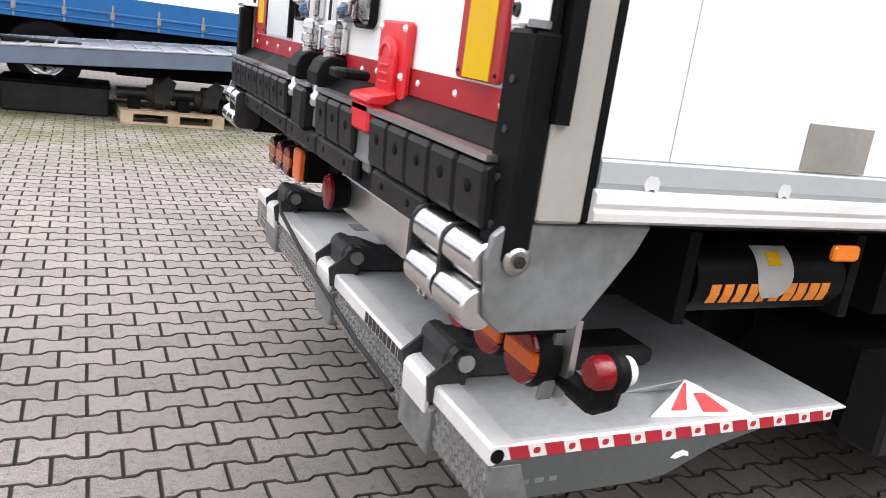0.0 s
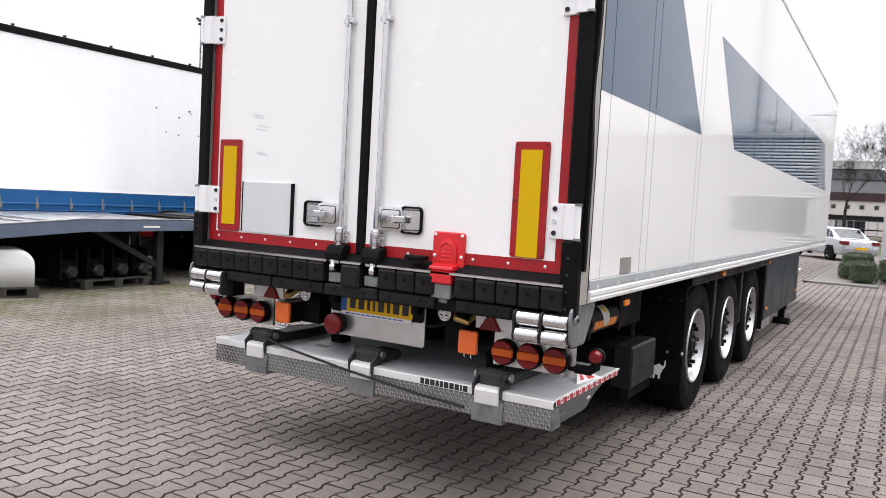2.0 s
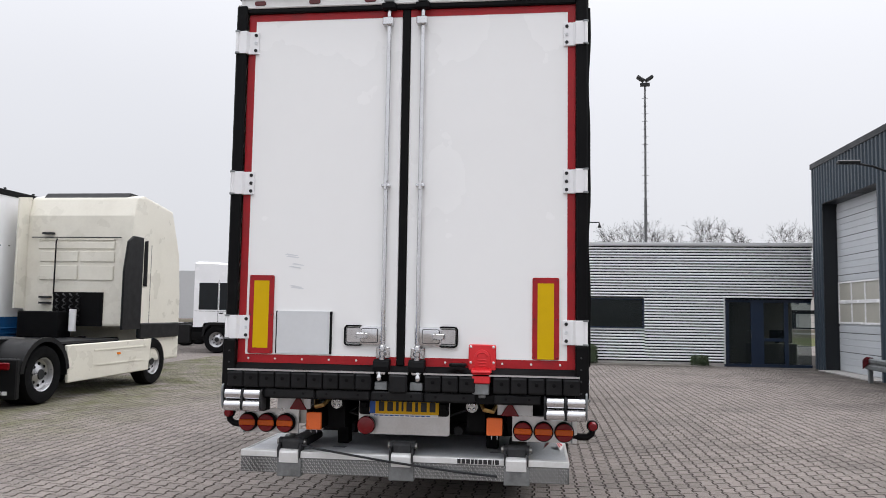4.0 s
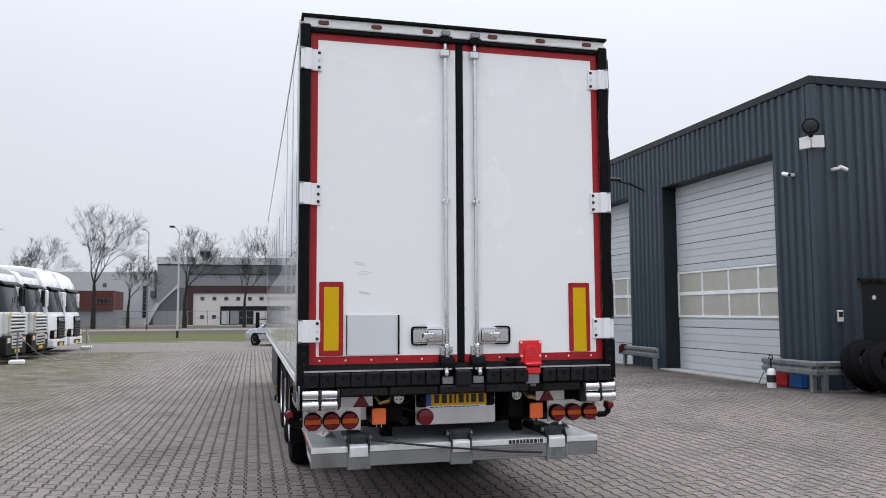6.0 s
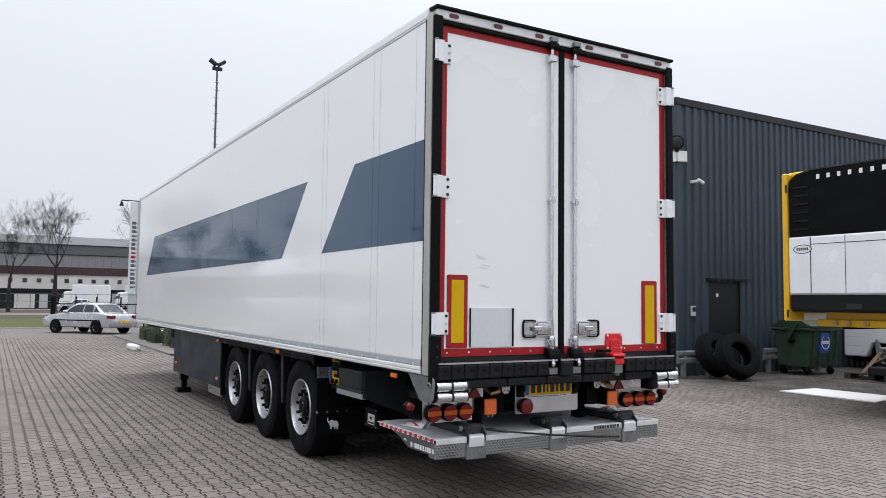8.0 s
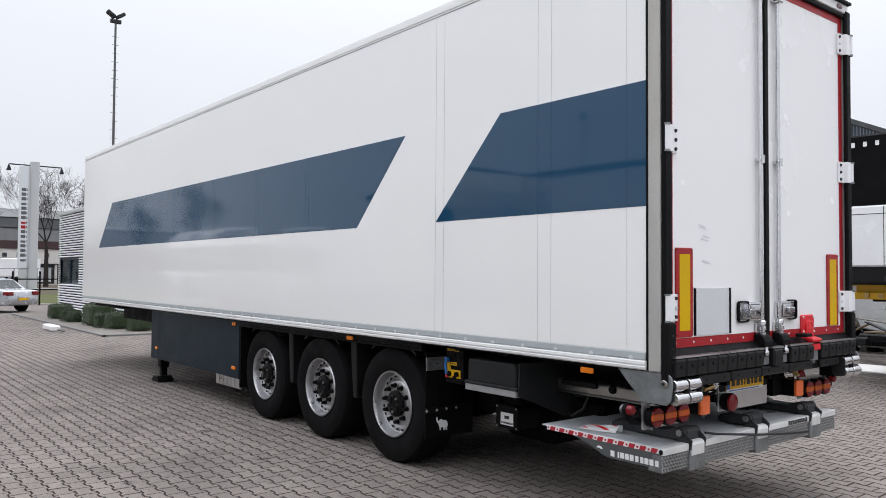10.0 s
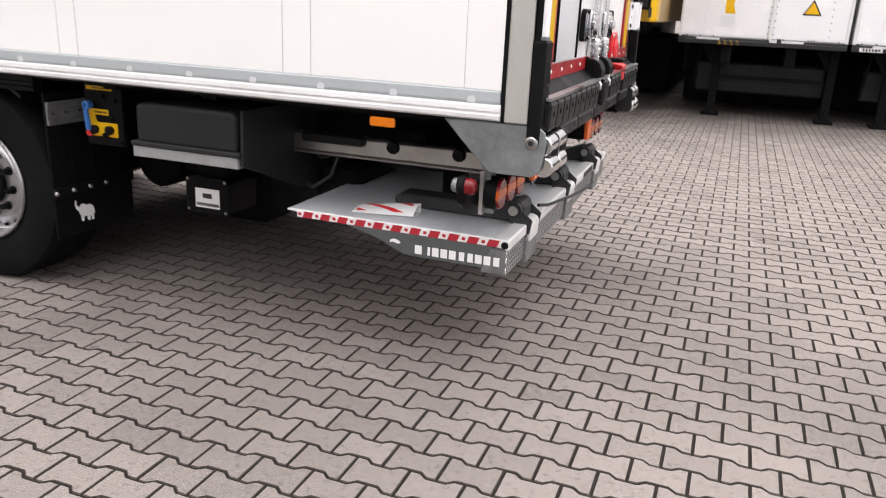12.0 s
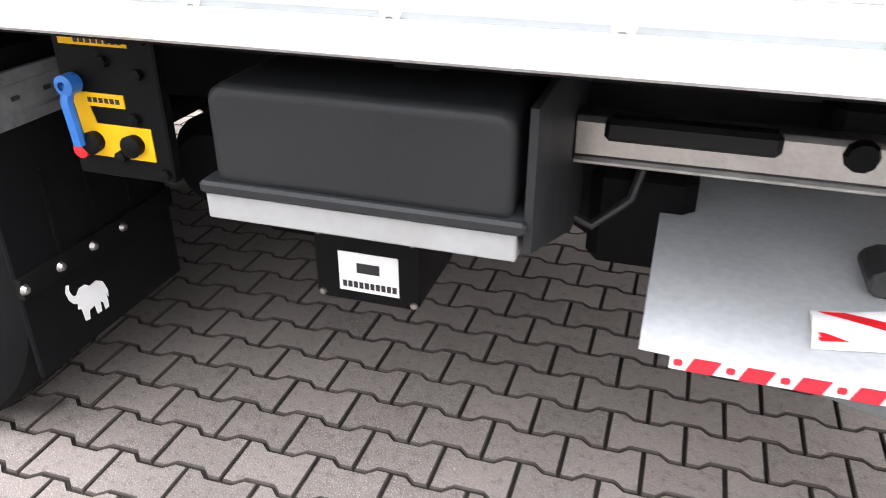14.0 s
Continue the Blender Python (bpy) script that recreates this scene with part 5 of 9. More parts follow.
part("panel_label", P([(2.07, 0.853), (2.25, 0.853), (2.25, 0.985), (2.12, 0.985), (2.12, 0.958), (2.205, 0.958), (2.195, 0.922), (2.07, 0.922)], "y", 1.14, 1.143), YPLATE, panel)
part("panel_label", B((2.09, 2.245, 1.14, 1.143, 1.078, 1.096)), YPLATE, panel)
bar_parts("label_bar", panel, INK, 1, (2.13, 0.966, 1.143), [0.009] * 6, 0.010, 0.004, 0.001, "y")
bar_parts("label_bar", panel, INK, 1, (2.10, 1.083, 1.143), [0.010] * 8, 0.008, 0.004, 0.001, "y")
for x, z in ((2.11, 0.887), (2.205, 0.885)):
    part("knob", L([(0.021, 0.0), (0.023, 0.02), (0.013, 0.026), (0.0, 0.026)], (x, 1.143, z), "y", 14), BLACK, panel, smooth=True)
part("small_knob", L([(0.013, 0.0), (0.012, 0.02), (0.0, 0.024)], (2.14, 1.143, 0.862), "y", 12), BLACK, panel)
part("red_knob", L([(0.016, 0.0), (0.017, 0.02), (0.0, 0.024)], (2.232, 1.143, 0.868), "y", 14), REDB, panel)
part("lever", S([(2.222, 1.165, 1.0), (2.225, 1.176, 0.975), (2.22, 1.176, 0.93), (2.22, 1.172, 0.885)], 0.0125, 8), BLUEH, panel, "blue valve lever", smooth=True)
part("lever_head", L([(0.009, 0.03), (0.009, 0.0), (0.021, 0.0), (0.021, 0.03), (0.009, 0.034)], (2.222, 1.15, 1.005), "y", 14), BLUEH, panel)
for x, z in ((2.075, 1.03), (2.15, 1.05), (2.10, 0.94), (2.05, 0.83)):
    part("panel_nut", L([(0.012, 0.0), (0.012, 0.012), (0.0, 0.014)], (x, 1.14, z), "y", 6), BLACK, panel)
for s in (1, -1):
    # right rail in black instead of grey, shade put into its colour
    hang = part("flap_rail", P([(2.405, 0.892), (2.405, 0.915), (2.412, 0.92), (2.412, 0.975), (2.405, 0.98), (2.405, 1.005), (2.42, 1.005), (2.42, 0.892)], "y", s * 0.975, s * 1.235), TREAD if s > 0 else CHASSIS, trailer, "slotted rail over the flap")
    for y in (1.03, 1.12, 1.2):
        part("rail_slot", P(rounded(s * y - 0.011, s * y + 0.011, 0.942, 0.952, 0.004), "x", 2.4105, 2.4125), INK, hang)
# made-up black drums, block and beam before the last axle, blocking light under the floor
for z, x in ((0.72, 2.02), (0.62, 2.30)):
    part("air_tank", L([(0.0, -0.86), (0.10, -0.85), (0.145, -0.80), (0.145, 0.60), (0.10, 0.65), (0.0, 0.66)], (x, 0, z), "y", 20), CHASSIS, trailer, "black drum added to keep light out", smooth=True)
part("axle_carrier", B((1.78, 2.40, -1.02, 0.30, 0.24, 0.62)), CHASSIS, trailer, "black block added before the last axle to keep light out", bevel=0.04)
part("cross_member", B((1.85, 1.95, -1.0, 0.72, 0.50, 0.95)), CHASSIS, trailer, "black beam added to keep light out")
# right side equipment
tank = part("power_pack", C((0.47, -1.12, 0.985), (0.92, -1.12, 0.985), 0.082, 24), BLACKP, trailer, "black cylindrical unit with orange lettering bars", smooth=True)
for k, w_ in enumerate((0.026, 0.026, 0.026, 0.028, 0.02, 0.026, 0.03, 0.028, 0.03, 0.026)):
    a0, a1 = radians(-30), radians(2)
    x = 0.510 + 0.037 * k
    pts = [(-1.12 - 0.084 * math.cos(a), 0.985 + 0.084 * math.sin(a)) for a in (a0, -0.25, a1)] + [(-1.12 - 0.0825 * math.cos(a), 0.985 + 0.0825 * math.sin(a)) for a in (a1, -0.25, a0)]
    part("pack_mark", P(pts, "x", x, x + w_), INKO, tank)
bm = bmesh.new()
rows_ = []
for k in range(13):
    a = radians(-22 + 7.2 * k)
    half = 0.055 * math.sqrt(max(0.0, 1 - ((k - 6) / 6.6) ** 2)) if k < 6 else 0.055
    rows_.append([bm.verts.new((x, -1.12 - 0.0853 * math.cos(a), 0.985 + 0.0853 * math.sin(a))) for x in (0.690 - half, 0.690 + half)])
for a, b in zip(rows_, rows_[1:]):
    bm.faces.new((a[0], a[1], b[1], b[0]))
bmesh.ops.solidify(bm, geom=bm.faces[:], thickness=0.001)
stick = part("sticker", bm, INKW, tank, "white shield sticker with yellow edge")
part("sticker_mark", P([(-1.12 - 0.0868 * math.cos(a), 0.985 + 0.0868 * math.sin(a)) for a in (0.5, 0.7, 0.9)] + [(-1.12 - 0.0855 * math.cos(a), 0.985 + 0.0855 * math.sin(a)) for a in (0.9, 0.7, 0.5)], "x", 0.670, 0.710), YPLATE, tank)
for x in (0.425, 0.925):
    part("pack_bracket", B((x, x + 0.03, -1.2, -1.0, 0.9, 1.1)), CHASSIS, trailer)
part("side_box", B((1.215, 1.74, -1.21, -1.08, 0.49, 0.755)), PLAST, trailer, "plain black side box", bevel=0.012)
part("side_box_back", B((1.24, 1.72, -1.08, -0.70, 0.50, 0.74)), CHASSIS, trailer, bevel=0.012)
part("box_hanger", B((1.2, 1.7, -1.1, -0.8, 0.86, 1.08)), CHASSIS, trailer)
part("hose", S([(0.3, 0.3, 1.0), (0.34, 0.45, 0.9), (0.4, 0.2, 0.82), (0.5, -0.2, 0.84), (0.5, -0.5, 0.95)], 0.014, 8), HOSE, trailer)
part("hose", S([(1.28, 0.72, 0.86), (1.2, 0.68, 0.78), (1.12, 0.6, 0.80), (1.02, 0.5, 0.88)], 0.011, 8), HOSE, trailer)

# warning flags lying on the lift deck
def warning_flag(at, mirror):
    """A flag folded over on itself: flat along its outer edge, open like a low sleeve along the inner one; the stripes run slantwise."""
    fl_ = thing("warning_flag", "folded red and white striped warning flag on the lift deck", "warning flag", "flags on the lift", at)
    def at_(u, v, dz):
        x = (1 - u) * (0.142 - 0.007 * v) - u * (0.133 + 0.010 * v)
        y = (1 - u) * (0.08 - 0.105 * v) + u * (0.02 - 0.062 * v)
        rise = (0.016 + 0.034 * u) * (1 - (1 - v) ** 1.8)
        return Vector((x, mirror * y, 0.003 + rise + 0.002 * math.sin(9 * u + 3 * v) * v + dz))
    def sheet_of(cells, dz):
        bm = bmesh.new()
        for quad in cells:
            bm.faces.new([bm.verts.new(at_(u, v, dz)) for u, v in quad])
        bmesh.ops.remove_doubles(bm, verts=bm.verts[:], dist=0.0003)
        bmesh.ops.recalc_face_normals(bm, faces=bm.faces[:])
        return bm
    n = 20
    bm = sheet_of([((i / n, j / n), ((i + 1) / n, j / n), ((i + 1) / n, (j + 1) / n), (i / n, (j + 1) / n)) for i in range(n) for j in range(n)], 0.0)
    # the lower half, turned back under the upper one
    hem = []
    for i in range(n + 1):
        p = at_(i / n, 1.0, 0.0)
        hem.append([bm.verts.new(q) for q in (p, p + Vector((0, -mirror * 0.006, -0.006)), Vector((p.x, p.y - mirror * 0.004, 0.006)), Vector((p.x, p.y + mirror * 0.05, 0.002)))])
    for a_, b_ in zip(hem, hem[1:]):
        for k in range(3):
            bm.faces.new((a_[k], b_[k], b_[k + 1], a_[k + 1]))
    bmesh.ops.recalc_face_normals(bm, faces=bm.faces[:])
    bmesh.ops.solidify(bm, geom=bm.faces[:], thickness=0.0015)
    sheet = part("sheet", bm, INKW, fl_, "white sheet with red stripes")
    for k in range(3):
        cells = []
        for j in range(3, n - 1):
            for q in range(6):
                def edge(f, v):
                    return min(0.93, max(0.03, -0.62 + 0.60 * k + 0.17 * f + 0.80 * (1 - v)))
                v0, v1 = j / n, (j + 1) / n
                quad = ((edge(q / 6, v0), v0), (edge((q + 1) / 6, v0), v0), (edge((q + 1) / 6, v1), v1), (edge(q / 6, v1), v1))
                if quad[1][0] - quad[0][0] > 0.002 and quad[2][0] - quad[3][0] > 0.002:
                    cells.append(quad)
        if cells:
            part("stripe", sheet_of(cells, 0.0016), REDB, sheet)
    fl_.matrix_basis = pose(*at)
    return fl_


warning_flag((0.672, 1.02, 0.640), 1)
def tent_flag(at):
    """The other flag: a stiff sheet folded into a low tent, stripes running up to its peak."""
    fl_ = thing("warning_flag", "striped red and white warning flag folded into a tent", "warning flag", "flags on the lift", at)
    a_, b_, top_ = Vector((-0.135, -0.055, 0.0)), Vector((0.15, -0.095, 0.0)), Vector((-0.01, -0.012, 0.066))
    back_a, back_b = Vector((-0.12, 0.07, 0.0)), Vector((0.13, 0.06, 0.0))
    def face(p, q, cells, lift_by):
        bm = bmesh.new()
        out_ = (q - p).cross(top_ - p).normalized() * lift_by
        for u0, u1, v0, v1 in cells:
            bm.faces.new([bm.verts.new(p.lerp(q, u).lerp(top_, v) + out_) for u, v in ((u0, v0), (u1, v0), (u1, v1), (u0, v1))])
        bmesh.ops.remove_doubles(bm, verts=bm.verts[:], dist=0.0003)
        return bm
    for k, (p, q) in enumerate(((a_, b_), (back_b, back_a))):
        bm = face(p, q, [(0.0, 1.0, 0.0, 0.97)], 0.0)
        bmesh.ops.solidify(bm, geom=bm.faces[:], thickness=0.002)
        sheet = part("sheet", bm, INKW, fl_, "white sheet with red stripes")
        for u0, u1, v0, v1 in ((0.16, 0.34, 0.16, 0.9), (0.52, 0.80, 0.10, 0.62)):
            bm = face(p, q, [(u0, u1, v0, v1)], 0.0022)
            bmesh.ops.solidify(bm, geom=bm.faces[:], thickness=0.0006)
            part("stripe", bm, REDB, sheet)
    fl_.matrix_basis = pose(*at)
    return fl_


tent_flag((0.63, -1.07, 0.6395))

# ---- buildings ----
def wave_profile(a0, a1, pitch, depth, flat=0.5):
    """Points of a trapezoid wave from a0 to a1: (along, out)."""
    pts, n = [], max(1, round((a1 - a0) / pitch))
    w = (a1 - a0) / n
    for k in range(n):
        a = a0 + k * w
        pts += [(a, 0.0), (a + w * flat * 0.8, 0.0), (a + w * (flat * 0.8 + 0.12), depth), (a + w * 0.88, depth)]
    return pts + [(a1, 0.0)]


def slat_profile(a0, a1, pitch, depth):
    """Points of a rounded box wave from a0 to a1: (along, out)."""
    n = max(1, round((a1 - a0) / pitch))
    step = (a1 - a0) / n
    return [(a0 + step * (k + u), depth * v) for k in range(n) for u, v in ((0.0, 0.0), (0.42, 0.0), (0.44, 0.6), (0.55, 0.9), (0.72, 1.0), (0.88, 0.8), (0.98, 0.35))] + [(a1, 0.0)]


def shade_grooves(ob):
    """Gives the deepest strips of a profiled sheet a dark colour that stands in for shade."""
    ob.data.materials.append(CORRSHADE)
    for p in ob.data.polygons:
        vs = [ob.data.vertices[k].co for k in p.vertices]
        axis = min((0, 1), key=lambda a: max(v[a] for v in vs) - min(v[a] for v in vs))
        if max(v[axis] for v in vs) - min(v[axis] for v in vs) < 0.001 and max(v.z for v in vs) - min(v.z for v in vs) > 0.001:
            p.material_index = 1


def cladding(a0, a1, b0, b1, at, face, pitch, depth, up, shape=wave_profile):
    """A profiled sheet. face: '+y', '-x' and so on; up: True for ribs that stand upright; a runs along the wall, b up it."""
    axis, sign = face[1], 1 if face[0] == "+" else -1
    bm = bmesh.new()
    prof = shape(a0, a1, pitch, depth) if up else shape(b0, b1, pitch, depth)
    rows = []
    for p, o in prof:
        ends = ((p, b0), (p, b1)) if up else ((a0, p), (a1, p))
        rows.append([bm.verts.new(((at + sign * o), a, b) if axis == "x" else (a, at + sign * o, b)) for a, b in ends])
    for r, q in zip(rows, rows[1:]):
        bm.faces.new((r[0], r[1], q[1], q[0]))
    return bm


shed = thing("workshop_hall", "dark grey ribbed steel workshop hall with pale roller doors", "building", at=(0, 0, 0))
SX, SY, SH = 7.82, -9.9, 6.62
for a, b, z0, z1 in ((SX, 9.07, 0, SH), (9.07, 14.0, 5.25, SH), (14.0, 16.03, 0, SH), (16.03, 20.0, 5.25, SH), (20.0, 20.85, 0, SH)):
    part("wall", cladding(a, b, z0, z1, SY, "+y", 0.24, 0.048, True), SHED, shed)
    part("wall_core", B((a + 0.02, b - 0.02, SY - 0.25, SY - 0.01, z0 + 0.01, z1)), SHEDD, shed)
for a, b, z0, z1 in ((-10.97, SY, 0, SH), (-12.12, -10.97, 2.26, SH), (-40.0, -12.12, 0, SH)):
    part("wall", cladding(a, b, z0, z1, SX, "-x", 0.24, 0.048, True), SHED, shed)
    part("wall_core", B((SX + 0.01, SX + 0.25, a + 0.02, b - 0.02, z0 + 0.01, z1)), SHEDD, shed)
part("rear_wall", B((20.6, 20.83, -40.0, SY - 0.05, 0, SH - 0.05)), SHEDD, shed)
part("rear_wall", B((SX + 0.25, 20.6, -40.0, -39.75, 0, SH - 0.05)), SHEDD, shed)
part("roof", B((SX - 0.02, 20.85, -40.0, SY + 0.02, SH - 0.05, SH + 0.02)), SHEDD, shed)
part("roof_trim", B((SX - 0.07, SX + 0.1, -40.0, SY - 0.101, SH - 0.12, SH + 0.06)), SHEDD, shed, bevel=0.01)
part("roof_trim", B((SX - 0.07, 20.9, SY - 0.1, SY + 0.07, SH - 0.12, SH + 0.06)), SHEDD, shed, bevel=0.01)
part("corner_trim", B((SX - 0.05, SX + 0.1, SY - 0.1, SY + 0.05, 0, SH - 0.1)), SHED, shed, bevel=0.02)
part("steel_door", B((SX + 0.02, SX + 0.08, -12.13, -10.96, 0.0, 2.28)), SHEDD, shed, "dark flush steel door", bevel=0.004)
part("door_canopy", B((SX - 0.10, SX + 0.02, -12.40, -10.86, 2.31, 2.345)), SHEDD, shed)
part("door_badge", L([(0.05, 0.0), (0.0, -0.002)], (SX + 0.018, -11.30, 1.93), "x", 14), INKW, shed)
for d0, d1 in ((9.07, 14.0), (16.03, 20.0)):
    for a, b in ((d0 - 0.02, d0 + 0.02), (d1 - 0.02, d1 + 0.02)):
        part("jamb", B((a, b, SY - 0.47, SY + 0.02, 0, 5.27)), SHEDD, shed)
    part("soffit", B((d0, d1, SY - 0.47, SY + 0.02, 5.23, 5.27)), SHEDD, shed)
    yd = SY - 0.42
    door = part("roller_door", B((d0, d1, yd - 0.05, yd, 0.03, 5.25)), DOORG, shed, "pale grey sectional door with a band of panes")
    for k in range(26):
        z0 = 0.04 + 0.196 * k
        if 1.5 < z0 + 0.1 < 2.75:
            continue
        slat = part("slat", B((d0 + 0.02, d1 - 0.02, yd, yd + 0.022, z0, z0 + 0.188)), DOORG, door, bevel=0.006)
    for k in (3, 6, 15, 18, 21, 24):
        part("section_line", B((d0 + 0.02, d1 - 0.02, yd + 0.018, yd + 0.0235, 0.022 + 0.196 * k, 0.040 + 0.196 * k)), GREYD, door)
    for z0, z1 in ((1.475, 1.535), (2.095, 2.195), (2.715, 2.765)):
        part("pane_rail", B((d0 + 0.02, d1 - 0.02, yd, yd + 0.035, z0, z1)), TRUCKW, door, "pale pane frame", bevel=0.004)
    for z0, z1 in ((1.535, 2.095), (2.195, 2.715)):
        w = (d1 - d0 - 0.1) / 4
        for c in range(5):
            a = d0 + 0.05 + c * w
            if c < 4:
                part("pane", B((a + 0.03, a + w - 0.03, yd + 0.002, yd + 0.012, z0, z1)), FROST, door)
            part("mullion", B((a - 0.032, a + 0.032, yd, yd + 0.03, z0, z1)), TRUCKW, door)
    part("threshold", B((d0, d1, SY - 0.5, SY + 0.25, -0.01, 0.03)), CONC, door)
# fittings on the hall
def bullhorn_lamp(at, turn):
    lamp = thing("wall_lamp", "round black wall lamp over two white boards on the hall corner", "lamp", at=at)
    part("disc", L([(0.0, -0.05), (0.15, -0.05), (0.18, 0.0), (0.16, 0.04), (0.0, 0.04)], (0, 0, 0.03), "y", 24), BLACKP, lamp, smooth=True)
    part("glass_face", L([(0.135, 0.04), (0.09, 0.055), (0, 0.06)], (0, 0, 0.03), "y", 24), DARKM, lamp, smooth=True)
    part("stem", C((0, 0, -0.2), (0, 0, -0.05), 0.05, 10), BLACKP, lamp)
    for s in (1, -1):
        b_ = part("board", B((0.01 * s, 0.27 * s, -0.02, 0.02, -0.43, -0.17)), BOARDW, lamp, "white square board", bevel=0.01)
        b_.rotation_euler = (0, 0, -s * 0.5)
    lamp.matrix_basis = pose(*at, 0, 0, turn)


bullhorn_lamp((7.70, -9.78, 5.52), 45)
for at, turn in (((8.36, -9.75, 4.63), 0), ((7.67, -10.42, 4.65), 90)):
    cam_ = thing("security_camera", "white bullet camera on the dark hall wall", "camera", "cameras on the hall", at)
    part("housing", C((-0.10, 0.1, -0.03), (0.08, 0.11, 0.03), 0.045, 14), TRUCKW, cam_, smooth=True)
    part("mount", B((0.03, 0.10, -0.16, 0.07, -0.03, 0.04)), TRUCKW, cam_, bevel=0.01)
    part("lens_ring", C((-0.106, 0.1, -0.032), (-0.099, 0.1, -0.03), 0.036, 12), BLACKP, cam_)
    cam_.matrix_basis = pose(*at, 0, 0, turn)
wl_ = thing("arm_lamp", "thin dark street lamp arm on the hall wall", "lamp", at=(14.99, SY + 0.04, 5.40))
part("arm", S([(0, 0, -0.1), (0, 0.5, 0.1), (0, 0.9, 0.18)], 0.03, 8), DARKM, wl_)
part("head", B((-0.09, 0.09, 0.8, 1.35, 0.16, 0.26)), DARKM, wl_, bevel=0.03)
sbox = thing("key_switch", "small grey switch box on the hall wall", "switch box", at=(SX - 0.05, -10.34, 1.54))
part("box_body", B((-0.05, 0, -0.07, 0.07, -0.12, 0.12)), GREYPL, sbox, bevel=0.01)
part("box_face", B((-0.056, -0.05, -0.05, 0.05, -0.02, 0.09)), DARKM, sbox)


def guard_rail(pts, name_label):
    """A low crash rail of galvanised beam on posts, along a line of (x, y)."""
    rail = thing("guard_rail", name_label, "guard rail", "rails by the hall", (pts[0][0], pts[0][1], 0))
    o = Vector((pts[0][0], pts[0][1], 0))
    for (xa, ya), (xb, yb) in zip(pts, pts[1:]):
        a, b = Vector((xa, ya, 0)) - o, Vector((xb, yb, 0)) - o
        d = (b - a).normalized()
        nrm = Vector((d.y, -d.x, 0))
        bm = bmesh.new()
        prof = [(0, 0.33), (0.06, 0.36), (0.06, 0.44), (0.015, 0.475), (0.015, 0.50), (0.06, 0.535), (0.06, 0.60), (0, 0.63), (-0.03, 0.63), (-0.03, 0.33)]
        lo = [bm.verts.new(a - d * 0.03 + nrm * p + Vector((0, 0, z))) for p, z in prof]
        hi = [bm.verts.new(b + d * 0.03 + nrm * p + Vector((0, 0, z))) for p, z in prof]
        bm.faces.new(lo); bm.faces.new(list(reversed(hi)))
        for i in range(len(prof)):
            j = (i + 1) % len(prof)
            bm.faces.new((lo[i], hi[i], hi[j], lo[j]))
        part("beam", bm, GALV, rail)
        for q in (a + d * 0.15, b - d * 0.15):
            part("post", B((q.x - 0.05, q.x + 0.05, q.y - 0.05, q.y + 0.05, 0, 0.55)), GALV, rail, bevel=0.006)
        for q in (a + d * 0.1, (a + b) / 2, b - d * 0.1):
            part("rail_bolt", C(q + nrm * 0.02 + Vector((0, 0, 0.485)), q + nrm * 0.035 + Vector((0, 0, 0.485)), 0.018, 8), STEEL, rail)


guard_rail([(9.07, -9.45), (7.40, -9.45), (7.40, -10.6)], "galvanised crash rail round the hall corner")
guard_rail([(7.42, -12.5), (7.42, -14.8)], "galvanised crash rail along the hall wall")
guard_rail([(15.85, -9.45), (13.75, -9.45)], "galvanised crash rail between the roller doors")

rag = thing("red_cloth", "dark red cloth hung over the crash rail end", "cloth", at=(15.75, -9.45, 0.30))
bm = bmesh.new()
rows_ = []
for k in range(9):
    a = math.pi * k / 8
    rows_.append([bm.verts.new((x, 0.09 * math.cos(a) * (1 + 0.25 * math.sin(5 * x + k)), 0.20 + 0.16 * math.sin(a) - (0.08 if k in (0, 8) else 0.0) * (1 + math.sin(9 * x)))) for x in (-0.16, -0.08, 0.0, 0.08, 0.16)])
for a, b in zip(rows_, rows_[1:]):
    for q in range(4):
        bm.faces.new((a[q], a[q + 1], b[q + 1], b[q]))
bmesh.ops.solidify(bm, geom=bm.faces[:], thickness=0.01)
part("fabric", bm, CLOTH, rag, smooth=True)

office = thing("office_building", "low office clad in silver horizontal corrugated sheet", "building")
OX, OY, OH = 21.0, -2.2, 4.02
for y0, y1, z0, z1 in ((-9.85, OY, 2.22, OH), (-7.05, -4.5, 0.12, 2.22), (-4.5, OY, 0.12, 1.2)):
    shade_grooves(part("front_wall", cladding(y0, y1, z0, z1, OX, "-x", 0.096, 0.045, False, slat_profile), CORR, office))
    part("wall_core", B((OX + 0.005, OX + 0.2, y0, y1, z0, z1)), CORR, office)
part("corner_pier", B((OX, OX + 0.2, OY - 0.1, OY, 1.2, 2.22)), CORR, office)
for x0, x1, z0, z1 in ((OX, 31.4, 2.22, OH), (OX, 28.2, 1.2, 2.22), (OX, 31.4, 0.12, 1.2), (31.2, 31.4, 1.2, 2.22)):
    shade_grooves(part("side_wall", cladding(x0, x1, z0, z1, OY, "+y", 0.096, 0.045, False, slat_profile), CORR, office))
    part("wall_core", B((x0, x1, OY - 0.2, OY - 0.005, z0, z1)), CORR, office)
part("rear_wall", B((31.2, 31.4, -9.85, OY, 0, OH)), CORR, office)
part("plinth", B((OX - 0.01, 31.4, OY - 0.2, OY + 0.03, 0, 0.12), (OX - 0.03, OX + 0.2, -7.05, OY, 0, 0.12)), CONC, office)
part("roof", B((OX, 31.4, -9.9, OY, OH - 0.1, OH)), GREYL, office)
part("roof_trim", B((OX - 0.09, OX + 0.08, -9.88, OY - 0.081, OH - 0.04, OH + 0.07)), GREYL, office, bevel=0.01)
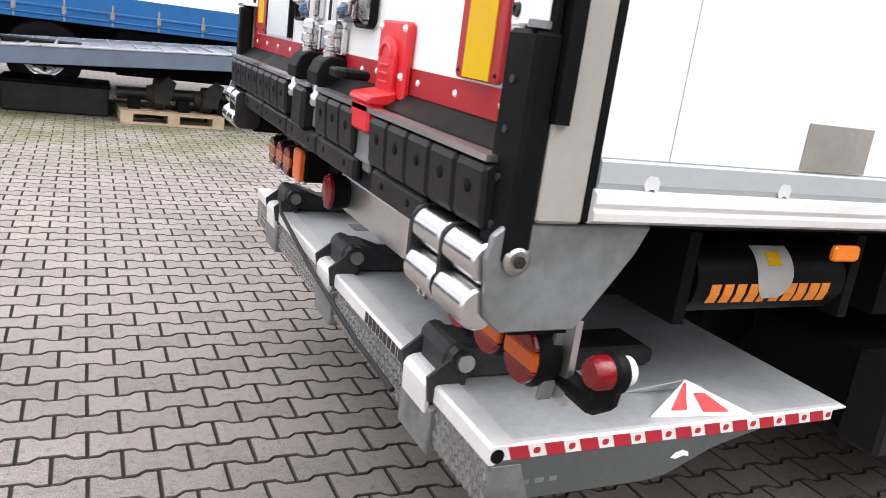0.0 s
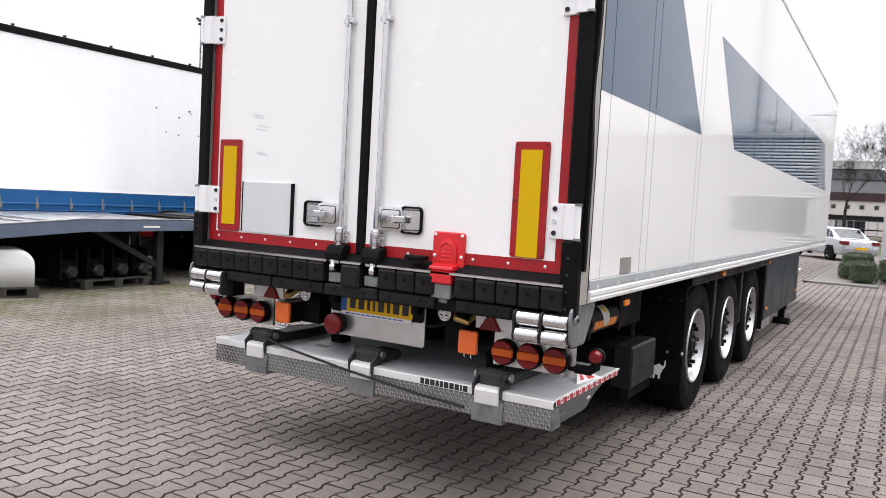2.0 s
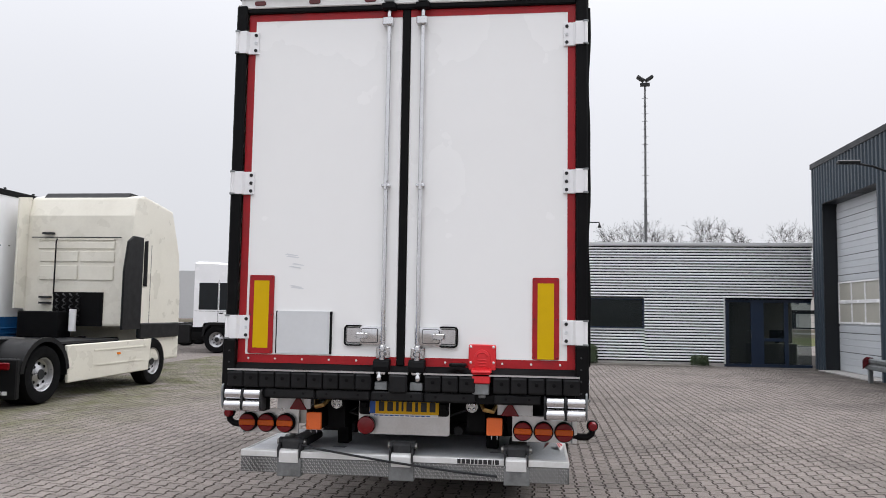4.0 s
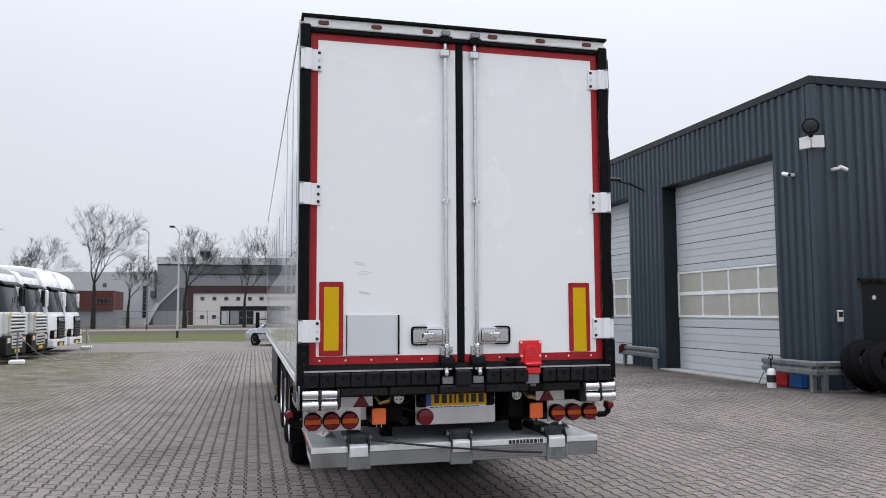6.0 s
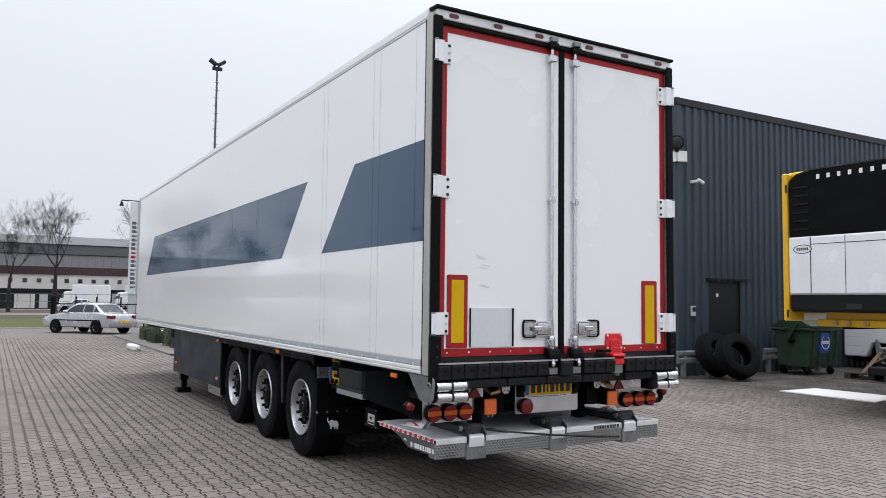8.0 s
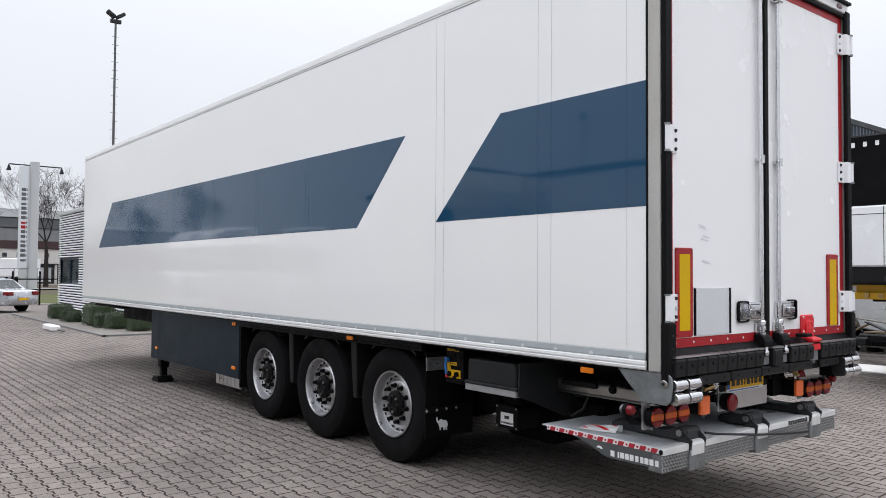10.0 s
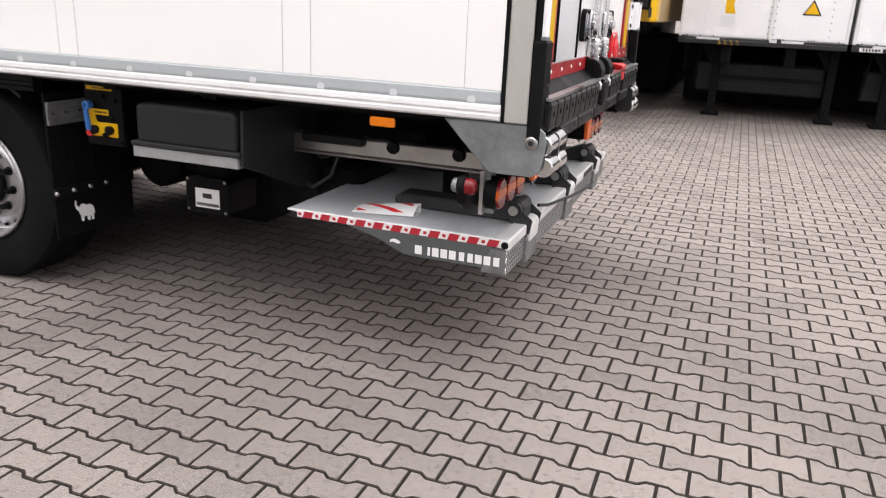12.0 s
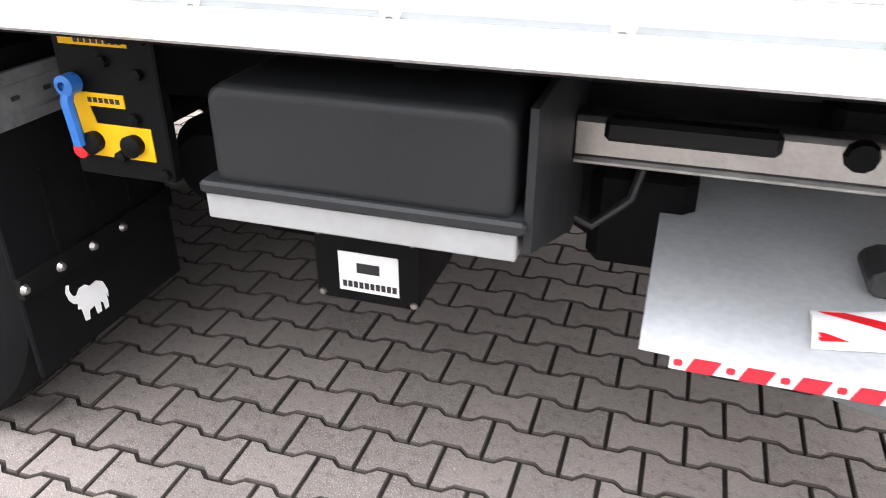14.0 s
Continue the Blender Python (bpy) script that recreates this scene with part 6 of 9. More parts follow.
part("roof_trim", B((OX - 0.09, 31.45, OY - 0.08, OY + 0.075, OH - 0.04, OH + 0.07)), GREYL, office, bevel=0.01)
part("corner_trim", B((OX - 0.085, OX + 0.03, OY - 0.03, OY + 0.085, 0.1, OH - 0.04)), GREYL, office)
part("jamb_trim", B((OX - 0.08, OX + 0.0, -7.09, -7.05, 0.1, 2.24)), GREYL, office)
win = part("window", B((OX + 0.02, OX + 0.1, -4.44, -2.5, 1.2, 1.25), (OX + 0.02, OX + 0.1, -4.44, -2.5, 2.16, 2.2), (OX + 0.016, OX + 0.104, -4.5, -4.44, 1.2, 2.2), (OX + 0.016, OX + 0.104, -2.5, -2.3, 1.2, 2.2)), BLUEF, office, "dark blue framed strip window")
part("pane", B((OX + 0.05, OX + 0.06, -4.46, -2.35, 1.24, 2.18)), OPANE, win).visible_shadow = False
part("window_sill", B((OX - 0.06, OX + 0.06, -4.55, -2.2, 1.16, 1.2)), GREYL, win)
win2 = part("window", B((28.2, 31.2, OY - 0.1, OY - 0.02, 1.2, 1.25), (28.2, 31.2, OY - 0.1, OY - 0.02, 2.16, 2.2), (29.7, 29.76, OY - 0.1, OY - 0.02, 1.2, 2.2)), BLUEF, office)
part("pane", B((28.2, 31.2, OY - 0.06, OY - 0.05, 1.24, 2.18)), PANE, win2).visible_shadow = False
# glazed entrance
ent = part("entrance", B((OX + 0.1, OX + 0.2, -9.85, -7.25, 2.12, 2.22)), BLUEF, office, "dark blue framed glazed entrance")
for a, b in ((-7.25, -7.05), (-8.35, -7.95), (-9.12, -9.0)):
    part("door_post", B((OX + 0.095, OX + 0.205, a, b, 0, 2.222)), BLUEF, ent)
part("threshold", B((OX + 0.1, OX + 0.2, -9.85, -7.25, 0.0, 0.1)), BLUEF, ent)
part("door_rail", B((OX + 0.11, OX + 0.19, -9.0, -8.35, 0.85, 0.95)), BLUEF, ent)
for a, b in ((-7.95, -7.25), (-9.0, -8.35), (-9.85, -9.12)):
    part("pane", B((OX + 0.14, OX + 0.15, a, b, 0.1, 2.14)), OPANE, ent).visible_shadow = False
part("door_handle", S([(OX + 0.06, -7.93, 0.95), (OX + 0.05, -7.93, 1.2), (OX + 0.05, -7.8, 1.2)], 0.012, 6), CHROME, ent)
part("soffit", B((OX, OX + 0.2, -9.85, -7.05, 2.22, 2.26)), SHEDD, ent)
part("inner_wall", B((22.9, 23.0, -9.8, -2.4, 0, 3.0)), CURT, office, "beige inner wall")
part("floor", B((OX + 0.2, 31.2, -9.8, -2.4, 0.0, 0.05)), DARKM, office)
part("ceiling_panel", B((OX + 0.2, 31.2, -9.8, -2.4, 2.7, 2.75)), CURT, office)
part("desk", B((22.1, 22.8, -9.7, -8.2, 0.7, 0.75), (22.1, 22.8, -9.7, -9.66, 0.05, 0.7), (22.1, 22.8, -8.24, -8.2, 0.05, 0.7)), CURT, office)
part("monitor", B((22.4, 22.44, -9.4, -8.9, 0.85, 1.2), (22.4, 22.5, -9.2, -9.1, 0.75, 0.85)), BLACKP, office)
for at, turn in (((20.88, -2.55, 3.12), 90), ((21.2, -2.08, 3.12), 0)):
    cam_ = thing("security_camera", "white bullet camera on the silver office wall", "camera", "cameras on the office", at)
    part("housing", C((-0.09, 0.08, -0.03), (0.06, 0.09, 0.02), 0.04, 12), TRUCKW, cam_, smooth=True)
    part("mount", B((0.02, 0.08, -0.12, 0.05, -0.03, 0.04)), TRUCKW, cam_, bevel=0.01)
    part("lens_ring", C((-0.096, 0.08, -0.032), (-0.089, 0.08, -0.03), 0.032, 12), BLACKP, cam_)
    cam_.matrix_basis = pose(*at, 0, 0, turn)

# planting strip by the office
strip = structure("planting_strip", B((18.6, 31.0, -2.17, -0.55, -0.02, 0.03)), GRAVEL, "pale gravel strip beside the office", "planting strip")
part("kerb", B((18.5, 31.1, -0.55, -0.45, -0.02, 0.05), (18.5, 18.6, -2.17, -0.45, -0.02, 0.05)), ASPH, strip, bevel=0.01)
strip2 = structure("front_strip", B((20.3, 20.95, -6.6, -2.2, -0.02, 0.05)), GRAVEL, "pale gravel strip before the office", "planting strip")


def hedge_block(at, sx, sy, sz, seed):
    """A clipped box hedge of many small leaves round a dark core."""
    rnd = random.Random(seed)
    h = thing("box_hedge", "clipped dark green box hedge by the office", "hedge", "hedges by the office", at)
    part("core", B((-sx * 0.44, sx * 0.44, -sy * 0.44, sy * 0.44, 0.03, sz * 0.93)), HEDGE, h, bevel=0.06)
    verts, faces = [], []
    for k in range(2400):
        f = rnd.random()
        if f < 0.34:
            p = Vector((rnd.uniform(-1, 1) * sx / 2, rnd.uniform(-1, 1) * sy / 2, sz))
        elif f < 0.67:
            p = Vector((rnd.choice((-1, 1)) * sx / 2, rnd.uniform(-1, 1) * sy / 2, rnd.uniform(0.05, 1) * sz))
        else:
            p = Vector((rnd.uniform(-1, 1) * sx / 2, rnd.choice((-1, 1)) * sy / 2, rnd.uniform(0.05, 1) * sz))
        q = 1 - 0.16 * (abs(p.x) * 2 / sx) ** 3 * (abs(p.y) * 2 / sy) ** 3
        p = Vector((p.x * q, p.y * q * (1 - 0.12 * (p.z / sz) ** 4), p.z * (1 - 0.14 * max(abs(p.x) * 2 / sx, abs(p.y) * 2 / sy) ** 4 * (p.z > sz * 0.9))))
        p += Vector((rnd.gauss(0, 0.014), rnd.gauss(0, 0.014), rnd.gauss(0, 0.014)))
        u = Vector((rnd.gauss(0, 1), rnd.gauss(0, 1), rnd.gauss(0, 1))).normalized()
        w = u.orthogonal().normalized()
        r = rnd.uniform(0.012, 0.026)
        i = len(verts)
        verts += [p - u * r, p + w * r * 0.6, p + u * r, p - w * r * 0.6]
        faces.append((i, i + 1, i + 2, i + 3))
    me = bpy.data.meshes.new("leaves")
    me.from_pydata([tuple(v) for v in verts], [], faces)
    me.materials.append(HEDGE)
    o = new("leaves", me)
    o.parent = h
    tagged(o, kind="stuff")
    return h


for k, (at, sx, sy, sz) in enumerate((((19.75, -1.78, 0.03), 0.6, 0.62, 0.57), ((20.85, -1.48, 0.03), 0.55, 0.62, 0.48), ((21.68, -1.28, 0.03), 0.42, 0.40, 0.42), ((22.85, -1.5, 0.03), 0.95, 0.85, 0.68), ((24.75, -1.22, 0.03), 0.44, 0.42, 0.36),
                                      ((25.2, -1.15, 0.03), 0.46, 0.44, 0.42), ((27.2, -1.35, 0.03), 0.8, 0.75, 0.50), ((20.55, -2.5, 0.05), 0.55, 0.8, 0.62), ((20.62, -6.2, 0.05), 0.4, 0.5, 0.3))):
    hedge_block(at, sx, sy, sz, k)
kb = thing("loose_kerb_block", "white concrete block lying by the planting strip", "concrete block", at=(21.7, 0.1, 0))
part("block_body", B((-0.6, 0.6, -0.12, 0.12, 0, 0.16)), BOARDW, kb, bevel=0.03)
part("pin", C((-1.5, 0.0, 0.06), (-0.8, 0.0, 0.06), 0.02, 6), DARKM, kb)

# ---- vehicles round the yard ----
def plain_wheel(parent, x, y, z, r, w, s, rim=RIM, axis="y"):
    """A truck wheel: tyre with a dished rim. s: the side that it faces along the axis."""
    hub = part("wheel", L([(0.0, -0.04), (r * 0.16, -0.04), (r * 0.2, -0.08), (r * 0.22, -w * 0.6)], (x, y, z), axis, 16, s), DARKM, parent, smooth=True)
    part("tyre", L([(r * 0.56, -w), (r * 0.9, -w), (r, -w * 0.85), (r, -w * 0.15), (r * 0.94, -0.01), (r * 0.75, 0.0), (r * 0.58, -0.03), (r * 0.56, -0.08)], (x, y, z), axis, 28, s), TYRE, hub, smooth=True)
    part("rim", L([(r * 0.57, -0.02), (r * 0.54, -0.03), (r * 0.5, -0.1), (r * 0.42, -0.12), (r * 0.3, -0.09), (r * 0.18, -0.06)], (x, y, z), axis, 24, s), rim, hub, smooth=True)
    hole, at_rim = r * 0.36, -0.108
    for k in range(8):
        u, w_ = hole * math.cos(k * math.pi / 4), hole * math.sin(k * math.pi / 4)
        p0, p1 = ((x + u, y + s * at_rim, z + w_), (x + u, y + s * (at_rim + 0.018), z + w_)) if axis == "y" else ((x + s * at_rim, y + u, z + w_), (x + s * (at_rim + 0.018), y + u, z + w_))
        part("rim_hole", C(p0, p1, r * 0.055, 10), CHASSIS, hub)
    return hub


def curtain_trailer(x0, x1, y0, rear_doors):
    t = thing("curtain_side_trailer", "white curtain-side trailer with a blue lower band", "trailer", "curtain trailers", (x0, y0, 0))
    ln = x1 - x0
    sideb = part("curtain", B((0.02, ln - 0.02, 0, 2.5, 1.43, 3.95)), TARP, t, "white tarpaulin curtain")
    bm = bmesh.new()
    for k in range(round(ln / 0.55)):
        x = 0.3 + k * 0.55
        add_prism(bm, [(x, 0.0), (x + 0.14, -0.006), (x + 0.28, 0.0)], "z", 1.5, 3.9)
    part("curtain_folds", bm, TARP, sideb)
    part("lower_band", B((0.02, ln - 0.02, -0.004, 2.504, 1.0, 1.425)), BLUEP, t, "blue lower band with strap buckles")
    part("band_edge", B((0.02, ln - 0.02, -0.008, 2.5, 1.418, 1.44)), INKW, t)
    part("band_roll", B((0.1, ln - 0.1, -0.018, 0.0, 1.16, 1.2), (0.1, ln - 0.1, -0.018, 0.0, 1.06, 1.085)), BLUEP, t, bevel=0.008)
    buckle = None
    for k in range(round(ln / 0.62)):
        x = 0.35 + 0.62 * k
        bm = B((-0.012, 0.012, -0.014, 0.0, 1.0, 1.30))
        add_box(bm, -0.028, 0.028, -0.03, -0.012, 1.10, 1.20)
        if buckle is None:
            buckle = part("buckle", bm, TREAD, t)
            buckle.location = (x, 0, 0)
        else:
            bm.free()
            same_as(buckle, "buckle", t, pose(x, 0, 0))
    part("roof_rail", B((0, ln, -0.02, 2.52, 3.93, 4.05)), BLACKP, t, "black roof rail", bevel=0.01)
    for k in range(round(ln / 0.9)):
        part("roof_knob", B((0.5 + 0.9 * k, 0.54 + 0.9 * k, 0.0, 0.04, 4.05, 4.09)), DARKM, t)
    if rear_doors:
        tag_ = part("hazard_tag", P(rounded(4.9, 5.06, 1.34, 1.58, 0.01), "y", -0.012, -0.009), YPLATE, t, "yellow and black hazard tag")
        part("tag_mark", P([(4.93, 1.44), (4.95, 1.42), (5.04, 1.52), (5.02, 1.55)], "y", -0.014, -0.012), INK, tag_)
        part("tag_base", B((4.92, 5.04, -0.014, -0.012, 1.36, 1.40)), INK, tag_)
    part("post", B((0.0, 0.06, -0.01, 2.51, 1.0, 3.94), (ln - 0.06, ln, -0.01, 2.51, 1.0, 3.94)), TARP, t)
    part("chassis_rail", B((0.0, ln, 0.75, 0.9, 0.65, 1.0), (0.0, ln, 1.6, 1.75, 0.65, 1.0)), CHASSIS, t)
    # black boxes added under the floor to close off light
    for a, b in (((6.2, 9.6) if rear_doors else (0.8, 3.6)), ((0.3, 1.7) if rear_doors else (ln - 2.4, ln - 0.4))):
        part("pallet_box", B((a, b, 0.18, 2.3, 0.32, 0.98)), CHASSIS, t, bevel=0.02)
    rnd = random.Random(round(ln * 10))
    for k in range(16):
        x, z = rnd.uniform(3.2, 6.8) if rear_doors else rnd.uniform(8.5, 12.5), rnd.choice((2.62, 2.66, 2.9, 3.1)) + rnd.gauss(0, 0.05)
        part("scuff", P([(x, z), (x + rnd.uniform(0.01, 0.03), z - 0.02), (x + rnd.uniform(0.02, 0.06), z + rnd.uniform(-0.03, 0.03)), (x + 0.012, z + 0.02)], "y", -0.0085, -0.0065), INK, sideb)
    if rear_doors:
        part("rear_door", B((-0.03, 0.0, 0.1, 2.4, 1.1, 3.9)), TARP, t, "white rear doors with red border")
        part("red_tape", B((-0.034, -0.03, 0.1, 0.15, 1.1, 3.9), (-0.034, -0.03, 2.35, 2.4, 1.1, 3.9), (-0.034, -0.03, 0.1, 2.4, 1.1, 1.17), (-0.034, -0.03, 1.23, 1.27, 1.1, 3.9)), REDT, t)
        part("rear_bumper", B((-0.1, 0.0, 0.1, 2.4, 0.98, 1.08)), CHASSIS, t)
    for x in ((2.6, 3.9, 5.2) if rear_doors else (ln - 3.33, ln - 4.65, ln - 5.97)):
        for y, s in ((0.05, -1), (2.45, 1)):
            plain_wheel(t, x, y, 0.5, 0.5, 0.34, s)
    return t


curtain_trailer(3.2, 16.6, 10.0, True)
curtain_trailer(-11.2, 2.15, 10.0, False)

# low loader with a sloping bed
bed = thing("low_loader_trailer", "blue-grey steel low loader trailer with a sloping deck", "trailer", at=(0, 7.4, 0))
top = [(-9.0, 0.30), (3.3, 1.06), (5.4, 1.06)]
for y0, y1, m_ in ((0.0, 0.1, BLUEG), (2.3, 2.4, BLUEG)):
    part("side_beam", P(top + [(5.4, 0.89), (3.3, 0.88), (-9.0, 0.10)], "y", y0, y1), m_, bed, "blue-grey side beam", bevel=0.004)
part("deck", P([(-9.0, 0.285), (3.3, 1.045), (5.4, 1.045), (5.4, 0.98), (3.3, 0.98), (-9.0, 0.22)], "y", 0.1, 2.3), ALU, bed, "bare steel deck")
bm = bmesh.new()
for k in range(40):
    x = -8.8 + 0.3 * k
    z = 0.30 + 0.76 * (x + 9.0) / 12.3
    add_box(bm, x, x + 0.03, 0.1, 2.3, z - 0.01, z + 0.006)
part("deck_ribs", bm, ALU, bed)
part("top_edge", P([(-9.0, 0.302), (3.3, 1.062), (5.4, 1.062), (5.4, 1.075), (3.3, 1.075), (-9.0, 0.315)], "y", -0.005, 0.12), ALU, bed)
part("neck", B((5.4, 6.6, 0.5, 1.9, 0.98, 1.08)), CHASSIS, bed)
part("reflector", B((4.3, 4.6, -0.006, 0.0, 0.94, 0.97)), LENSW, bed)
for y in (0.35, 2.0):
    leg = part("landing_leg", B((4.80, 4.92, y - 0.06, y + 0.06, 0.06, 0.95)), DARKM, bed, bevel=0.006)
    part("foot", B((4.7, 5.02, y - 0.12, y + 0.12, 0.0, 0.06)), DARKM, leg)
    part("leg_strut", P([(3.7, 0.85), (3.78, 0.9), (4.85, 0.35), (4.8, 0.28)], "y", y - 0.03, y + 0.03), DARKM, bed)
part("cross_beam", B((-2.0, 4.8, 1.0, 1.4, 0.5, 0.8)), CHASSIS, bed)
for x in (-6.2, -5.0):
    for y, s in ((0.02, -1), (2.38, 1)):
        plain_wheel(bed, x, y, 0.36, 0.36, 0.26, s)


def pallet(at, turn, m_, lx=1.2, ly=0.8):
    p = thing("wooden_pallet", "worn wooden pallet on the paving", "pallet", "pallets in the yard", at)
    for k in range(5):
        y = -ly / 2 + k * (ly - 0.11) / 4
        part("board", B((-lx / 2, lx / 2, y, y + 0.11, 0.122, 0.144)), m_, p)
    for k in range(3):
        y = -ly / 2 + k * (ly - 0.11) / 2
        part("base_board", B((-lx / 2, lx / 2, y, y + 0.11, 0.0, 0.022)), m_, p)
        for j in range(3):
            x = -lx / 2 + j * (lx - 0.14) / 2
            part("pallet_block", B((x, x + 0.14, y, y + 0.11, 0.022, 0.1)), m_, p)
    for j in range(3):
        x = -lx / 2 + j * (lx - 0.14) / 2
        part("cross_board", B((x, x + 0.14, -ly / 2, ly / 2, 0.1, 0.122)), m_, p)
    p.matrix_basis = pose(*at, 0, 0, turn)
    return p


pallet((0.3, 7.9, 0), 2, WOOD)
pallet((2.36, 7.88, 0), -23, WOODD, 0.9, 0.75)
pallet((4.1, 8.1, 0), 3, WOODD)
pallet((1.35, 8.3, 0), 0, WOODD)
axle_ = thing("spare_axle", "rusty dark spare axle with hubs on a pallet", "axle", at=(0.3, 7.9, 0.144))
part("beam", C((-0.62, 0, 0.17), (0.72, 0.05, 0.2), 0.075, 12), DARKM, axle_)
for x, r_ in ((-0.15, 0.19), (0.42, 0.16)):
    part("drum", L([(0.0, -0.13), (r_ * 0.5, -0.13), (r_ * 0.6, -0.06), (r_, -0.05), (r_, 0.07), (r_ * 0.75, 0.09), (r_ * 0.3, 0.12), (0.0, 0.12)], (x, 0, r_ + 0.0), "x", 18), RUST, axle_, "rusty brake drum")
    part("bracket", P([(x - 0.05, 0.1), (x + 0.12, 0.08), (x + 0.2, 0.36), (x + 0.1, 0.42), (x - 0.02, 0.3)], "y", -0.2, -0.14), DARKM, axle_)
for x in (-0.42, 0.15, 0.62):
    part("saddle", B((x - 0.07, x + 0.07, -0.14, 0.14, 0.0, 0.14)), CHASSIS, axle_)
crate_ = thing("steel_stillage", "low dark steel box on the paving under the low loader", "stillage", at=(-0.95, 8.25, 0))
part("box_body", B((-0.6, 0.55, -0.35, 0.35, 0.0, 0.36)), DARKM, crate_, bevel=0.02)
part("rim", B((-0.62, 0.57, -0.37, 0.37, 0.33, 0.38)), CHASSIS, crate_, bevel=0.01)
tk = thing("white_tank", "white rounded plastic tank standing on a pallet", "tank", at=(2.36, 7.88, 0.144))
part("shell", P(rounded(-0.41, 0.41, -0.30, 0.50, 0.22, 8), "y", -0.34, 0.34), TANKW, tk, "white plastic shell", bevel=0.06, smooth=True, seg=3)
tk.children[0].location.z = 0.0
for v in tk.children[0].data.vertices:
    if v.co.z < 0:
        v.co.z = 0.0
tk.matrix_basis = pose(2.36, 7.88, 0.144, 0, 0, -23)
# dark metals on the stubs carry the shade under the low loader
for k, x in enumerate((3.35, 3.78, 4.2, 4.58)):
    hb = thing("spare_axle_stub", "axle stub with a hexagonal hub end, darkened for shade", "axle stub", "axle stubs under the low loader", (x, 8.05, 0.144))
    part("beam", B((-0.10, 0.10, -0.22, 0.45, 0.10, 0.30)), CHASSIS, hb, bevel=0.02)
    part("hub_end", L([(0.0, -0.36), (0.07, -0.36), (0.10, -0.33), (0.10, -0.22), (0.06, -0.2)], (0, 0, 0.13), "y", 6), DARKM, hb, "grey hexagonal hub end")
    part("bracket", B((-0.14, -0.10, -0.25, 0.3, 0.0, 0.46)), CHASSIS, hb, bevel=0.01)
    part("bracket", B((0.10, 0.14, -0.25, 0.3, 0.0, 0.46)), CHASSIS, hb, bevel=0.01)
# rack and sheet added as dark filler to deepen the shade here
rk = thing("steel_rack", "low black rack added as dark filler under the low loader", "rack", at=(4.0, 8.75, 0))
part("back_sheet", B((-1.15, 1.1, 0.3, 0.34, 0.05, 0.78)), CHASSIS, rk)
part("shelf", B((-1.15, 1.1, -0.3, 0.3, 0.50, 0.54)), CHASSIS, rk)
for x in (-1.1, -0.4, 0.35, 1.05):
    part("upright", B((x - 0.025, x + 0.025, -0.3, -0.25, 0.0, 0.72)), DARKM, rk)
br_ = thing("dark_drum", "dark round steel drum lying beside the white tank", "drum", at=(1.93, 8.42, 0.0))
part("shell", C((-0.26, 0, 0.40), (0.26, 0, 0.40), 0.30, 24), DARKM, br_, smooth=True)
for x in (-0.2, 0.2):
    part("hoop", L([(0.30, -0.015), (0.312, 0.0), (0.30, 0.015)], (x, 0, 0.40), "x", 24), CHASSIS, br_)
# cream tractor unit seen from behind
tr = thing("tractor_unit", "cream white tractor unit seen from behind, black rear fender", "truck", at=(6.77, 7.3, 0))
def T(x0, x1, y0, y1, z0, z1):
    return (x0 - 6.77, x1 - 6.77, y0 - 7.3, y1 - 7.3, z0, z1)
part("frame", B(T(5.9, 11.4, 8.1, 8.25, 0.75, 1.0), T(5.9, 11.4, 8.85, 9.0, 0.75, 1.0)), CHASSIS, tr)
cabp = [(9.5, 1.25), (9.5, 3.55), (9.62, 3.95), (9.9, 4.02), (11.2, 3.85), (11.6, 2.9), (11.72, 1.9), (11.72, 0.5), (10.4, 0.5), (10.4, 1.25)]
cab = part("cab", P([(x - 6.77, z) for x, z in cabp], "y", 0.06, 2.44), CREAM, tr, "cream painted sleeper cab", bevel=0.05, seg=2)
part("roof_shadow_gap", P([(9.62 - 6.77, 3.93), (9.75 - 6.77, 4.06), (10.2 - 6.77, 4.05), (10.2 - 6.77, 3.98)], "y", 0.3, 2.2), PLAST, tr, bevel=0.01)
part("back_panel", B(T(9.475, 9.5, 7.75, 9.45, 2.85, 3.0), T(9.47, 9.5, 7.75, 9.45, 3.03, 3.06), T(9.475, 9.5, 7.75, 8.5, 2.2, 2.5), T(9.475, 9.5, 8.55, 9.4, 2.2, 2.5), T(9.475, 9.5, 7.75, 8.5, 2.58, 2.8), T(9.475, 9.5, 8.55, 9.4, 2.58, 2.8)), CREAM, tr, bevel=0.01)
part("seam", B(T(9.465, 9.475, 7.6, 9.6, 3.08, 3.10)), INK, tr)
part("service_recess", B(T(9.47, 9.5, 7.95, 9.05, 1.25, 1.95)), CHASSIS, tr)
for y in (8.45, 8.6, 8.75, 8.9):
    pts = [(9.40 - 6.77, y - 7.3 + 0.035 * math.cos(k * 1.2), 1.92 - 0.025 * k) for k in range(26)]
    part("coil_hose", S([(p[0] - 0.035 * math.sin(k * 1.2), p[1], p[2]) for k, p in enumerate(pts)], 0.014, 6), HOSE, tr)
part("hand_rail", S([(9.46 - 6.77, 1.72, 3.05), (9.40 - 6.77, 1.70, 3.0), (9.40 - 6.77, 1.70, 1.9), (9.42 - 6.77, 1.62, 1.75), (9.46 - 6.77, 1.60, 1.62)], 0.016, 8), BLACKP, tr, "black hand rail", smooth=True)
part("air_can", C((9.25 - 6.77, 1.15, 1.15), (9.25 - 6.77, 1.15, 1.6), 0.07, 14), TANKW, tr, "white filter can", smooth=True)
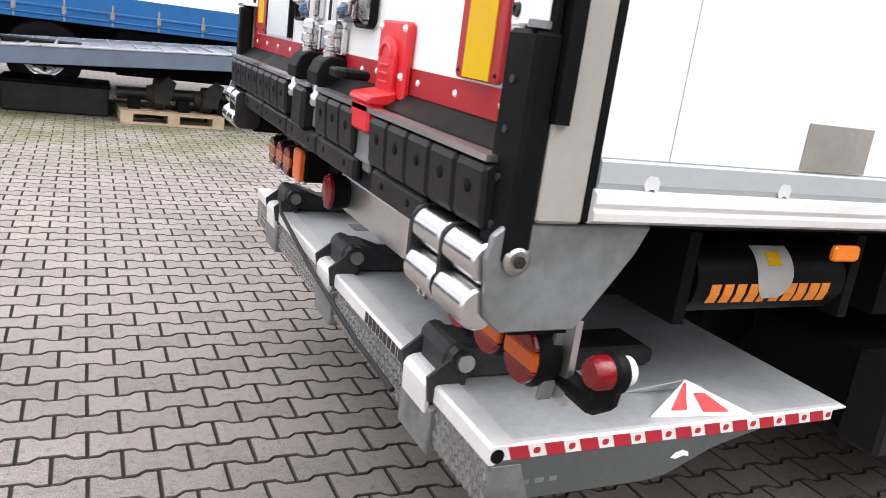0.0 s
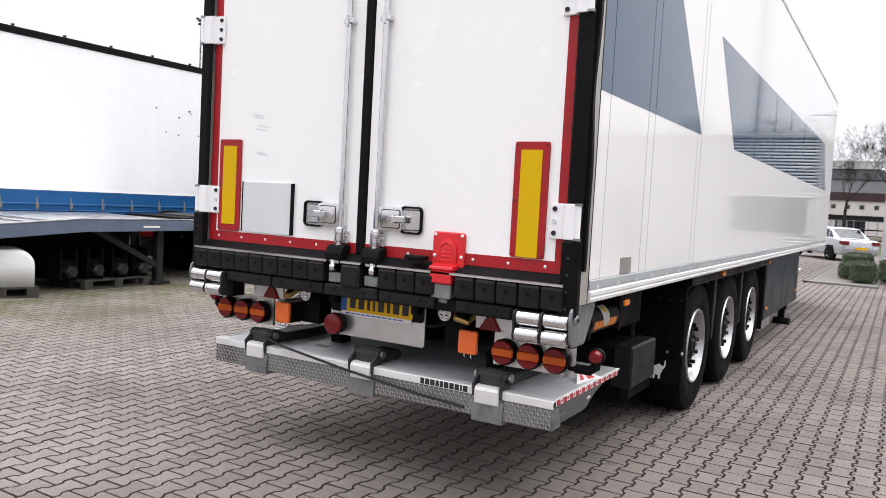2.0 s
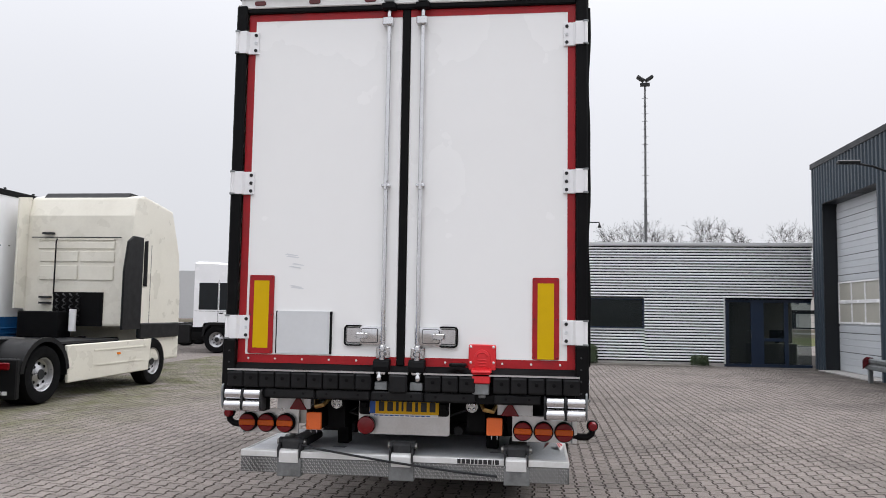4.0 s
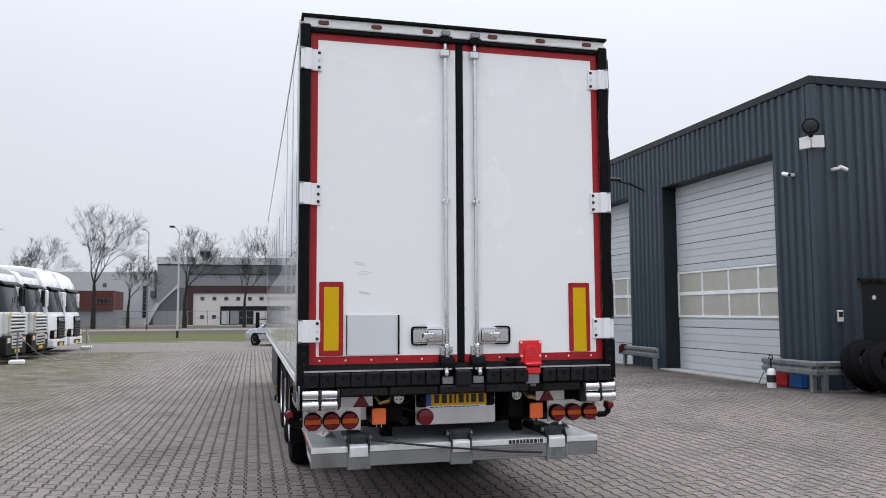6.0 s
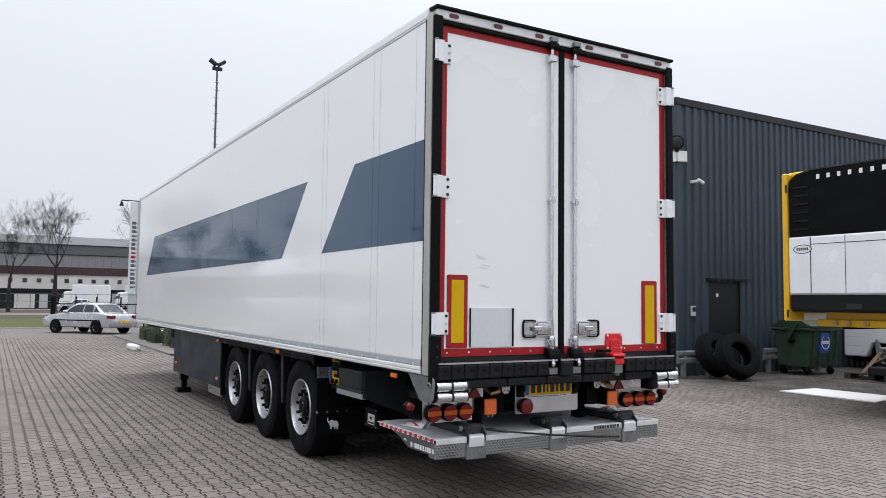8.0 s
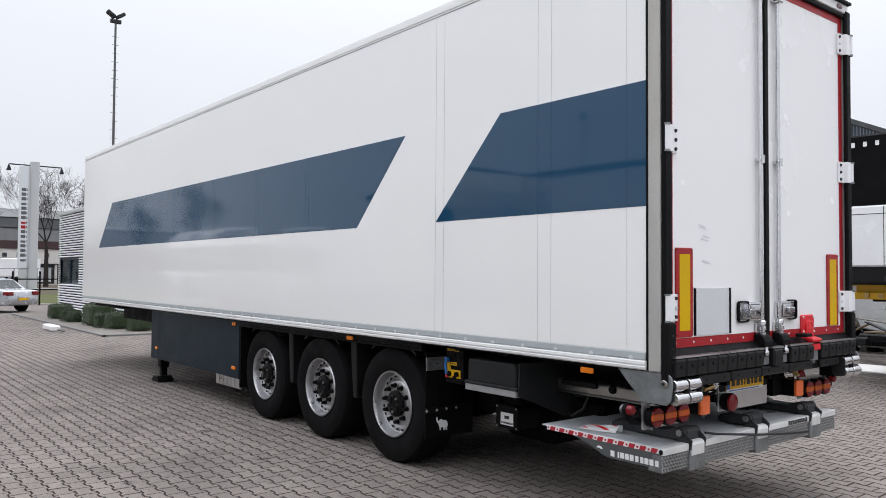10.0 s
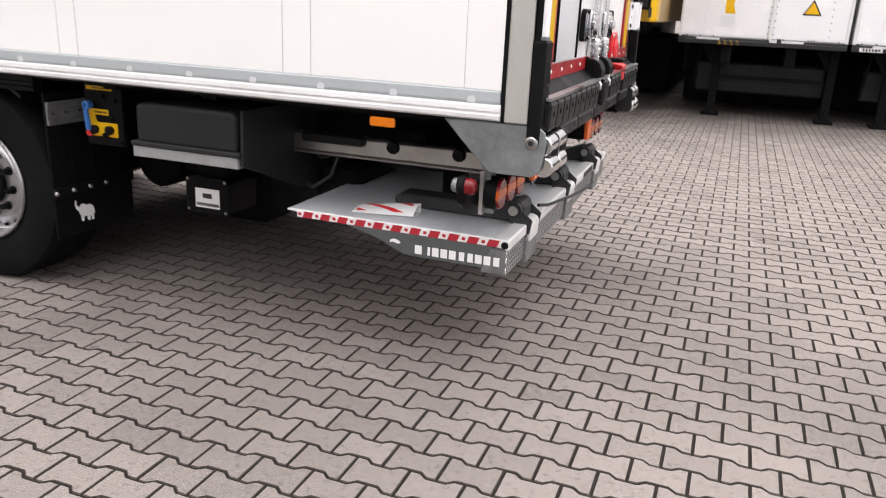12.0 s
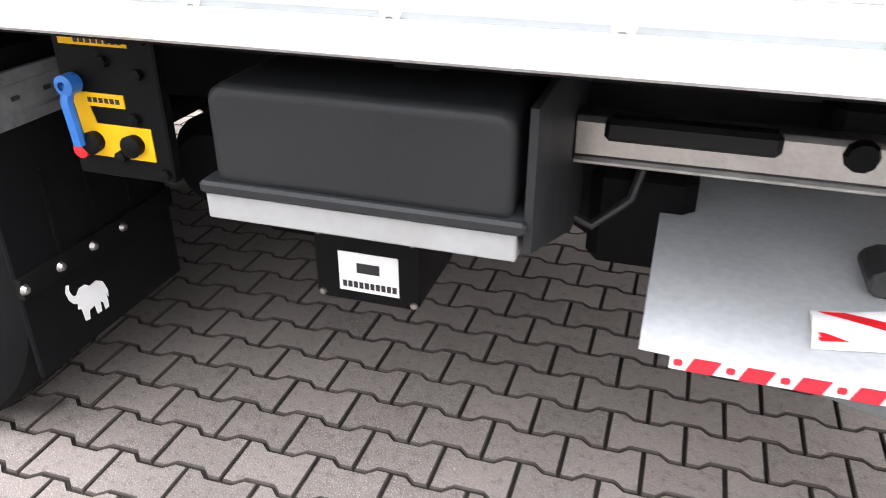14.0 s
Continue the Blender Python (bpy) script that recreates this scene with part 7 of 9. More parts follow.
part("battery_box", B(T(9.0, 9.45, 8.6, 9.5, 1.02, 1.55)), CHASSIS, tr, bevel=0.02)
for z in (3.15, 1.7, 1.82):
    part("grab_step", B(T(9.4, 9.5, 9.1, 9.33, z, z + 0.04)), DARKM, tr)
part("side_fairing", P([(9.13 - 6.77, 1.2), (9.13 - 6.77, 2.4), (9.25 - 6.77, 3.0), (9.45 - 6.77, 3.12), (9.85 - 6.77, 3.12), (9.85 - 6.77, 1.2)], "y", 0.0, 0.05), PLAST, tr, "black side fairing", bevel=0.01)
part("side_fairing", P([(9.2 - 6.77, 1.6), (9.2 - 6.77, 3.9), (9.6 - 6.77, 3.95), (9.6 - 6.77, 1.6)], "y", 2.42, 2.46), CREAM, tr)
part("quarter_window", P([(x - 6.77, z) for x, z in ((9.98, 2.1), (9.98, 3.05), (10.1, 3.08), (10.12, 2.1))], "y", 0.04, 0.062), BLACKP, tr)
part("door_line", B(T(10.28, 10.29, 7.355, 7.365, 1.3, 3.0)), INK, tr)
part("lower_cab", B(T(9.85, 11.6, 7.3, 7.4, 1.0, 1.32)), PLAST, tr, bevel=0.02)
part("side_skirt", P([(7.42 - 6.77, 0.30), (7.36 - 6.77, 0.97), (10.35 - 6.77, 0.99), (10.25 - 6.77, 0.33)], "y", 0.0, 0.06), CREAM, tr, "cream side skirt", bevel=0.015)
part("skirt_press", B(T(8.3, 10.0, 7.29, 7.30, 0.55, 0.57), T(8.2, 10.1, 7.29, 7.30, 0.83, 0.85)), CREAM, tr)
part("skirt_lamp", B(T(9.0, 9.1, 7.285, 7.3, 0.72, 0.76)), AMBER, tr)
part("catwalk", B(T(7.4, 9.4, 7.5, 9.6, 0.98, 1.02)), DARKM, tr)
part("fifth_wheel", P([(x - 6.77, y - 7.3) for x, y in ((5.95, 8.1), (5.95, 8.5), (6.5, 8.55), (5.95, 8.6), (5.95, 9.0), (6.6, 9.2), (7.2, 9.1), (7.4, 8.55), (7.2, 8.0), (6.6, 7.9))], "z", 1.0, 1.1), DARKM, tr, bevel=0.01)
for y0, y1 in ((0.0, 0.62), (1.88, 2.5)):
    pts = [(0.62 * math.cos(radians(a)), 0.5 + 0.6 * math.sin(radians(a))) for a in range(-5, 186, 12)]
    bm = bmesh.new()
    add_prism(bm, pts + [(p[0] * 0.95, 0.5 + (p[1] - 0.5) * 0.95) for p in reversed(pts)], "y", y0, y1)
    part("fender", bm, PLAST, tr, "black plastic rear fender", smooth=True)
    lip_ = [(0.66 * math.cos(radians(a)), 0.5 + 0.63 * math.sin(radians(a))) for a in range(5, 176, 10)]
    ye_ = (-0.012, 0.02) if y0 == 0 else (2.48, 2.512)
    part("fender_lip", P(lip_ + [(p[0] * 0.86, 0.5 + (p[1] - 0.5) * 0.88) for p in reversed(lip_)], "y", *ye_), PLAST, tr)
    part("mud_flap", B((-0.72, -0.62, y0, y1, 0.15, 0.8)), PLAST, tr, bevel=0.02)
    lamp_ = part("tail_lamp", B((-0.755, -0.72, y0 + 0.12, y0 + 0.55, 0.62, 0.74)), REDL, tr, bevel=0.015)
    part("flap_marks", bars(bmesh.new(), 1, (y0 + 0.15, 0.22, -0.723), [0.09, 0.09, 0.07], 0.06, 0.02, 0.002, "x"), INKW, tr)
    s = -1 if y0 == 0 else 1
    ye = 0.02 if y0 == 0 else 2.48
    plain_wheel(tr, 0.0, ye, 0.5, 0.5, 0.58, s)
    plain_wheel(tr, 3.75, ye, 0.5, 0.5, 0.32, s)

# row of white trucks facing the yard
def cab_skin(prof, z0, z1, half, out, wrap=0.20, drop=0.10):
    """The bowed front and roof of a cab between two heights along its profile (y, z), pushed out a little; no sides."""
    pts = []
    for (ya, za), (yb, zb) in zip(prof, prof[1:]):
        for k in range(4):
            pts.append((ya + (yb - ya) * k / 4, za + (zb - za) * k / 4))
    pts.append(prof[-1])
    pts = [p for p in pts if z0 <= p[1] <= z1]
    bm = bmesh.new()
    rows = []
    for y, z in pts:
        row = []
        for k in range(13):
            x = half * (k - 6) / 6
            u = abs(x) / 1.22
            front = max(0.0, 1.0 - y / 1.6)
            row.append(bm.verts.new((x, y + wrap * u ** 4 * front - out, z - drop * u ** 6 * (1 - front) + out * 0.3)))
        rows.append(row)
    for r, q in zip(rows, rows[1:]):
        for k in range(12):
            bm.faces.new((r[k], r[k + 1], q[k + 1], q[k]))
    return bm, rows


def cab_truck(x, front, kind):
    """A cab-over tractor. kind 0: silver nose and black lower parts; kind 1: white with a tall roof and a dark centre grille."""
    t = thing("white_truck", "white high-roof cab-over truck parked nose out" if kind else "silver-white cab-over truck with a slatted silver grille", "truck", "row of parked trucks", (x, front, 0))
    h_ = 3.62 if kind else 3.38
    prof = [(0.02, 0.62), (-0.03, 1.05), (0.0, 1.58), (0.05, 1.74), (0.28, 2.68), (0.25, 2.78), (0.30, 2.98), (0.52, 3.22 if not kind else 3.34), (0.95, h_ - 0.06), (1.5, h_ + 0.02), (2.3, h_ + 0.05)]
    bm, rows = cab_skin(prof, 0.0, 9.0, 1.22, 0.0)
    for k in (0, -1):
        edge = [r[k] for r in rows]
        back = [bm.verts.new((edge[0].co.x, y, z)) for y, z in ((2.3, 0.95), (1.95, 0.95), (1.85, 1.12), (1.0, 1.12), (0.85, 0.9), (0.85, 0.62))]
        bm.faces.new(edge + back)
    c = part("cab", bm, TRUCKW, t, "white painted cab", smooth=True)
    bm, _ = cab_skin(prof, 1.72, 2.69, 1.16, 0.012)
    part("windscreen", bm, TRUCKG, c, "dark windscreen", smooth=True)
    part("sun_visor", P([(0.13, 2.64), (0.14, 2.70), (0.30, 2.80), (0.36, 2.72)], "x", -1.06, 1.06), PLAST, c, bevel=0.015)
    part("back_wall", B((-1.2, 1.2, 2.26, 2.3, 0.95, h_ - 0.1)), TRUCKW, c)
    part("floor_pan", B((-1.18, 1.18, 0.25, 2.25, 0.98, 1.1)), CHASSIS, c)
    if kind:
        part("roof_mark", P([(0.62, 3.32), (0.75, 3.43), (0.85, 3.41), (0.7, 3.3)], "x", -1.228, -1.222), LENSW, c)
    else:
        bm, _ = cab_skin(prof, 2.99, 3.30, 1.0, 0.014)
        part("roof_lamp_panel", bm, GREYW, c, "grey glossy roof lamp panel", smooth=True)
    for s in (1, -1):
        w_ = part("side_window", P([(0.36, 1.70), (0.56, 2.60), (1.30, 2.60), (1.30, 1.60), (0.8, 1.60)], "x", s * 1.215, s * 1.226), TRUCKG, c)
        if not kind:
            part("rear_side_window", P([(1.36, 1.60), (1.36, 2.60), (2.1, 2.60), (2.1, 1.60)], "x", s * 1.215, s * 1.224), TRUCKG, c)
        part("mirror", P(rounded(*sorted((s * 1.25, s * 1.42)), 1.95, 2.62, 0.05), "y", 0.18, 0.32), PLAST if not kind else TRUCKW, t, bevel=0.03)
        part("mirror_arm", S([(s * 1.2, 0.35, 2.66), (s * 1.32, 0.26, 2.64), (s * 1.33, 0.25, 2.5)], 0.018, 6), PLAST, t)
        part("head_lamp_bezel", P(rounded(*sorted((s * 0.66, s * 1.10)), 0.66, 1.0 if kind else 0.92, 0.06), "y", -0.02, 0.15), PLAST, t, bevel=0.02)
        part("head_lamp", P(rounded(*sorted((s * 0.70, s * 1.0)), 0.70, 0.95 if kind else 0.88, 0.05), "y", -0.04, 0.0), LENSW, t, bevel=0.015)
        part("corner_lamp", P(rounded(*sorted((s * 1.0, s * 1.07)), 0.70, 0.88, 0.02), "y", -0.035, 0.02), AMBER, t)
        part("door_gap", B((s * 1.22, s * 1.2235, 1.335, 1.35, 1.15, 2.7), (s * 1.22, s * 1.2235, 0.32, 0.335, 1.15, 1.75)), INK, c)
        part("shut_line", B((s * 1.22, s * 1.2235, 0.3, 2.25, 1.54, 1.552)), INK, c)
        part("door_handle", B((s * 1.22, s * 1.24, 1.14, 1.3, 1.45, 1.50)), PLAST, c, bevel=0.006)
        part("step", P(rounded(0.22, 0.98, 0.3, 1.12, 0.05), "x", *sorted((s * 1.0, s * 1.212))), TRUCKW if kind else PLAST, t, bevel=0.02)
        for z in (0.5, 0.78):
            part("tread", B((s * 1.05, s * 1.218, 0.34, 0.86, z, z + 0.05)), GALV, t)
        part("wheel_arch", P([(0.8, 0.6), (0.86, 0.95), (1.02, 1.14), (1.7, 1.14), (1.9, 0.95), (1.96, 0.6), (1.88, 0.6), (1.8, 0.9), (1.64, 1.04), (1.08, 1.04), (0.94, 0.9), (0.88, 0.6)], "x", *sorted((s * 0.95, s * 1.225))), PLAST, t, bevel=0.01)
        part("lower_skirt", P(rounded(2.4, 4.2, 0.35, 1.05, 0.06), "x", *sorted((s * 1.05, s * 1.22))), TRUCKW if kind else PLAST, t, bevel=0.02)
        plain_wheel(t, s * 1.2, 1.38, 0.5, 0.5, 0.3, s, axis="x")
        plain_wheel(t, s * 1.2, 5.0, 0.5, 0.5, 0.56, s, axis="x")
    if kind:
        grille = part("grille", P(rounded(-0.58, 0.58, 0.66, 1.56, 0.10), "y", -0.06, 0.05), BLACKP, t, "dark slatted grille", bevel=0.01)
        part("chrome_bar", P(rounded(-0.5, 0.5, 1.36, 1.50, 0.04), "y", -0.075, -0.055), CHROME, grille, bevel=0.008)
        for k in range(5):
            part("slat", P([(-0.075, 0.0), (-0.055, 0.05), (-0.055, -0.01)], "x", -0.52, 0.52), DARKM, grille).location = (0, 0, 0.74 + 0.12 * k)
        part("bumper", P(rounded(-1.16, 1.16, 0.30, 0.64, 0.08), "y", -0.05, 0.5), TRUCKW, t, bevel=0.05, seg=2)
        part("air_slot", P(rounded(-0.6, 0.6, 0.36, 0.52, 0.05), "y", -0.055, -0.04), PLAST, t)
    else:
        grille = part("grille", P(rounded(-0.86, 0.86, 0.98, 1.70, 0.10), "y", -0.055, 0.05), TRUCKS, t, "silver slatted grille", bevel=0.01)
        for k in range(5):
            part("slot", B((-0.78, 0.78, -0.0575, -0.05, 1.05 + 0.12 * k, 1.085 + 0.12 * k)), BLACKP, grille)
            part("slat", P([(-0.085, 0.0), (-0.055, 0.03), (-0.055, -0.02)], "x", -0.8, 0.8), TRUCKS, grille).location = (0, 0, 1.12 + 0.12 * k)
        part("corner_panel", P([(0.0, 1.0), (0.0, 1.72), (0.14, 1.72), (0.14, 1.0)], "x", 0.9, 1.14), TRUCKS, t, bevel=0.03)
        part("corner_panel", P([(0.0, 1.0), (0.0, 1.72), (0.14, 1.72), (0.14, 1.0)], "x", -1.14, -0.9), TRUCKS, t, bevel=0.03)
        part("yellow_badge", P(rounded(-0.98, -0.80, 1.6, 1.72, 0.04), "y", -0.066, -0.05), YPLATE, t)
        part("bumper", P(rounded(-1.17, 1.17, 0.30, 0.96, 0.10), "y", -0.03, 0.5), PLAST, t, "black lower bumper", bevel=0.05, seg=2)
        low = part("lower_grille", P(rounded(-0.58, 0.58, 0.52, 0.93, 0.06), "y", -0.055, -0.02), TRUCKS, t, bevel=0.01)
        for k in range(3):
            part("slot", B((-0.52, 0.52, -0.058, -0.05, 0.58 + 0.11 * k, 0.63 + 0.11 * k)), BLACKP, low)
    part("plate_blank", B((-0.26, 0.26, -0.065, -0.05, 0.37, 0.48)), YPLATE, t)
    for s in (-0.45, 0.3):
        part("wiper", S([(s, 0.05, 1.88), (s + 0.35, 0.07, 2.0), (s + 0.6, 0.13, 2.25)], 0.012, 6), BLACKP, c)
    part("load_frame", B((-0.4, -0.3, 2.3, 6.0, 0.75, 1.0), (0.3, 0.4, 2.3, 6.0, 0.75, 1.0)), CHASSIS, t)


for x, k in ((23.2, 0), (26.2, 0), (29.4, 1), (32.4, 1)):
    cab_truck(x, 9.5, k)
post_ = thing("barrier_post", "thin post on a white concrete foot holding a chain", "post", "chain posts", (22.3, 9.2, 0))
part("foot", B((-0.2, 0.2, -0.22, 0.22, 0, 0.16)), BOARDW, post_, bevel=0.04)
part("pole", C((0, 0, 0.2), (0, 0, 1.1), 0.03, 8), GALV, post_)
post2 = copy_thing(post_, pose(33.5, 9.25, 0))
ch = thing("slack_chain", "slack chain and cable lying between the posts", "chain", at=(22.3, 9.2, 0))
part("links", S([(0, 0, 1.0), (0.8, -0.4, 0.35), (1.6, -0.8, 0.03), (4, -1.6, 0.02), (7, -1.0, 0.02), (10, -0.4, 0.03), (11.2, 0.05, 0.9)], 0.015, 6), GALV, ch)

# silver saloons
def saloon(at, turn, name_label, group=""):
    c = thing("silver_car", name_label, "car", group, at)
    lower = [(-2.05, 0.35), (-2.1, 0.6), (-2.0, 0.9), (-1.2, 0.98), (0.75, 0.95), (1.7, 0.82), (2.05, 0.68), (2.12, 0.45), (2.05, 0.28), (-2.0, 0.28)]
    part("body", P(lower, "y", -0.84, 0.84), SILVER, c, "silver painted body", bevel=0.07, smooth=True, seg=3)
    bm = bmesh.new()
    lo = [(-1.52, 0.93), (-0.95, 1.36), (-0.2, 1.42), (0.25, 1.36), (0.95, 0.93)]
    va = [bm.verts.new((x, -0.8 + (z - 0.93) * 0.35, z)) for x, z in lo]
    vb = [bm.verts.new((x, 0.8 - (z - 0.93) * 0.35, z)) for x, z in lo]
    bm.faces.new(va); bm.faces.new(list(reversed(vb)))
    for i in range(5):
        bm.faces.new((va[i], vb[i], vb[(i + 1) % 5], va[(i + 1) % 5]))
    part("cabin", bm, SILVER, c, "silver roof and pillars", bevel=0.05, smooth=True, seg=2)
    for s in (1, -1):
        for poly in ([(-0.35, 0.98), (-0.35, 1.33), (0.18, 1.29), (0.72, 0.98)], [(-0.98, 0.98), (-0.95, 1.26), (-0.86, 1.31), (-0.42, 1.33), (-0.42, 0.98)], [(-1.36, 1.0), (-1.06, 1.25), (-1.03, 0.99)]):
            bm = bmesh.new()
            vs = [bm.verts.new((x, s * (0.812 - (z - 0.93) * 0.35), z)) for x, z in poly]
            vt = [bm.verts.new((x, s * (0.79 - (z - 0.93) * 0.35), z)) for x, z in poly]
            bm.faces.new(vs); bm.faces.new(list(reversed(vt)))
            for i in range(len(poly)):
                bm.faces.new((vs[i], vt[i], vt[(i + 1) % len(poly)], vs[(i + 1) % len(poly)]))
            part("window", bm, CARGL, c)
        part("trim_strip", B((-1.5, 1.3, s * 0.84, s * 0.852, 0.58, 0.63)), BLACKP, c)
        part("mirror", B((0.5, 0.68, s * 0.8, s * 0.98, 0.93, 1.06)), SILVER, c, bevel=0.03)
        part("tail_lamp", B((-2.11, -1.86, s * 0.52, s * 0.845, 0.70, 0.86)), REDL, c, bevel=0.02)
        part("head_lamp", B((1.85, 2.05, s * 0.45, s * 0.78, 0.58, 0.74)), LENSW, c, bevel=0.03)
        for x in (-1.25, 1.25):
            plain_wheel(c, x, s * 0.872, 0.3, 0.3, 0.2, s)
            part("arch", C((x, s * 0.78, 0.31), (x, s * 0.846, 0.31), 0.345, 24), BLACKP, c)
    part("rear_window", P([(-1.47, 0.99), (-1.01, 1.335), (-0.98, 1.325), (-1.41, 0.97)], "y", -0.58, 0.58), CARGL, c)
    part("plate_blank", B((-2.125, -2.1, -0.26, 0.26, 0.5, 0.6)), YPLATE, c)
    c.matrix_basis = pose(*at, 0, 0, turn)
    return c


saloon((34.4, 0.10, 0), 37, "silver saloon car parked at the yard's far edge")
saloon((88.0, -4.0, 0), 90, "small silver car on the far road")

# reefer trailer with a cooling unit, nose to the yard
rf = thing("reefer_trailer", "yellow-framed reefer trailer with black and white cooling unit", "trailer", at=(1.82, -7.72, 0))
part("body", B((-1.33, 1.33, -12.5, -0.05, 1.44, 3.93)), BRN, rf, "yellow-brown body")
part("front_frame", B((-1.35, -1.255, -0.06, 0.37, 1.44, 3.93), (1.255, 1.35, -0.06, 0.37, 1.44, 3.93), (-1.35, 1.35, -0.06, 0.2, 3.87, 3.96)), YPAINT, rf, "yellow front frame", bevel=0.02)
part("front_sheet", B((-1.25, 1.25, -0.05, 0.0, 1.44, 3.86)), YPAINT, rf)
unit = part("cooling_unit", P([(-1.25, 2.82), (1.25, 2.82), (1.25, 3.80), (1.12, 3.90), (0.85, 3.96), (-0.85, 3.96), (-1.12, 3.90), (-1.25, 3.80)], "y", 0.0, 0.34), CHASSIS, rf, "black upper grille of the cooling unit", bevel=0.03)
part("fan_field", P(rounded(-0.85, 0.75, 2.9, 3.68, 0.03), "y", 0.34, 0.345), CHASSIS, unit)
for k in range(6):
    for a, b in ((0.86, 1.14), (-1.14, -0.9)):
        part("grille_slat", B((a, b, 0.335, 0.36, 2.95 + 0.14 * k, 2.975 + 0.14 * k)), PLAST, unit)
bar_parts("name_bar", unit, INKW, -1, (0.72, 3.77, 0.345), [0.055] * 7, 0.075, 0.125, 0.003, "y")
part("service_door", P(rounded(-1.25, 1.25, 1.88, 2.84, 0.04), "y", 0.0, 0.36), TRUCKW, rf, "white lower doors of the cooling unit", bevel=0.03)
part("door_gap", B((0.83, 0.845, 0.36, 0.363, 1.9, 2.82), (0.24, 0.25, 0.36, 0.363, 1.9, 2.82), (-0.85, -0.835, 0.36, 0.363, 1.9, 2.82), (-0.83, 0.83, 0.36, 0.363, 2.70, 2.71)), INK, rf)
for x, z, w_, h_, m_ in ((0.98, 2.63, 0.17, 0.075, YPLATE), (-1.0, 2.63, 0.17, 0.075, YPLATE), (-1.02, 2.0, 0.075, 0.035, INKB)):
    ring_ = [(x + w_ * math.cos(2 * math.pi * k / 24), z + h_ * math.sin(2 * math.pi * k / 24)) for k in range(24)]
    bd_ = part("oval_badge", P(ring_, "y", 0.36, 0.362), INK if m_ is YPLATE else INKB, rf, "oval badge with bars")
    if m_ is YPLATE:
        part("badge_field", P([(x + (p - x) * 0.9, z + (q - z) * 0.86) for p, q in ring_], "y", 0.362, 0.3635), INKW, bd_)
        for k in range(6):
            part("badge_bar", B((x - 0.10 + 0.036 * k, x - 0.10 + 0.036 * k + 0.024, 0.3635, 0.365, z - 0.02, z + 0.025)), INK, bd_)
part("unit_base", B((-1.25, 1.25, 0.0, 0.345, 1.60, 1.90)), PLAST, rf, bevel=0.04)
part("vent_slot", B((-1.0, -0.7, 0.345, 0.351, 1.66, 1.84), (0.0, 0.25, 0.345, 0.351, 1.66, 1.74)), INK, rf)
part("front_beam", B((-0.95, 0.95, -0.1, 0.05, 1.365, 1.49)), YPAINT, rf, "yellow front beam", bevel=0.02)
for x in (-0.75, -0.45, 0.1, 0.4, 0.62):
    part("socket", C((x, 0.05, 1.428), (x, 0.09, 1.428), 0.045, 12), BRASS if x > 0 else DARKM, rf)
part("sticker", B((0.80, 1.2, 0.012, 0.03, 1.46, 1.58), (-1.28, -1.2, 0.37, 0.373, 2.2, 2.3), (-1.32, -1.2, 0.37, 0.373, 1.85, 1.98), (-1.28, -1.2, 0.37, 0.373, 2.05, 2.15)), INKW, rf)
for x, z in ((1.24, 3.6), (1.24, 1.5), (-1.28, 1.5)):
    part("lamp_slot", B((x, x + 0.04, 0.37, 0.376, z, z + 0.13)), INK, rf)
for s in (-1, 1):
    part("chassis_rail", P([(-12.4, 1.05), (-4.6, 1.05), (-3.9, 1.33), (-0.1, 1.33), (-0.1, 1.44), (-12.4, 1.44)], "x", *sorted((s * 0.45, s * 0.6))), CHASSIS, rf)
for x in (-0.85, 0.85):
    part("landing_leg", B((x - 0.07, x + 0.07, -5.0, -4.86, 0.05, 1.3), (x - 0.16, x + 0.16, -5.06, -4.8, 0.0, 0.05)), CHASSIS, rf)
for a, b, y in ((-1.3, -1.25, -7.0), (1.25, 1.3, -2.9)):
    part("skirt", B((a, b, -9.0, y, 0.32, 1.4)), CHASSIS, rf)
# solid black filler in place of the deep shade under the reefer
part("pallet_box", B((-1.24, 0.75, -8.6, -4.4, 0.10, 1.12)), CHASSIS, rf, "black filler box added under the floor for the deep shade", bevel=0.02)
for y in (-9.6, -10.9):
    for s in (1, -1):
        plain_wheel(rf, s * 1.22, y, 0.5, 0.5, 0.36, s, axis="x")

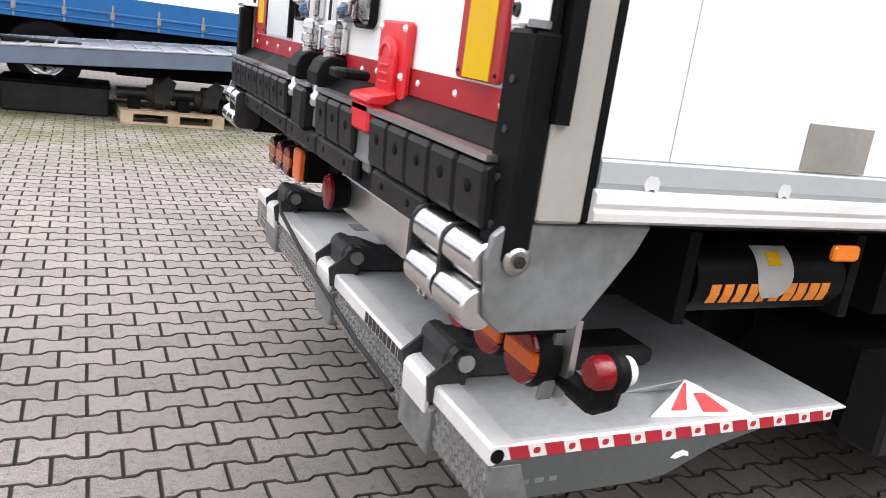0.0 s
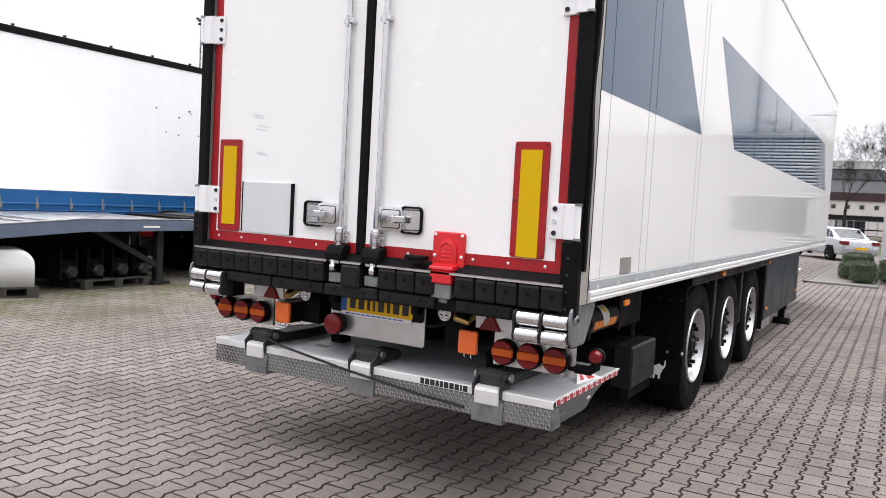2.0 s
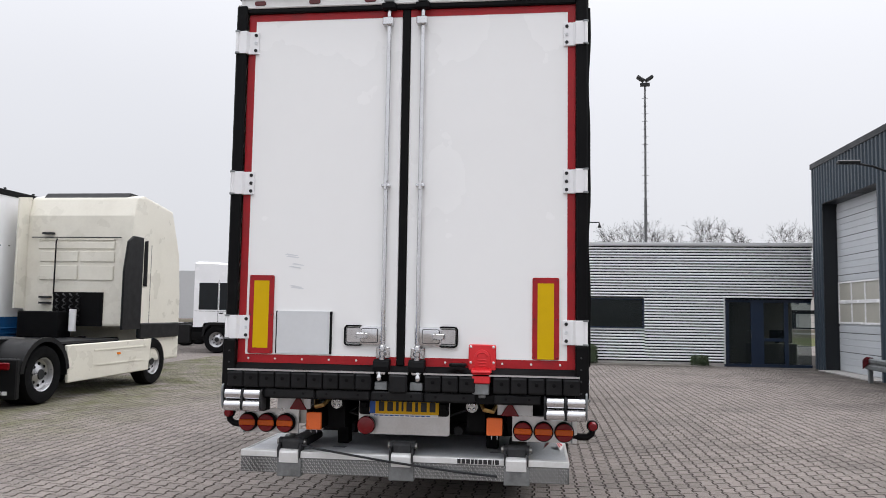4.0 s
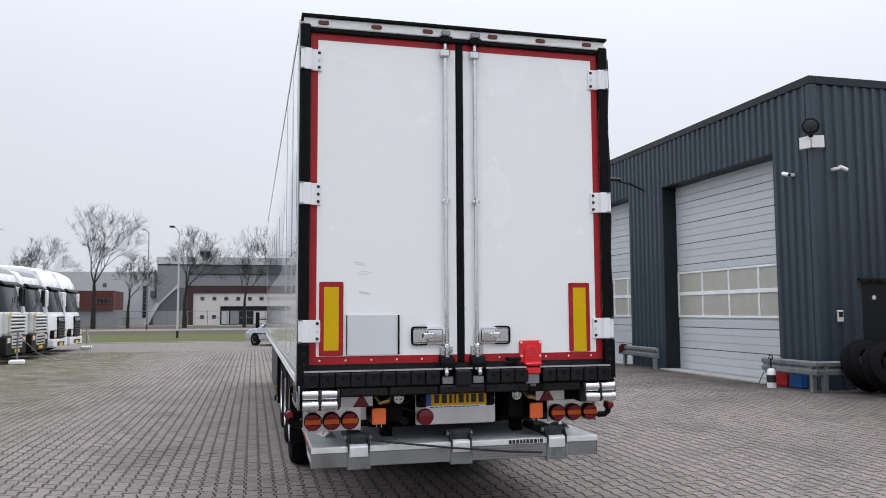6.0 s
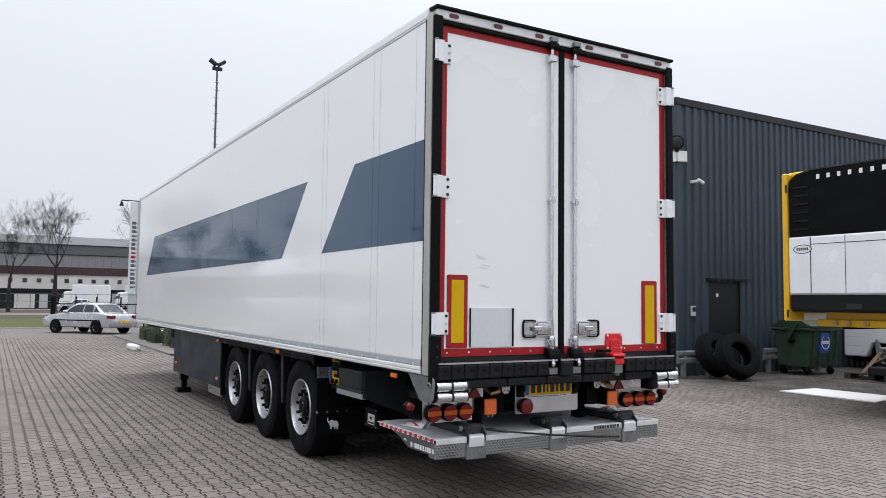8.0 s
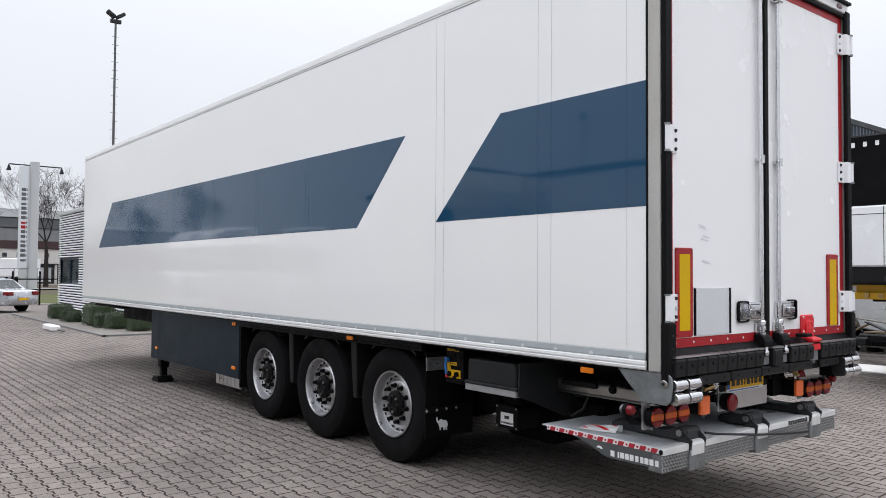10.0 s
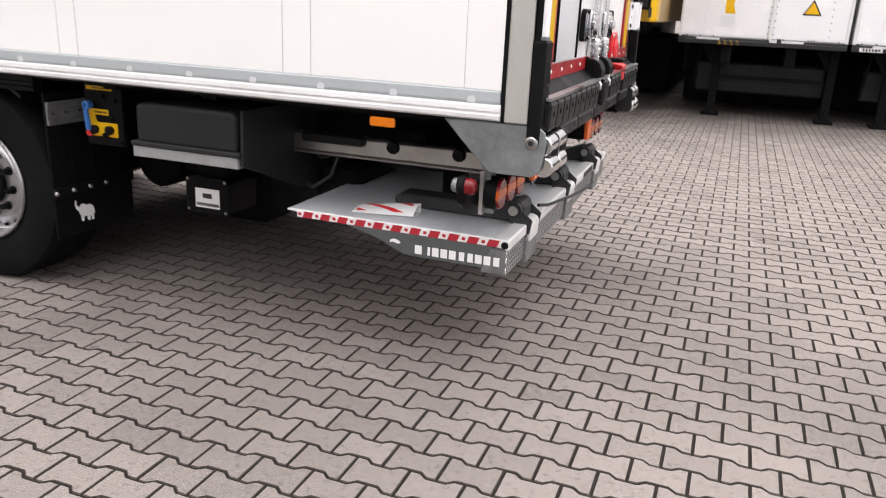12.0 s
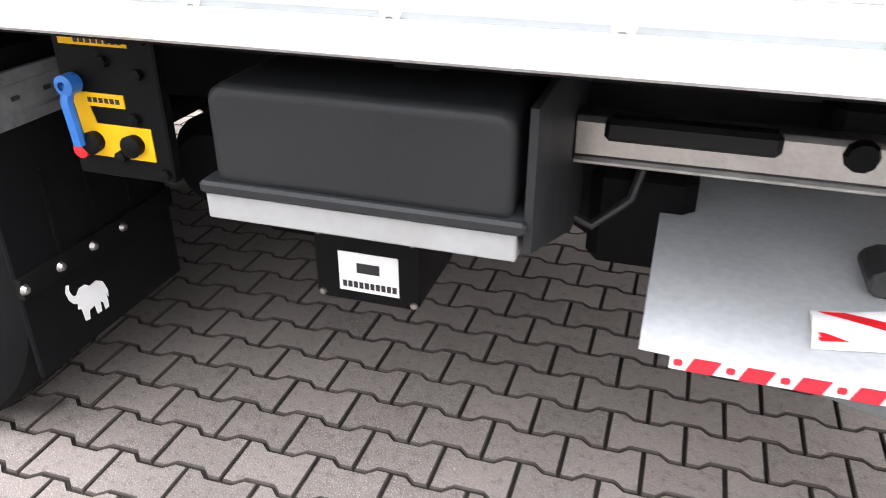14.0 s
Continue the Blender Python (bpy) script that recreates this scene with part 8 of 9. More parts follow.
# white box bodies beside it
def box_trailer(x, front, warn):
    """A swap body on its corner legs; the front wall is riveted sheet over a bare lower rail."""
    t = thing("white_box_trailer", "white riveted box trailer on legs, front wall to the yard", "trailer", "white box trailers", (x, front, 0))
    body = part("body", B((-1.225, 1.225, -12.0, 0.0, 1.23, 3.9)), TRUCKW, t, "white riveted front wall", bevel=0.03)
    part("front_rib", B((-0.155, -0.105, 0.0, 0.022, 1.24, 3.85), (-1.225, -1.18, 0.0, 0.02, 1.24, 3.88), (1.18, 1.225, 0.0, 0.02, 1.24, 3.88)), ALUW, body, bevel=0.006)
    part("seam", B((0.86, 0.864, 0.0, 0.004, 1.24, 3.85), (-1.2, 1.2, 0.0, 0.004, 1.285, 1.290)), GREYPL, body)
    part("lower_rail", P([(-0.04, 1.14), (0.03, 1.14), (0.03, 1.20), (0.012, 1.205), (0.012, 1.238), (-0.04, 1.238)], "x", -1.225, 1.225), DARKM, body, "bare lower rail", bevel=0.003)
    part("rail_shoe", B((-0.62, -0.13, 0.012, 0.034, 1.205, 1.24), (0.60, 0.95, 0.012, 0.03, 1.205, 1.235)), GREYPL, body, bevel=0.003)
    bm = bmesh.new()
    for k in range(26):
        for x_ in (-0.95, -0.17, -0.09, 1.20):
            add_cyl(bm, (x_, 0.0, 1.33 + 0.1 * k), (x_, 0.008 if abs(x_) > 0.2 else 0.012, 1.33 + 0.1 * k), 0.009, 6)
    for x_ in (1.1, 0.9, 0.7, -0.24, -0.28, -0.32, -0.68, -0.72, -0.76, -1.1):
        add_cyl(bm, (x_, 0.0, 1.262), (x_, 0.008, 1.262), 0.011, 6)
    tagged(part("rivets", bm, INK, body), kind="stuff")
    for x_ in (1.15, -0.27):
        part("socket", C((x_, 0.0, 1.225), (x_, 0.036, 1.225), 0.036, 12), INK, body)
    part("yellow_label", P([(0.42, 1.61), (0.57, 1.61), (0.58, 1.68), (0.575, 1.86), (0.44, 1.86), (0.46, 1.74)], "y", 0.0, 0.003), YPLATE, body)
    for k in range(5):
        part("pale_line", B((0.42 - 0.03 * (k % 2), 0.63, 0.001, 0.003, 1.42 + 0.034 * k, 1.432 + 0.034 * k)), GREYPL, body)
    for k, (u, h_) in enumerate(((0.0, 0.05), (0.085, 0.062), (0.18, 0.055), (0.27, 0.06))):
        part("chalk_mark", S([(0.62 - u, 0.031, 1.145 + h_), (0.585 - u, 0.0315, 1.14 + 0.6 * h_), (0.615 - u, 0.0315, 1.145), (0.575 - u, 0.031, 1.15)], 0.0045, 5), YPLATE, body)
    if warn:
        part("warning_triangle", P([(-0.80, 1.63), (-0.53, 1.63), (-0.665, 1.86)], "y", 0.0, 0.004), INK, body)
        part("warning_field", P([(-0.768, 1.648), (-0.562, 1.648), (-0.665, 1.823)], "y", 0.004, 0.006), YPLATE, body)
    else:
        part("plate", B((0.81, 1.12, 0.03, 0.034, 1.15, 1.205)), BOARDW, body, "pale plate with dark bars")
        for k in range(6):
            part("plate_bar", B((0.84 + 0.042 * k, 0.868 + 0.042 * k, 0.034, 0.036, 1.16, 1.195)), INK, body)
    part("chassis_rail", B((-0.55, -0.4, -11.8, -0.1, 0.85, 1.22), (0.4, 0.55, -11.8, -0.1, 0.85, 1.22)), CHASSIS, t)
    part("floor_plate", B((-1.18, 1.18, -11.9, -0.06, 1.14, 1.225)), CHASSIS, t)
    part("equipment_box", B((-1.06, 0.90, -1.3, -0.62, 0.36, 0.84)), BOXGREY, t, "grey equipment box between the legs", bevel=0.03)
    part("box_joint", B((-0.10, -0.09, -0.62, -0.612, 0.38, 0.82), (-1.0, 0.85, -0.62, -0.614, 0.50, 0.506)), INK, t)
    part("leg_bar", B((-1.02, 0.62, -0.34, -0.28, 0.60, 0.665)), CHASSIS, t, bevel=0.006)
    # made-up black box that stops light from behind, so the gap stays dark
    part("rear_box", B((-1.18, 1.18, -6.4, -2.2, 0.06, 1.1)), CHASSIS, t, "black filler box under the floor, added to stop light", bevel=0.02)
    for x_ in (-1.12, 0.60):
        leg = part("support_leg", B((x_ - 0.065, x_ + 0.065, -0.42, -0.29, 0.05, 1.15)), CHASSIS, t, bevel=0.01)
        part("foot", B((x_ - 0.14, x_ + 0.14, -0.48, -0.22, 0, 0.05)), CHASSIS, leg, bevel=0.01)
        part("brace", P([(x_ + 0.06, 1.14), (x_ + 0.30, 1.14), (x_ + 0.06, 0.78)], "y", -0.36, -0.33), CHASSIS, leg)
    part("stay", S([(0.86, -0.35, 1.14), (0.89, -0.37, 0.95), (0.93, -0.4, 0.42)], 0.02, 6), CHASSIS, t)
    for y in (-8.6, -9.9, -11.2):
        for s in (1, -1):
            plain_wheel(t, s * 1.02, y, 0.5, 0.5, 0.36, s, axis="x")


box_trailer(-0.95, -9.2, True)
box_trailer(-3.46, -9.2, False)
box_trailer(-5.97, -9.2, False)

# waste bin, junk and tyres by the hall
bn = thing("waste_container", "dark green wheeled waste container with a blue label", "waste container", at=(6.98, -13.55, 0.004))
part("tub", P([(-0.42, 0.20), (0.42, 0.20), (0.50, 1.12), (-0.52, 1.12)], "y", -0.60, 0.60), GREENB, bn, "green plastic tub", bevel=0.04, seg=2)
part("rim", B((-0.56, 0.54, -0.66, 0.66, 1.08, 1.15)), GREENB, bn, bevel=0.015)
part("lid", P([(-0.57, 1.15), (0.55, 1.15), (0.55, 1.20), (0.25, 1.34), (-0.25, 1.35), (-0.57, 1.21)], "y", -0.64, 0.64), GREENB, bn, bevel=0.03, seg=2)
for y in (-0.45, -0.2, 0.22, 0.45):
    part("tub_rib", P([(-0.435, 0.26), (-0.525, 1.08), (-0.54, 1.08), (-0.452, 0.26)], "y", y - 0.015, y + 0.015), GREENB, bn)
label_ = part("label_panel", P([(-0.462, 0.55), (-0.510, 1.03), (-0.516, 1.03), (-0.468, 0.55)], "y", -0.26, 0.26), INKB, bn, "blue label with pale bars")
part("label_bars", P([(-0.487, 0.76), (-0.497, 0.84), (-0.502, 0.84), (-0.492, 0.76)], "y", -0.20, 0.14), INKW, label_)
part("label_ring", L([(0.17, -0.01), (0.15, -0.01), (0.15, 0.0), (0.17, 0.0)], (-0.496, -0.02, 0.80), "x", 28), INKW, label_)
for s_ in (1, -1):
    part("trunnion", C((-0.05, s_ * 0.60, 0.82), (-0.05, s_ * 0.74, 0.82), 0.05, 12), BLACKP, bn)
    part("lid_arm", P([(-0.25, 1.25), (-0.17, 1.28), (0.12, 0.92), (0.10, 0.84), (0.03, 0.82), (0.0, 0.88)], "y", s_ * 0.66, s_ * 0.70), GREENB, bn)
for x in (-0.33, 0.33):
    for y in (-0.45, 0.45):
        part("castor", C((x, y - 0.03, 0.09), (x, y + 0.03, 0.09), 0.09, 14), BLACK, bn)
        part("fork", B((x - 0.04, x + 0.04, y - 0.05, y + 0.05, 0.1, 0.20)), DARKM, bn)
structure("apron", B((-9.0, 7.81, -21.0, -13.0, -0.05, 0.004)), APRON, "stained apron under the parked trailers, their shade in its colour", "paving")
pallet((5.3, -13.75, 0.004), 10, WOODD)
pallet((4.2, -13.5, 0.004), -8, WOODD)
jk = thing("scrap_heap", "heap of black crates and broken boards on pallets", "scrap", at=(4.70, -13.65, 0.148))
random.seed(9)
for k in range(7):
    x, y, z = random.uniform(-0.9, 0.7), random.uniform(-0.3, 0.3), 0.0
    w, d, h_ = random.uniform(0.2, 0.35), random.uniform(0.15, 0.3), random.uniform(0.12, 0.4)
    part("crate", B((x - w, x + w, y - d, y + d, z, z + h_)), random.choice((BLACKP, DARKM, PLAST)), jk, bevel=0.02)
part("plank", P([(0.95, -0.1), (1.08, -0.1), (0.45, 0.72), (0.35, 0.7)], "y", 0.3, 0.34), WOOD, jk, "pale leaning plank")
part("sheet_metal", P([(0.25, 0.4), (0.6, 0.68), (0.62, 1.1), (0.55, 1.1)], "y", 0.2, 0.22), GALV, jk)
part("cardboard", B((-0.6, 0.2, -0.1, 0.3, 0.4, 0.44)), WOOD, jk)
for k, (x, z, a_, w, m_) in enumerate(((-0.2, 0.55, 24, 0.42, DARKM), (0.35, 0.5, -32, 0.3, WOOD), (-0.75, 0.42, -12, 0.35, GREYPL), (0.0, 0.78, 8, 0.45, WOODG))):
    ca, sa = math.cos(radians(a_)), math.sin(radians(a_))
    part("broken_board", P([(x - w * ca, z - w * sa), (x + w * ca, z + w * sa), (x + w * ca - 0.03 * sa, z + w * sa + 0.03 * ca), (x - w * ca - 0.03 * sa, z - w * sa + 0.03 * ca)], "y", 0.05 + 0.04 * k, 0.33 + 0.03 * k), m_, jk)
jk.scale = (0.80, 0.80, 0.72)
wv = thing("white_skirted_truck", "low white skirted vehicle parked behind the reefer", "truck", at=(5.6, -17.5, 0))
part("skirt_panel", P([(-2.1, 0.34), (-2.1, 1.22), (2.12, 1.22), (2.12, 0.34), (1.5, 0.34), (1.33, 0.72), (0.72, 0.72), (0.55, 0.34), (0.0, 0.28)], "y", -1.2, 1.2), TRUCKW, wv, "white lower panels", bevel=0.03)
for a, b in ((-2.0, 0.5), (1.55, 2.08)):
    for z in (0.62, 0.86):
        part("panel_groove", B((a, b, 1.2, 1.204, z, z + 0.014)), GREYPL, wv)
part("panel_gap", B((-0.4, -0.385, 1.2, 1.205, 0.34, 1.2)), INK, wv)
part("underside", B((-2.0, 2.0, -1.0, 1.0, 0.2, 0.34)), CHASSIS, wv)
for x in (1.03, -1.4):
    plain_wheel(wv, x, 1.1, 0.4, 0.4, 0.3, 1)
part("side_lamp", B((-0.2, -0.1, 1.2, 1.22, 0.85, 0.95)), INK, wv)
bd = thing("white_sheet_board", "flat white board lying on the paving", "board", at=(3.75, -9.9, 0.006))
part("sheet", P([(0.92, 0.62), (0.9, -0.5), (-0.75, -0.65), (-0.95, 0.55)], "z", 0.0, 0.02), BOARDW, bd)


def loose_tyre(at, tilt, turn):
    t = thing("old_truck_wheel", "worn truck tyre leaning by the hall corner", "tyre", "scrap tyres", at)
    part("carcass", L([(0.27, -0.13), (0.3, -0.16), (0.42, -0.17), (0.5, -0.14), (0.52, -0.08), (0.52, 0.08), (0.5, 0.14), (0.42, 0.17), (0.3, 0.16), (0.27, 0.13), (0.30, 0.1), (0.44, 0.12), (0.46, 0.0), (0.44, -0.12), (0.30, -0.1), (0.27, -0.13)], (0, 0, 0), "x", 32), TYRE, t, smooth=True)
    bm = bmesh.new()
    for x in (-0.09, -0.03, 0.03, 0.09):
        add_lathe(bm, [(0.519, x - 0.022), (0.526, x - 0.016), (0.526, x + 0.016), (0.519, x + 0.022)], (0, 0, 0), "x", 32)
    part("tread_rib", bm, TYRE, t)
    t.matrix_basis = pose(*at, 0, tilt, turn)


loose_tyre((7.17, -10.42, 0.545), -24, 182)
loose_tyre((6.55, -10.40, 0.545), -24, 172)
pm = thing("pressure_sprayer", "white pump sprayer with a black handle and hose", "sprayer", at=(8.60, -9.26, 0))
part("bottle", L([(0.0, 0.0), (0.09, 0.0), (0.095, 0.04), (0.095, 0.34), (0.07, 0.4), (0.04, 0.42), (0.0, 0.42)], (0, 0, 0), "z", 18), TANKW, pm, smooth=True)
part("pump_rod", C((0, 0, 0.42), (0, 0, 0.62), 0.015, 8), BLACKP, pm)
part("pump_handle", S([(-0.06, 0, 0.62), (-0.05, 0, 0.7), (0.05, 0, 0.7), (0.06, 0, 0.62), (-0.06, 0, 0.62)], 0.012, 6), BLACKP, pm)
part("label_band", L([(0.097, 0.12), (0.097, 0.28)], (0, 0, 0), "z", 18), INK, pm)
part("spray_hose", S([(0.09, 0, 0.1), (0.25, 0.05, 0.02), (0.45, 0.0, 0.03), (0.4, -0.1, 0.3), (0.2, -0.08, 0.35)], 0.01, 6), HOSE, pm)
for at, m_, lab in (((8.85, -9.78, 0), REDB, "red plastic canister behind the crash rail"), ((8.4, -9.78, 0), CANBLUE, "blue plastic canister behind the crash rail")):
    cn = thing("canister", lab, "canister", "canisters", at)
    part("can_body", B((-0.18, 0.18, -0.12, 0.12, 0, 0.36)), m_, cn, bevel=0.03)
    part("can_cap", C((0.1, 0, 0.36), (0.1, 0, 0.4), 0.03, 10), BLACKP, cn)

# ---- sign tower, masts and lamp posts ----
py = thing("sign_tower", "tall pale round sign column with a lettered slab and lamp arms", "sign tower", at=(43.0, -3.42, 0))
part("column", C((0, 0, 0), (0, 0, 7.55), 0.24, 20), GREYL, py, "pale grey column", smooth=True)
slab_ = part("sign_slab", B((-0.12, 0.12, 0.30, 0.71, 1.84, 7.3)), GREYPL, py, "grey sign slab with letter bars", bevel=0.02)
part("slab_foot", B((-0.08, 0.08, 0.27, 0.66, 0.0, 1.84)), GREYL, py, bevel=0.02)
part("slab_edge", B((-0.13, 0.13, 0.22, 0.30, 1.84, 7.3)), GREYL, slab_)
for k in range(16):
    part("sign_bar", B((-0.128, -0.12, 0.40, 0.62, 2.2 + 0.25 * k, 2.2 + 0.25 * k + (0.17 if k % 4 else 0.12))), REDT if 6 < k < 9 else GREYD, slab_)
    part("sign_mark", B((-0.126, -0.12, 0.335, 0.375, 2.22 + 0.25 * k, 2.2 + 0.25 * k + 0.13)), GREYD, slab_)
part("arm", C((0, -1.33, 7.36), (0, 1.23, 7.36), 0.035, 8), DARKM, py)
for y in (-1.33, 1.23):
    part("lamp_head", P([(y - 0.12, 7.02), (y + 0.12, 7.02), (y + 0.06, 7.2), (y + 0.02, 7.36), (y - 0.06, 7.2)], "x", -0.1, 0.1), DARKM, py, bevel=0.02)
ff = thing("black_yard_fence", "low black rail fence along the grass verge", "fence", at=(39.5, 0, 0))
part("end_post", B((-0.09, 0.09, 1.26, 1.48, 0, 1.70)), BLACKP, ff, "thick black end post", bevel=0.02)
for y in (0.3, -0.7, -1.9, -3.1, -4.6):
    part("post", B((-0.035, 0.035, y - 0.035, y + 0.035, 0, 1.69)), BLACKP, ff)
for z in (0.78, 1.30):
    part("rail", B((-0.025, 0.025, -6.2, 1.26, z - 0.03, z + 0.03)), BLACKP, ff)


def street_lamp(at, h_, label, arm=0.6, m_=GREYL):
    t = thing("street_lamp", label, "street lamp", "street lamps", at)
    part("pole", C((0, 0, 0), (0, 0, h_), 0.075, 10, 0.045), m_, t, smooth=True)
    part("base_collar", C((0, 0, 0), (0, 0, 0.5), 0.085, 10), DARKM, t)
    part("arm", S([(0, 0, h_ - 0.1), (0, 0.15, h_ + 0.15), (0, arm * 0.6, h_ + 0.3)], 0.03, 8), m_, t)
    part("head", B((-0.12, 0.12, arm * 0.5, arm * 0.5 + 0.36, h_ + 0.24, h_ + 0.38)), DARKM, t, bevel=0.05)


street_lamp((48.6, 6.55, 0), 7.2, "white street lamp post at the yard's edge")
street_lamp((78.0, 12.2, 0), 10.0, "slim grey street lamp by the far road", m_=GALV)
ms = thing("light_mast", "tall slim climbing mast with twin floodlights", "light mast", at=(44.1, -7.72, 0))
part("pole", C((0, 0, 0), (0, 0, 9), 0.10, 12, 0.09), MASTG, ms, smooth=True)
part("upper_pole", C((0, 0, 9), (0, 0, 16.5), 0.075, 12, 0.06), MASTG, ms, smooth=True)
bm = bmesh.new()
for k in range(22):
    add_cyl(bm, (0, -0.19, 5 + 0.5 * k), (0, 0.19, 5 + 0.5 * k), 0.012, 5)
tagged(part("rungs", bm, MASTG, ms), kind="stuff")
for s in (1, -1):
    b_ = part("flood_light", B((-0.2, 0.2, s * 0.05, s * 0.6, 16.5, 16.7)), DARKM, ms, bevel=0.04)
    b_.rotation_euler = (s * 0.5, 0, 0)
    b_.location = (0, 0.0, 0.1) if s > 0 else (0, 0, 0.1)
    b_.matrix_basis = Matrix.Translation((0, 0, 16.6)) @ Matrix.Rotation(s * 0.6, 4, "X") @ Matrix.Translation((0, 0, -16.6))
part("lamp_bracket", B((-0.1, 0.1, -0.3, 0.3, 16.3, 16.5)), DARKM, ms)

second_mast = copy_thing(ms, pose(36.7, 43.3, 0))
second_mast.scale = (0.84, 0.84, 0.84)

# ---- verge, road and far buildings ----
structure("verge", B((40.4, 58.0, -60, 60, -0.2, 0.02)), GRASS, "yellow-green winter grass verge", "grass")
structure("verge_edge", B((40.2, 40.4, -60, 60, -0.2, 0.05)), CONC, "low concrete kerb of the verge", "kerb")
structure("far_verge", B((58.0, 72.0, -90, 90, -0.2, 0.015)), EARTH, "brown winter verge", "grass")
structure("road", B((72.0, 80.0, -120, 120, -0.2, 0.018)), ASPH, "pale asphalt road beyond the verge", "road")
structure("roadside_grass", B((80.0, 98.0, -120, 120, -0.2, 0.016)), EARTH, "brown verge before the far buildings", "grass")
fb = thing("far_warehouse", "long grey warehouse with a white lower wall and brown band", "building", at=(110, 0, 0))
part("upper_wall", cladding(-90, 15.0, 5.5, 7.3, 0.0, "-x", 1.0, 0.06, True), GREYW, fb)
part("upper_core", B((0.02, 30, -90, 15.0, 0, 9.7)), GREYW, fb)
part("roof_band", B((-0.14, 0.0, -90, 15.1, 8.62, 9.72)), GREYL, fb, "pale eaves band")
part("dark_band", B((-0.10, 0.0, -90, 14.9, 7.3, 8.62)), GREYD, fb)
part("band_line", B((-0.2, -0.1, -90, 14.95, 8.56, 8.66), (-0.16, -0.1, -90, 14.95, 7.24, 7.32)), SHEDD, fb)
part("wall", B((-1.5, 0.0, -90, 9.9, 0, 4.5)), FARW, fb, "white lower wall")
part("brown_band", B((-1.7, 0.0, -90, 10.7, 4.5, 5.55)), BANDM, fb, "dark brown band")
part("brown_pillar", B((-1.7, 0.0, 9.9, 10.7, 0, 4.5)), BANDM, fb)
part("end_wall", B((-0.5, 0.0, 10.7, 14.9, 0, 8.4)), GREYW, fb)
for k in range(30):
    y = 8.67 - 1.64 * k
    w_ = part("window", B((-1.54, -1.5, y - 0.31, y + 0.31, 3.40, 4.02)), GREYL, fb)
    part("pane", B((-1.56, -1.54, y - 0.26, y + 0.26, 3.45, 3.97)), PANE, w_)
    if k < 2:
        w_ = part("window", B((-1.54, -1.5, y - 0.31, y + 0.31, 0.80, 1.42)), GREYL, fb)
        part("pane", B((-1.56, -1.54, y - 0.26, y + 0.26, 0.85, 1.37)), PANE, w_)
part("dock_recess", B((-1.6, -1.5, -70, 6.2, 0, 2.5)), SHEDD, fb, "dark loading docks")
part("canopy_edge", B((-1.9, -1.5, -70, 6.2, 2.5, 2.62)), DARKM, fb)
for k, (y, w__, m_) in enumerate(((5.5, 0.5, GREYL), (4.2, 0.6, GREYW), (1.4, 0.16, FARW), (0.2, 1.0, FARW), (-1.8, 0.5, GREYL))):
    part("dock_door", B((-1.64, -1.6, y - w__, y + w__, 0.1, 1.9)), m_, fb)
for k in range(10):
    y = -6.0 - 5.4 * k
    part("dock_door", B((-1.64, -1.6, y - 1.3, y + 1.3, 0.2, 2.1)), GREYL if k % 3 else FARW, fb)
    part("dock_post", B((-1.68, -1.6, y - 2.0, y - 1.7, 0, 2.5)), FARW, fb)
part("roof_unit", B((5, 8, 7.9, 9.6, 9.7, 11.1)), GREYW, fb)
part("roof_unit_slot", B((4.94, 5, 8.1, 8.6, 10.4, 10.9), (4.94, 5, 8.9, 9.4, 10.4, 10.9)), SHEDD, fb)
part("stair_side", P([(15.9, 0.0), (14.75, 2.4), (12.1, 5.25), (10.7, 5.25), (10.7, 0.0)], "x", -1.65, -0.5), GREYD, fb, "dark stair flank")
part("stair_plinth", B((-1.75, -0.5, 10.72, 15.2, 0.0, 2.0)), GREYW, fb, "grey stair foot")
part("stair_parapet", P([(16.5, 0.0), (16.3, 0.9), (14.7, 3.15), (14.35, 2.9), (15.9, 0.0)], "x", -2.0, -1.66), GREYL, fb, "pale stair parapet")
part("stair_rail", P([(14.6, 2.75), (14.5, 3.1), (12.0, 5.75), (11.8, 5.5)], "x", -1.9, -1.66), GREYL, fb)
f2 = thing("far_hall", "pale grey far hall with a tall slot window", "building", at=(112, 0, 0))
part("wall", B((0, 30, 15.2, 90, 0, 7.6)), GREYL, f2)
slot_ = part("slot", B((-0.04, 0, 16.55, 17.15, 1.0, 5.7)), GREYW, f2)
for k in range(9):
    part("pane", B((-0.06, -0.04, 16.62, 17.08, 1.06 + 0.51 * k, 1.50 + 0.51 * k)), PANE, slot_)
part("hatch", B((-0.05, 0, 22.0, 22.5, 5.4, 6.0)), GREYD, f2)
part("duct", B((-0.5, 0, 15.35, 15.6, 4.6, 7.9)), GREYW, f2)
part("duct_box", B((-0.9, 0, 15.3, 16.0, 4.0, 4.9)), GREYD, f2, bevel=0.05)
f3 = thing("far_brick_block", "small dark red brick block with four windows beside the pale hall", "building", at=(100, 0, 0))
part("upper", B((0, 8, 19.1, 34, 2.1, 4.6)), BRICKD, f3)
part("lower", B((0.3, 8, 18.6, 34, 0, 2.1)), GREYW, f3)
for k in range(4):
    w_ = part("window", B((-0.05, 0, 19.25 + 0.49 * k, 19.57 + 0.49 * k, 2.9, 3.65)), GREYD, f3)
    part("pane", B((-0.06, -0.05, 19.28 + 0.49 * k, 19.54 + 0.49 * k, 2.95, 3.6)), PANE, w_)
fence = thing("far_fence", "thin wire fence before the far warehouse", "fence", at=(101, 0, 0))
bm = bmesh.new()
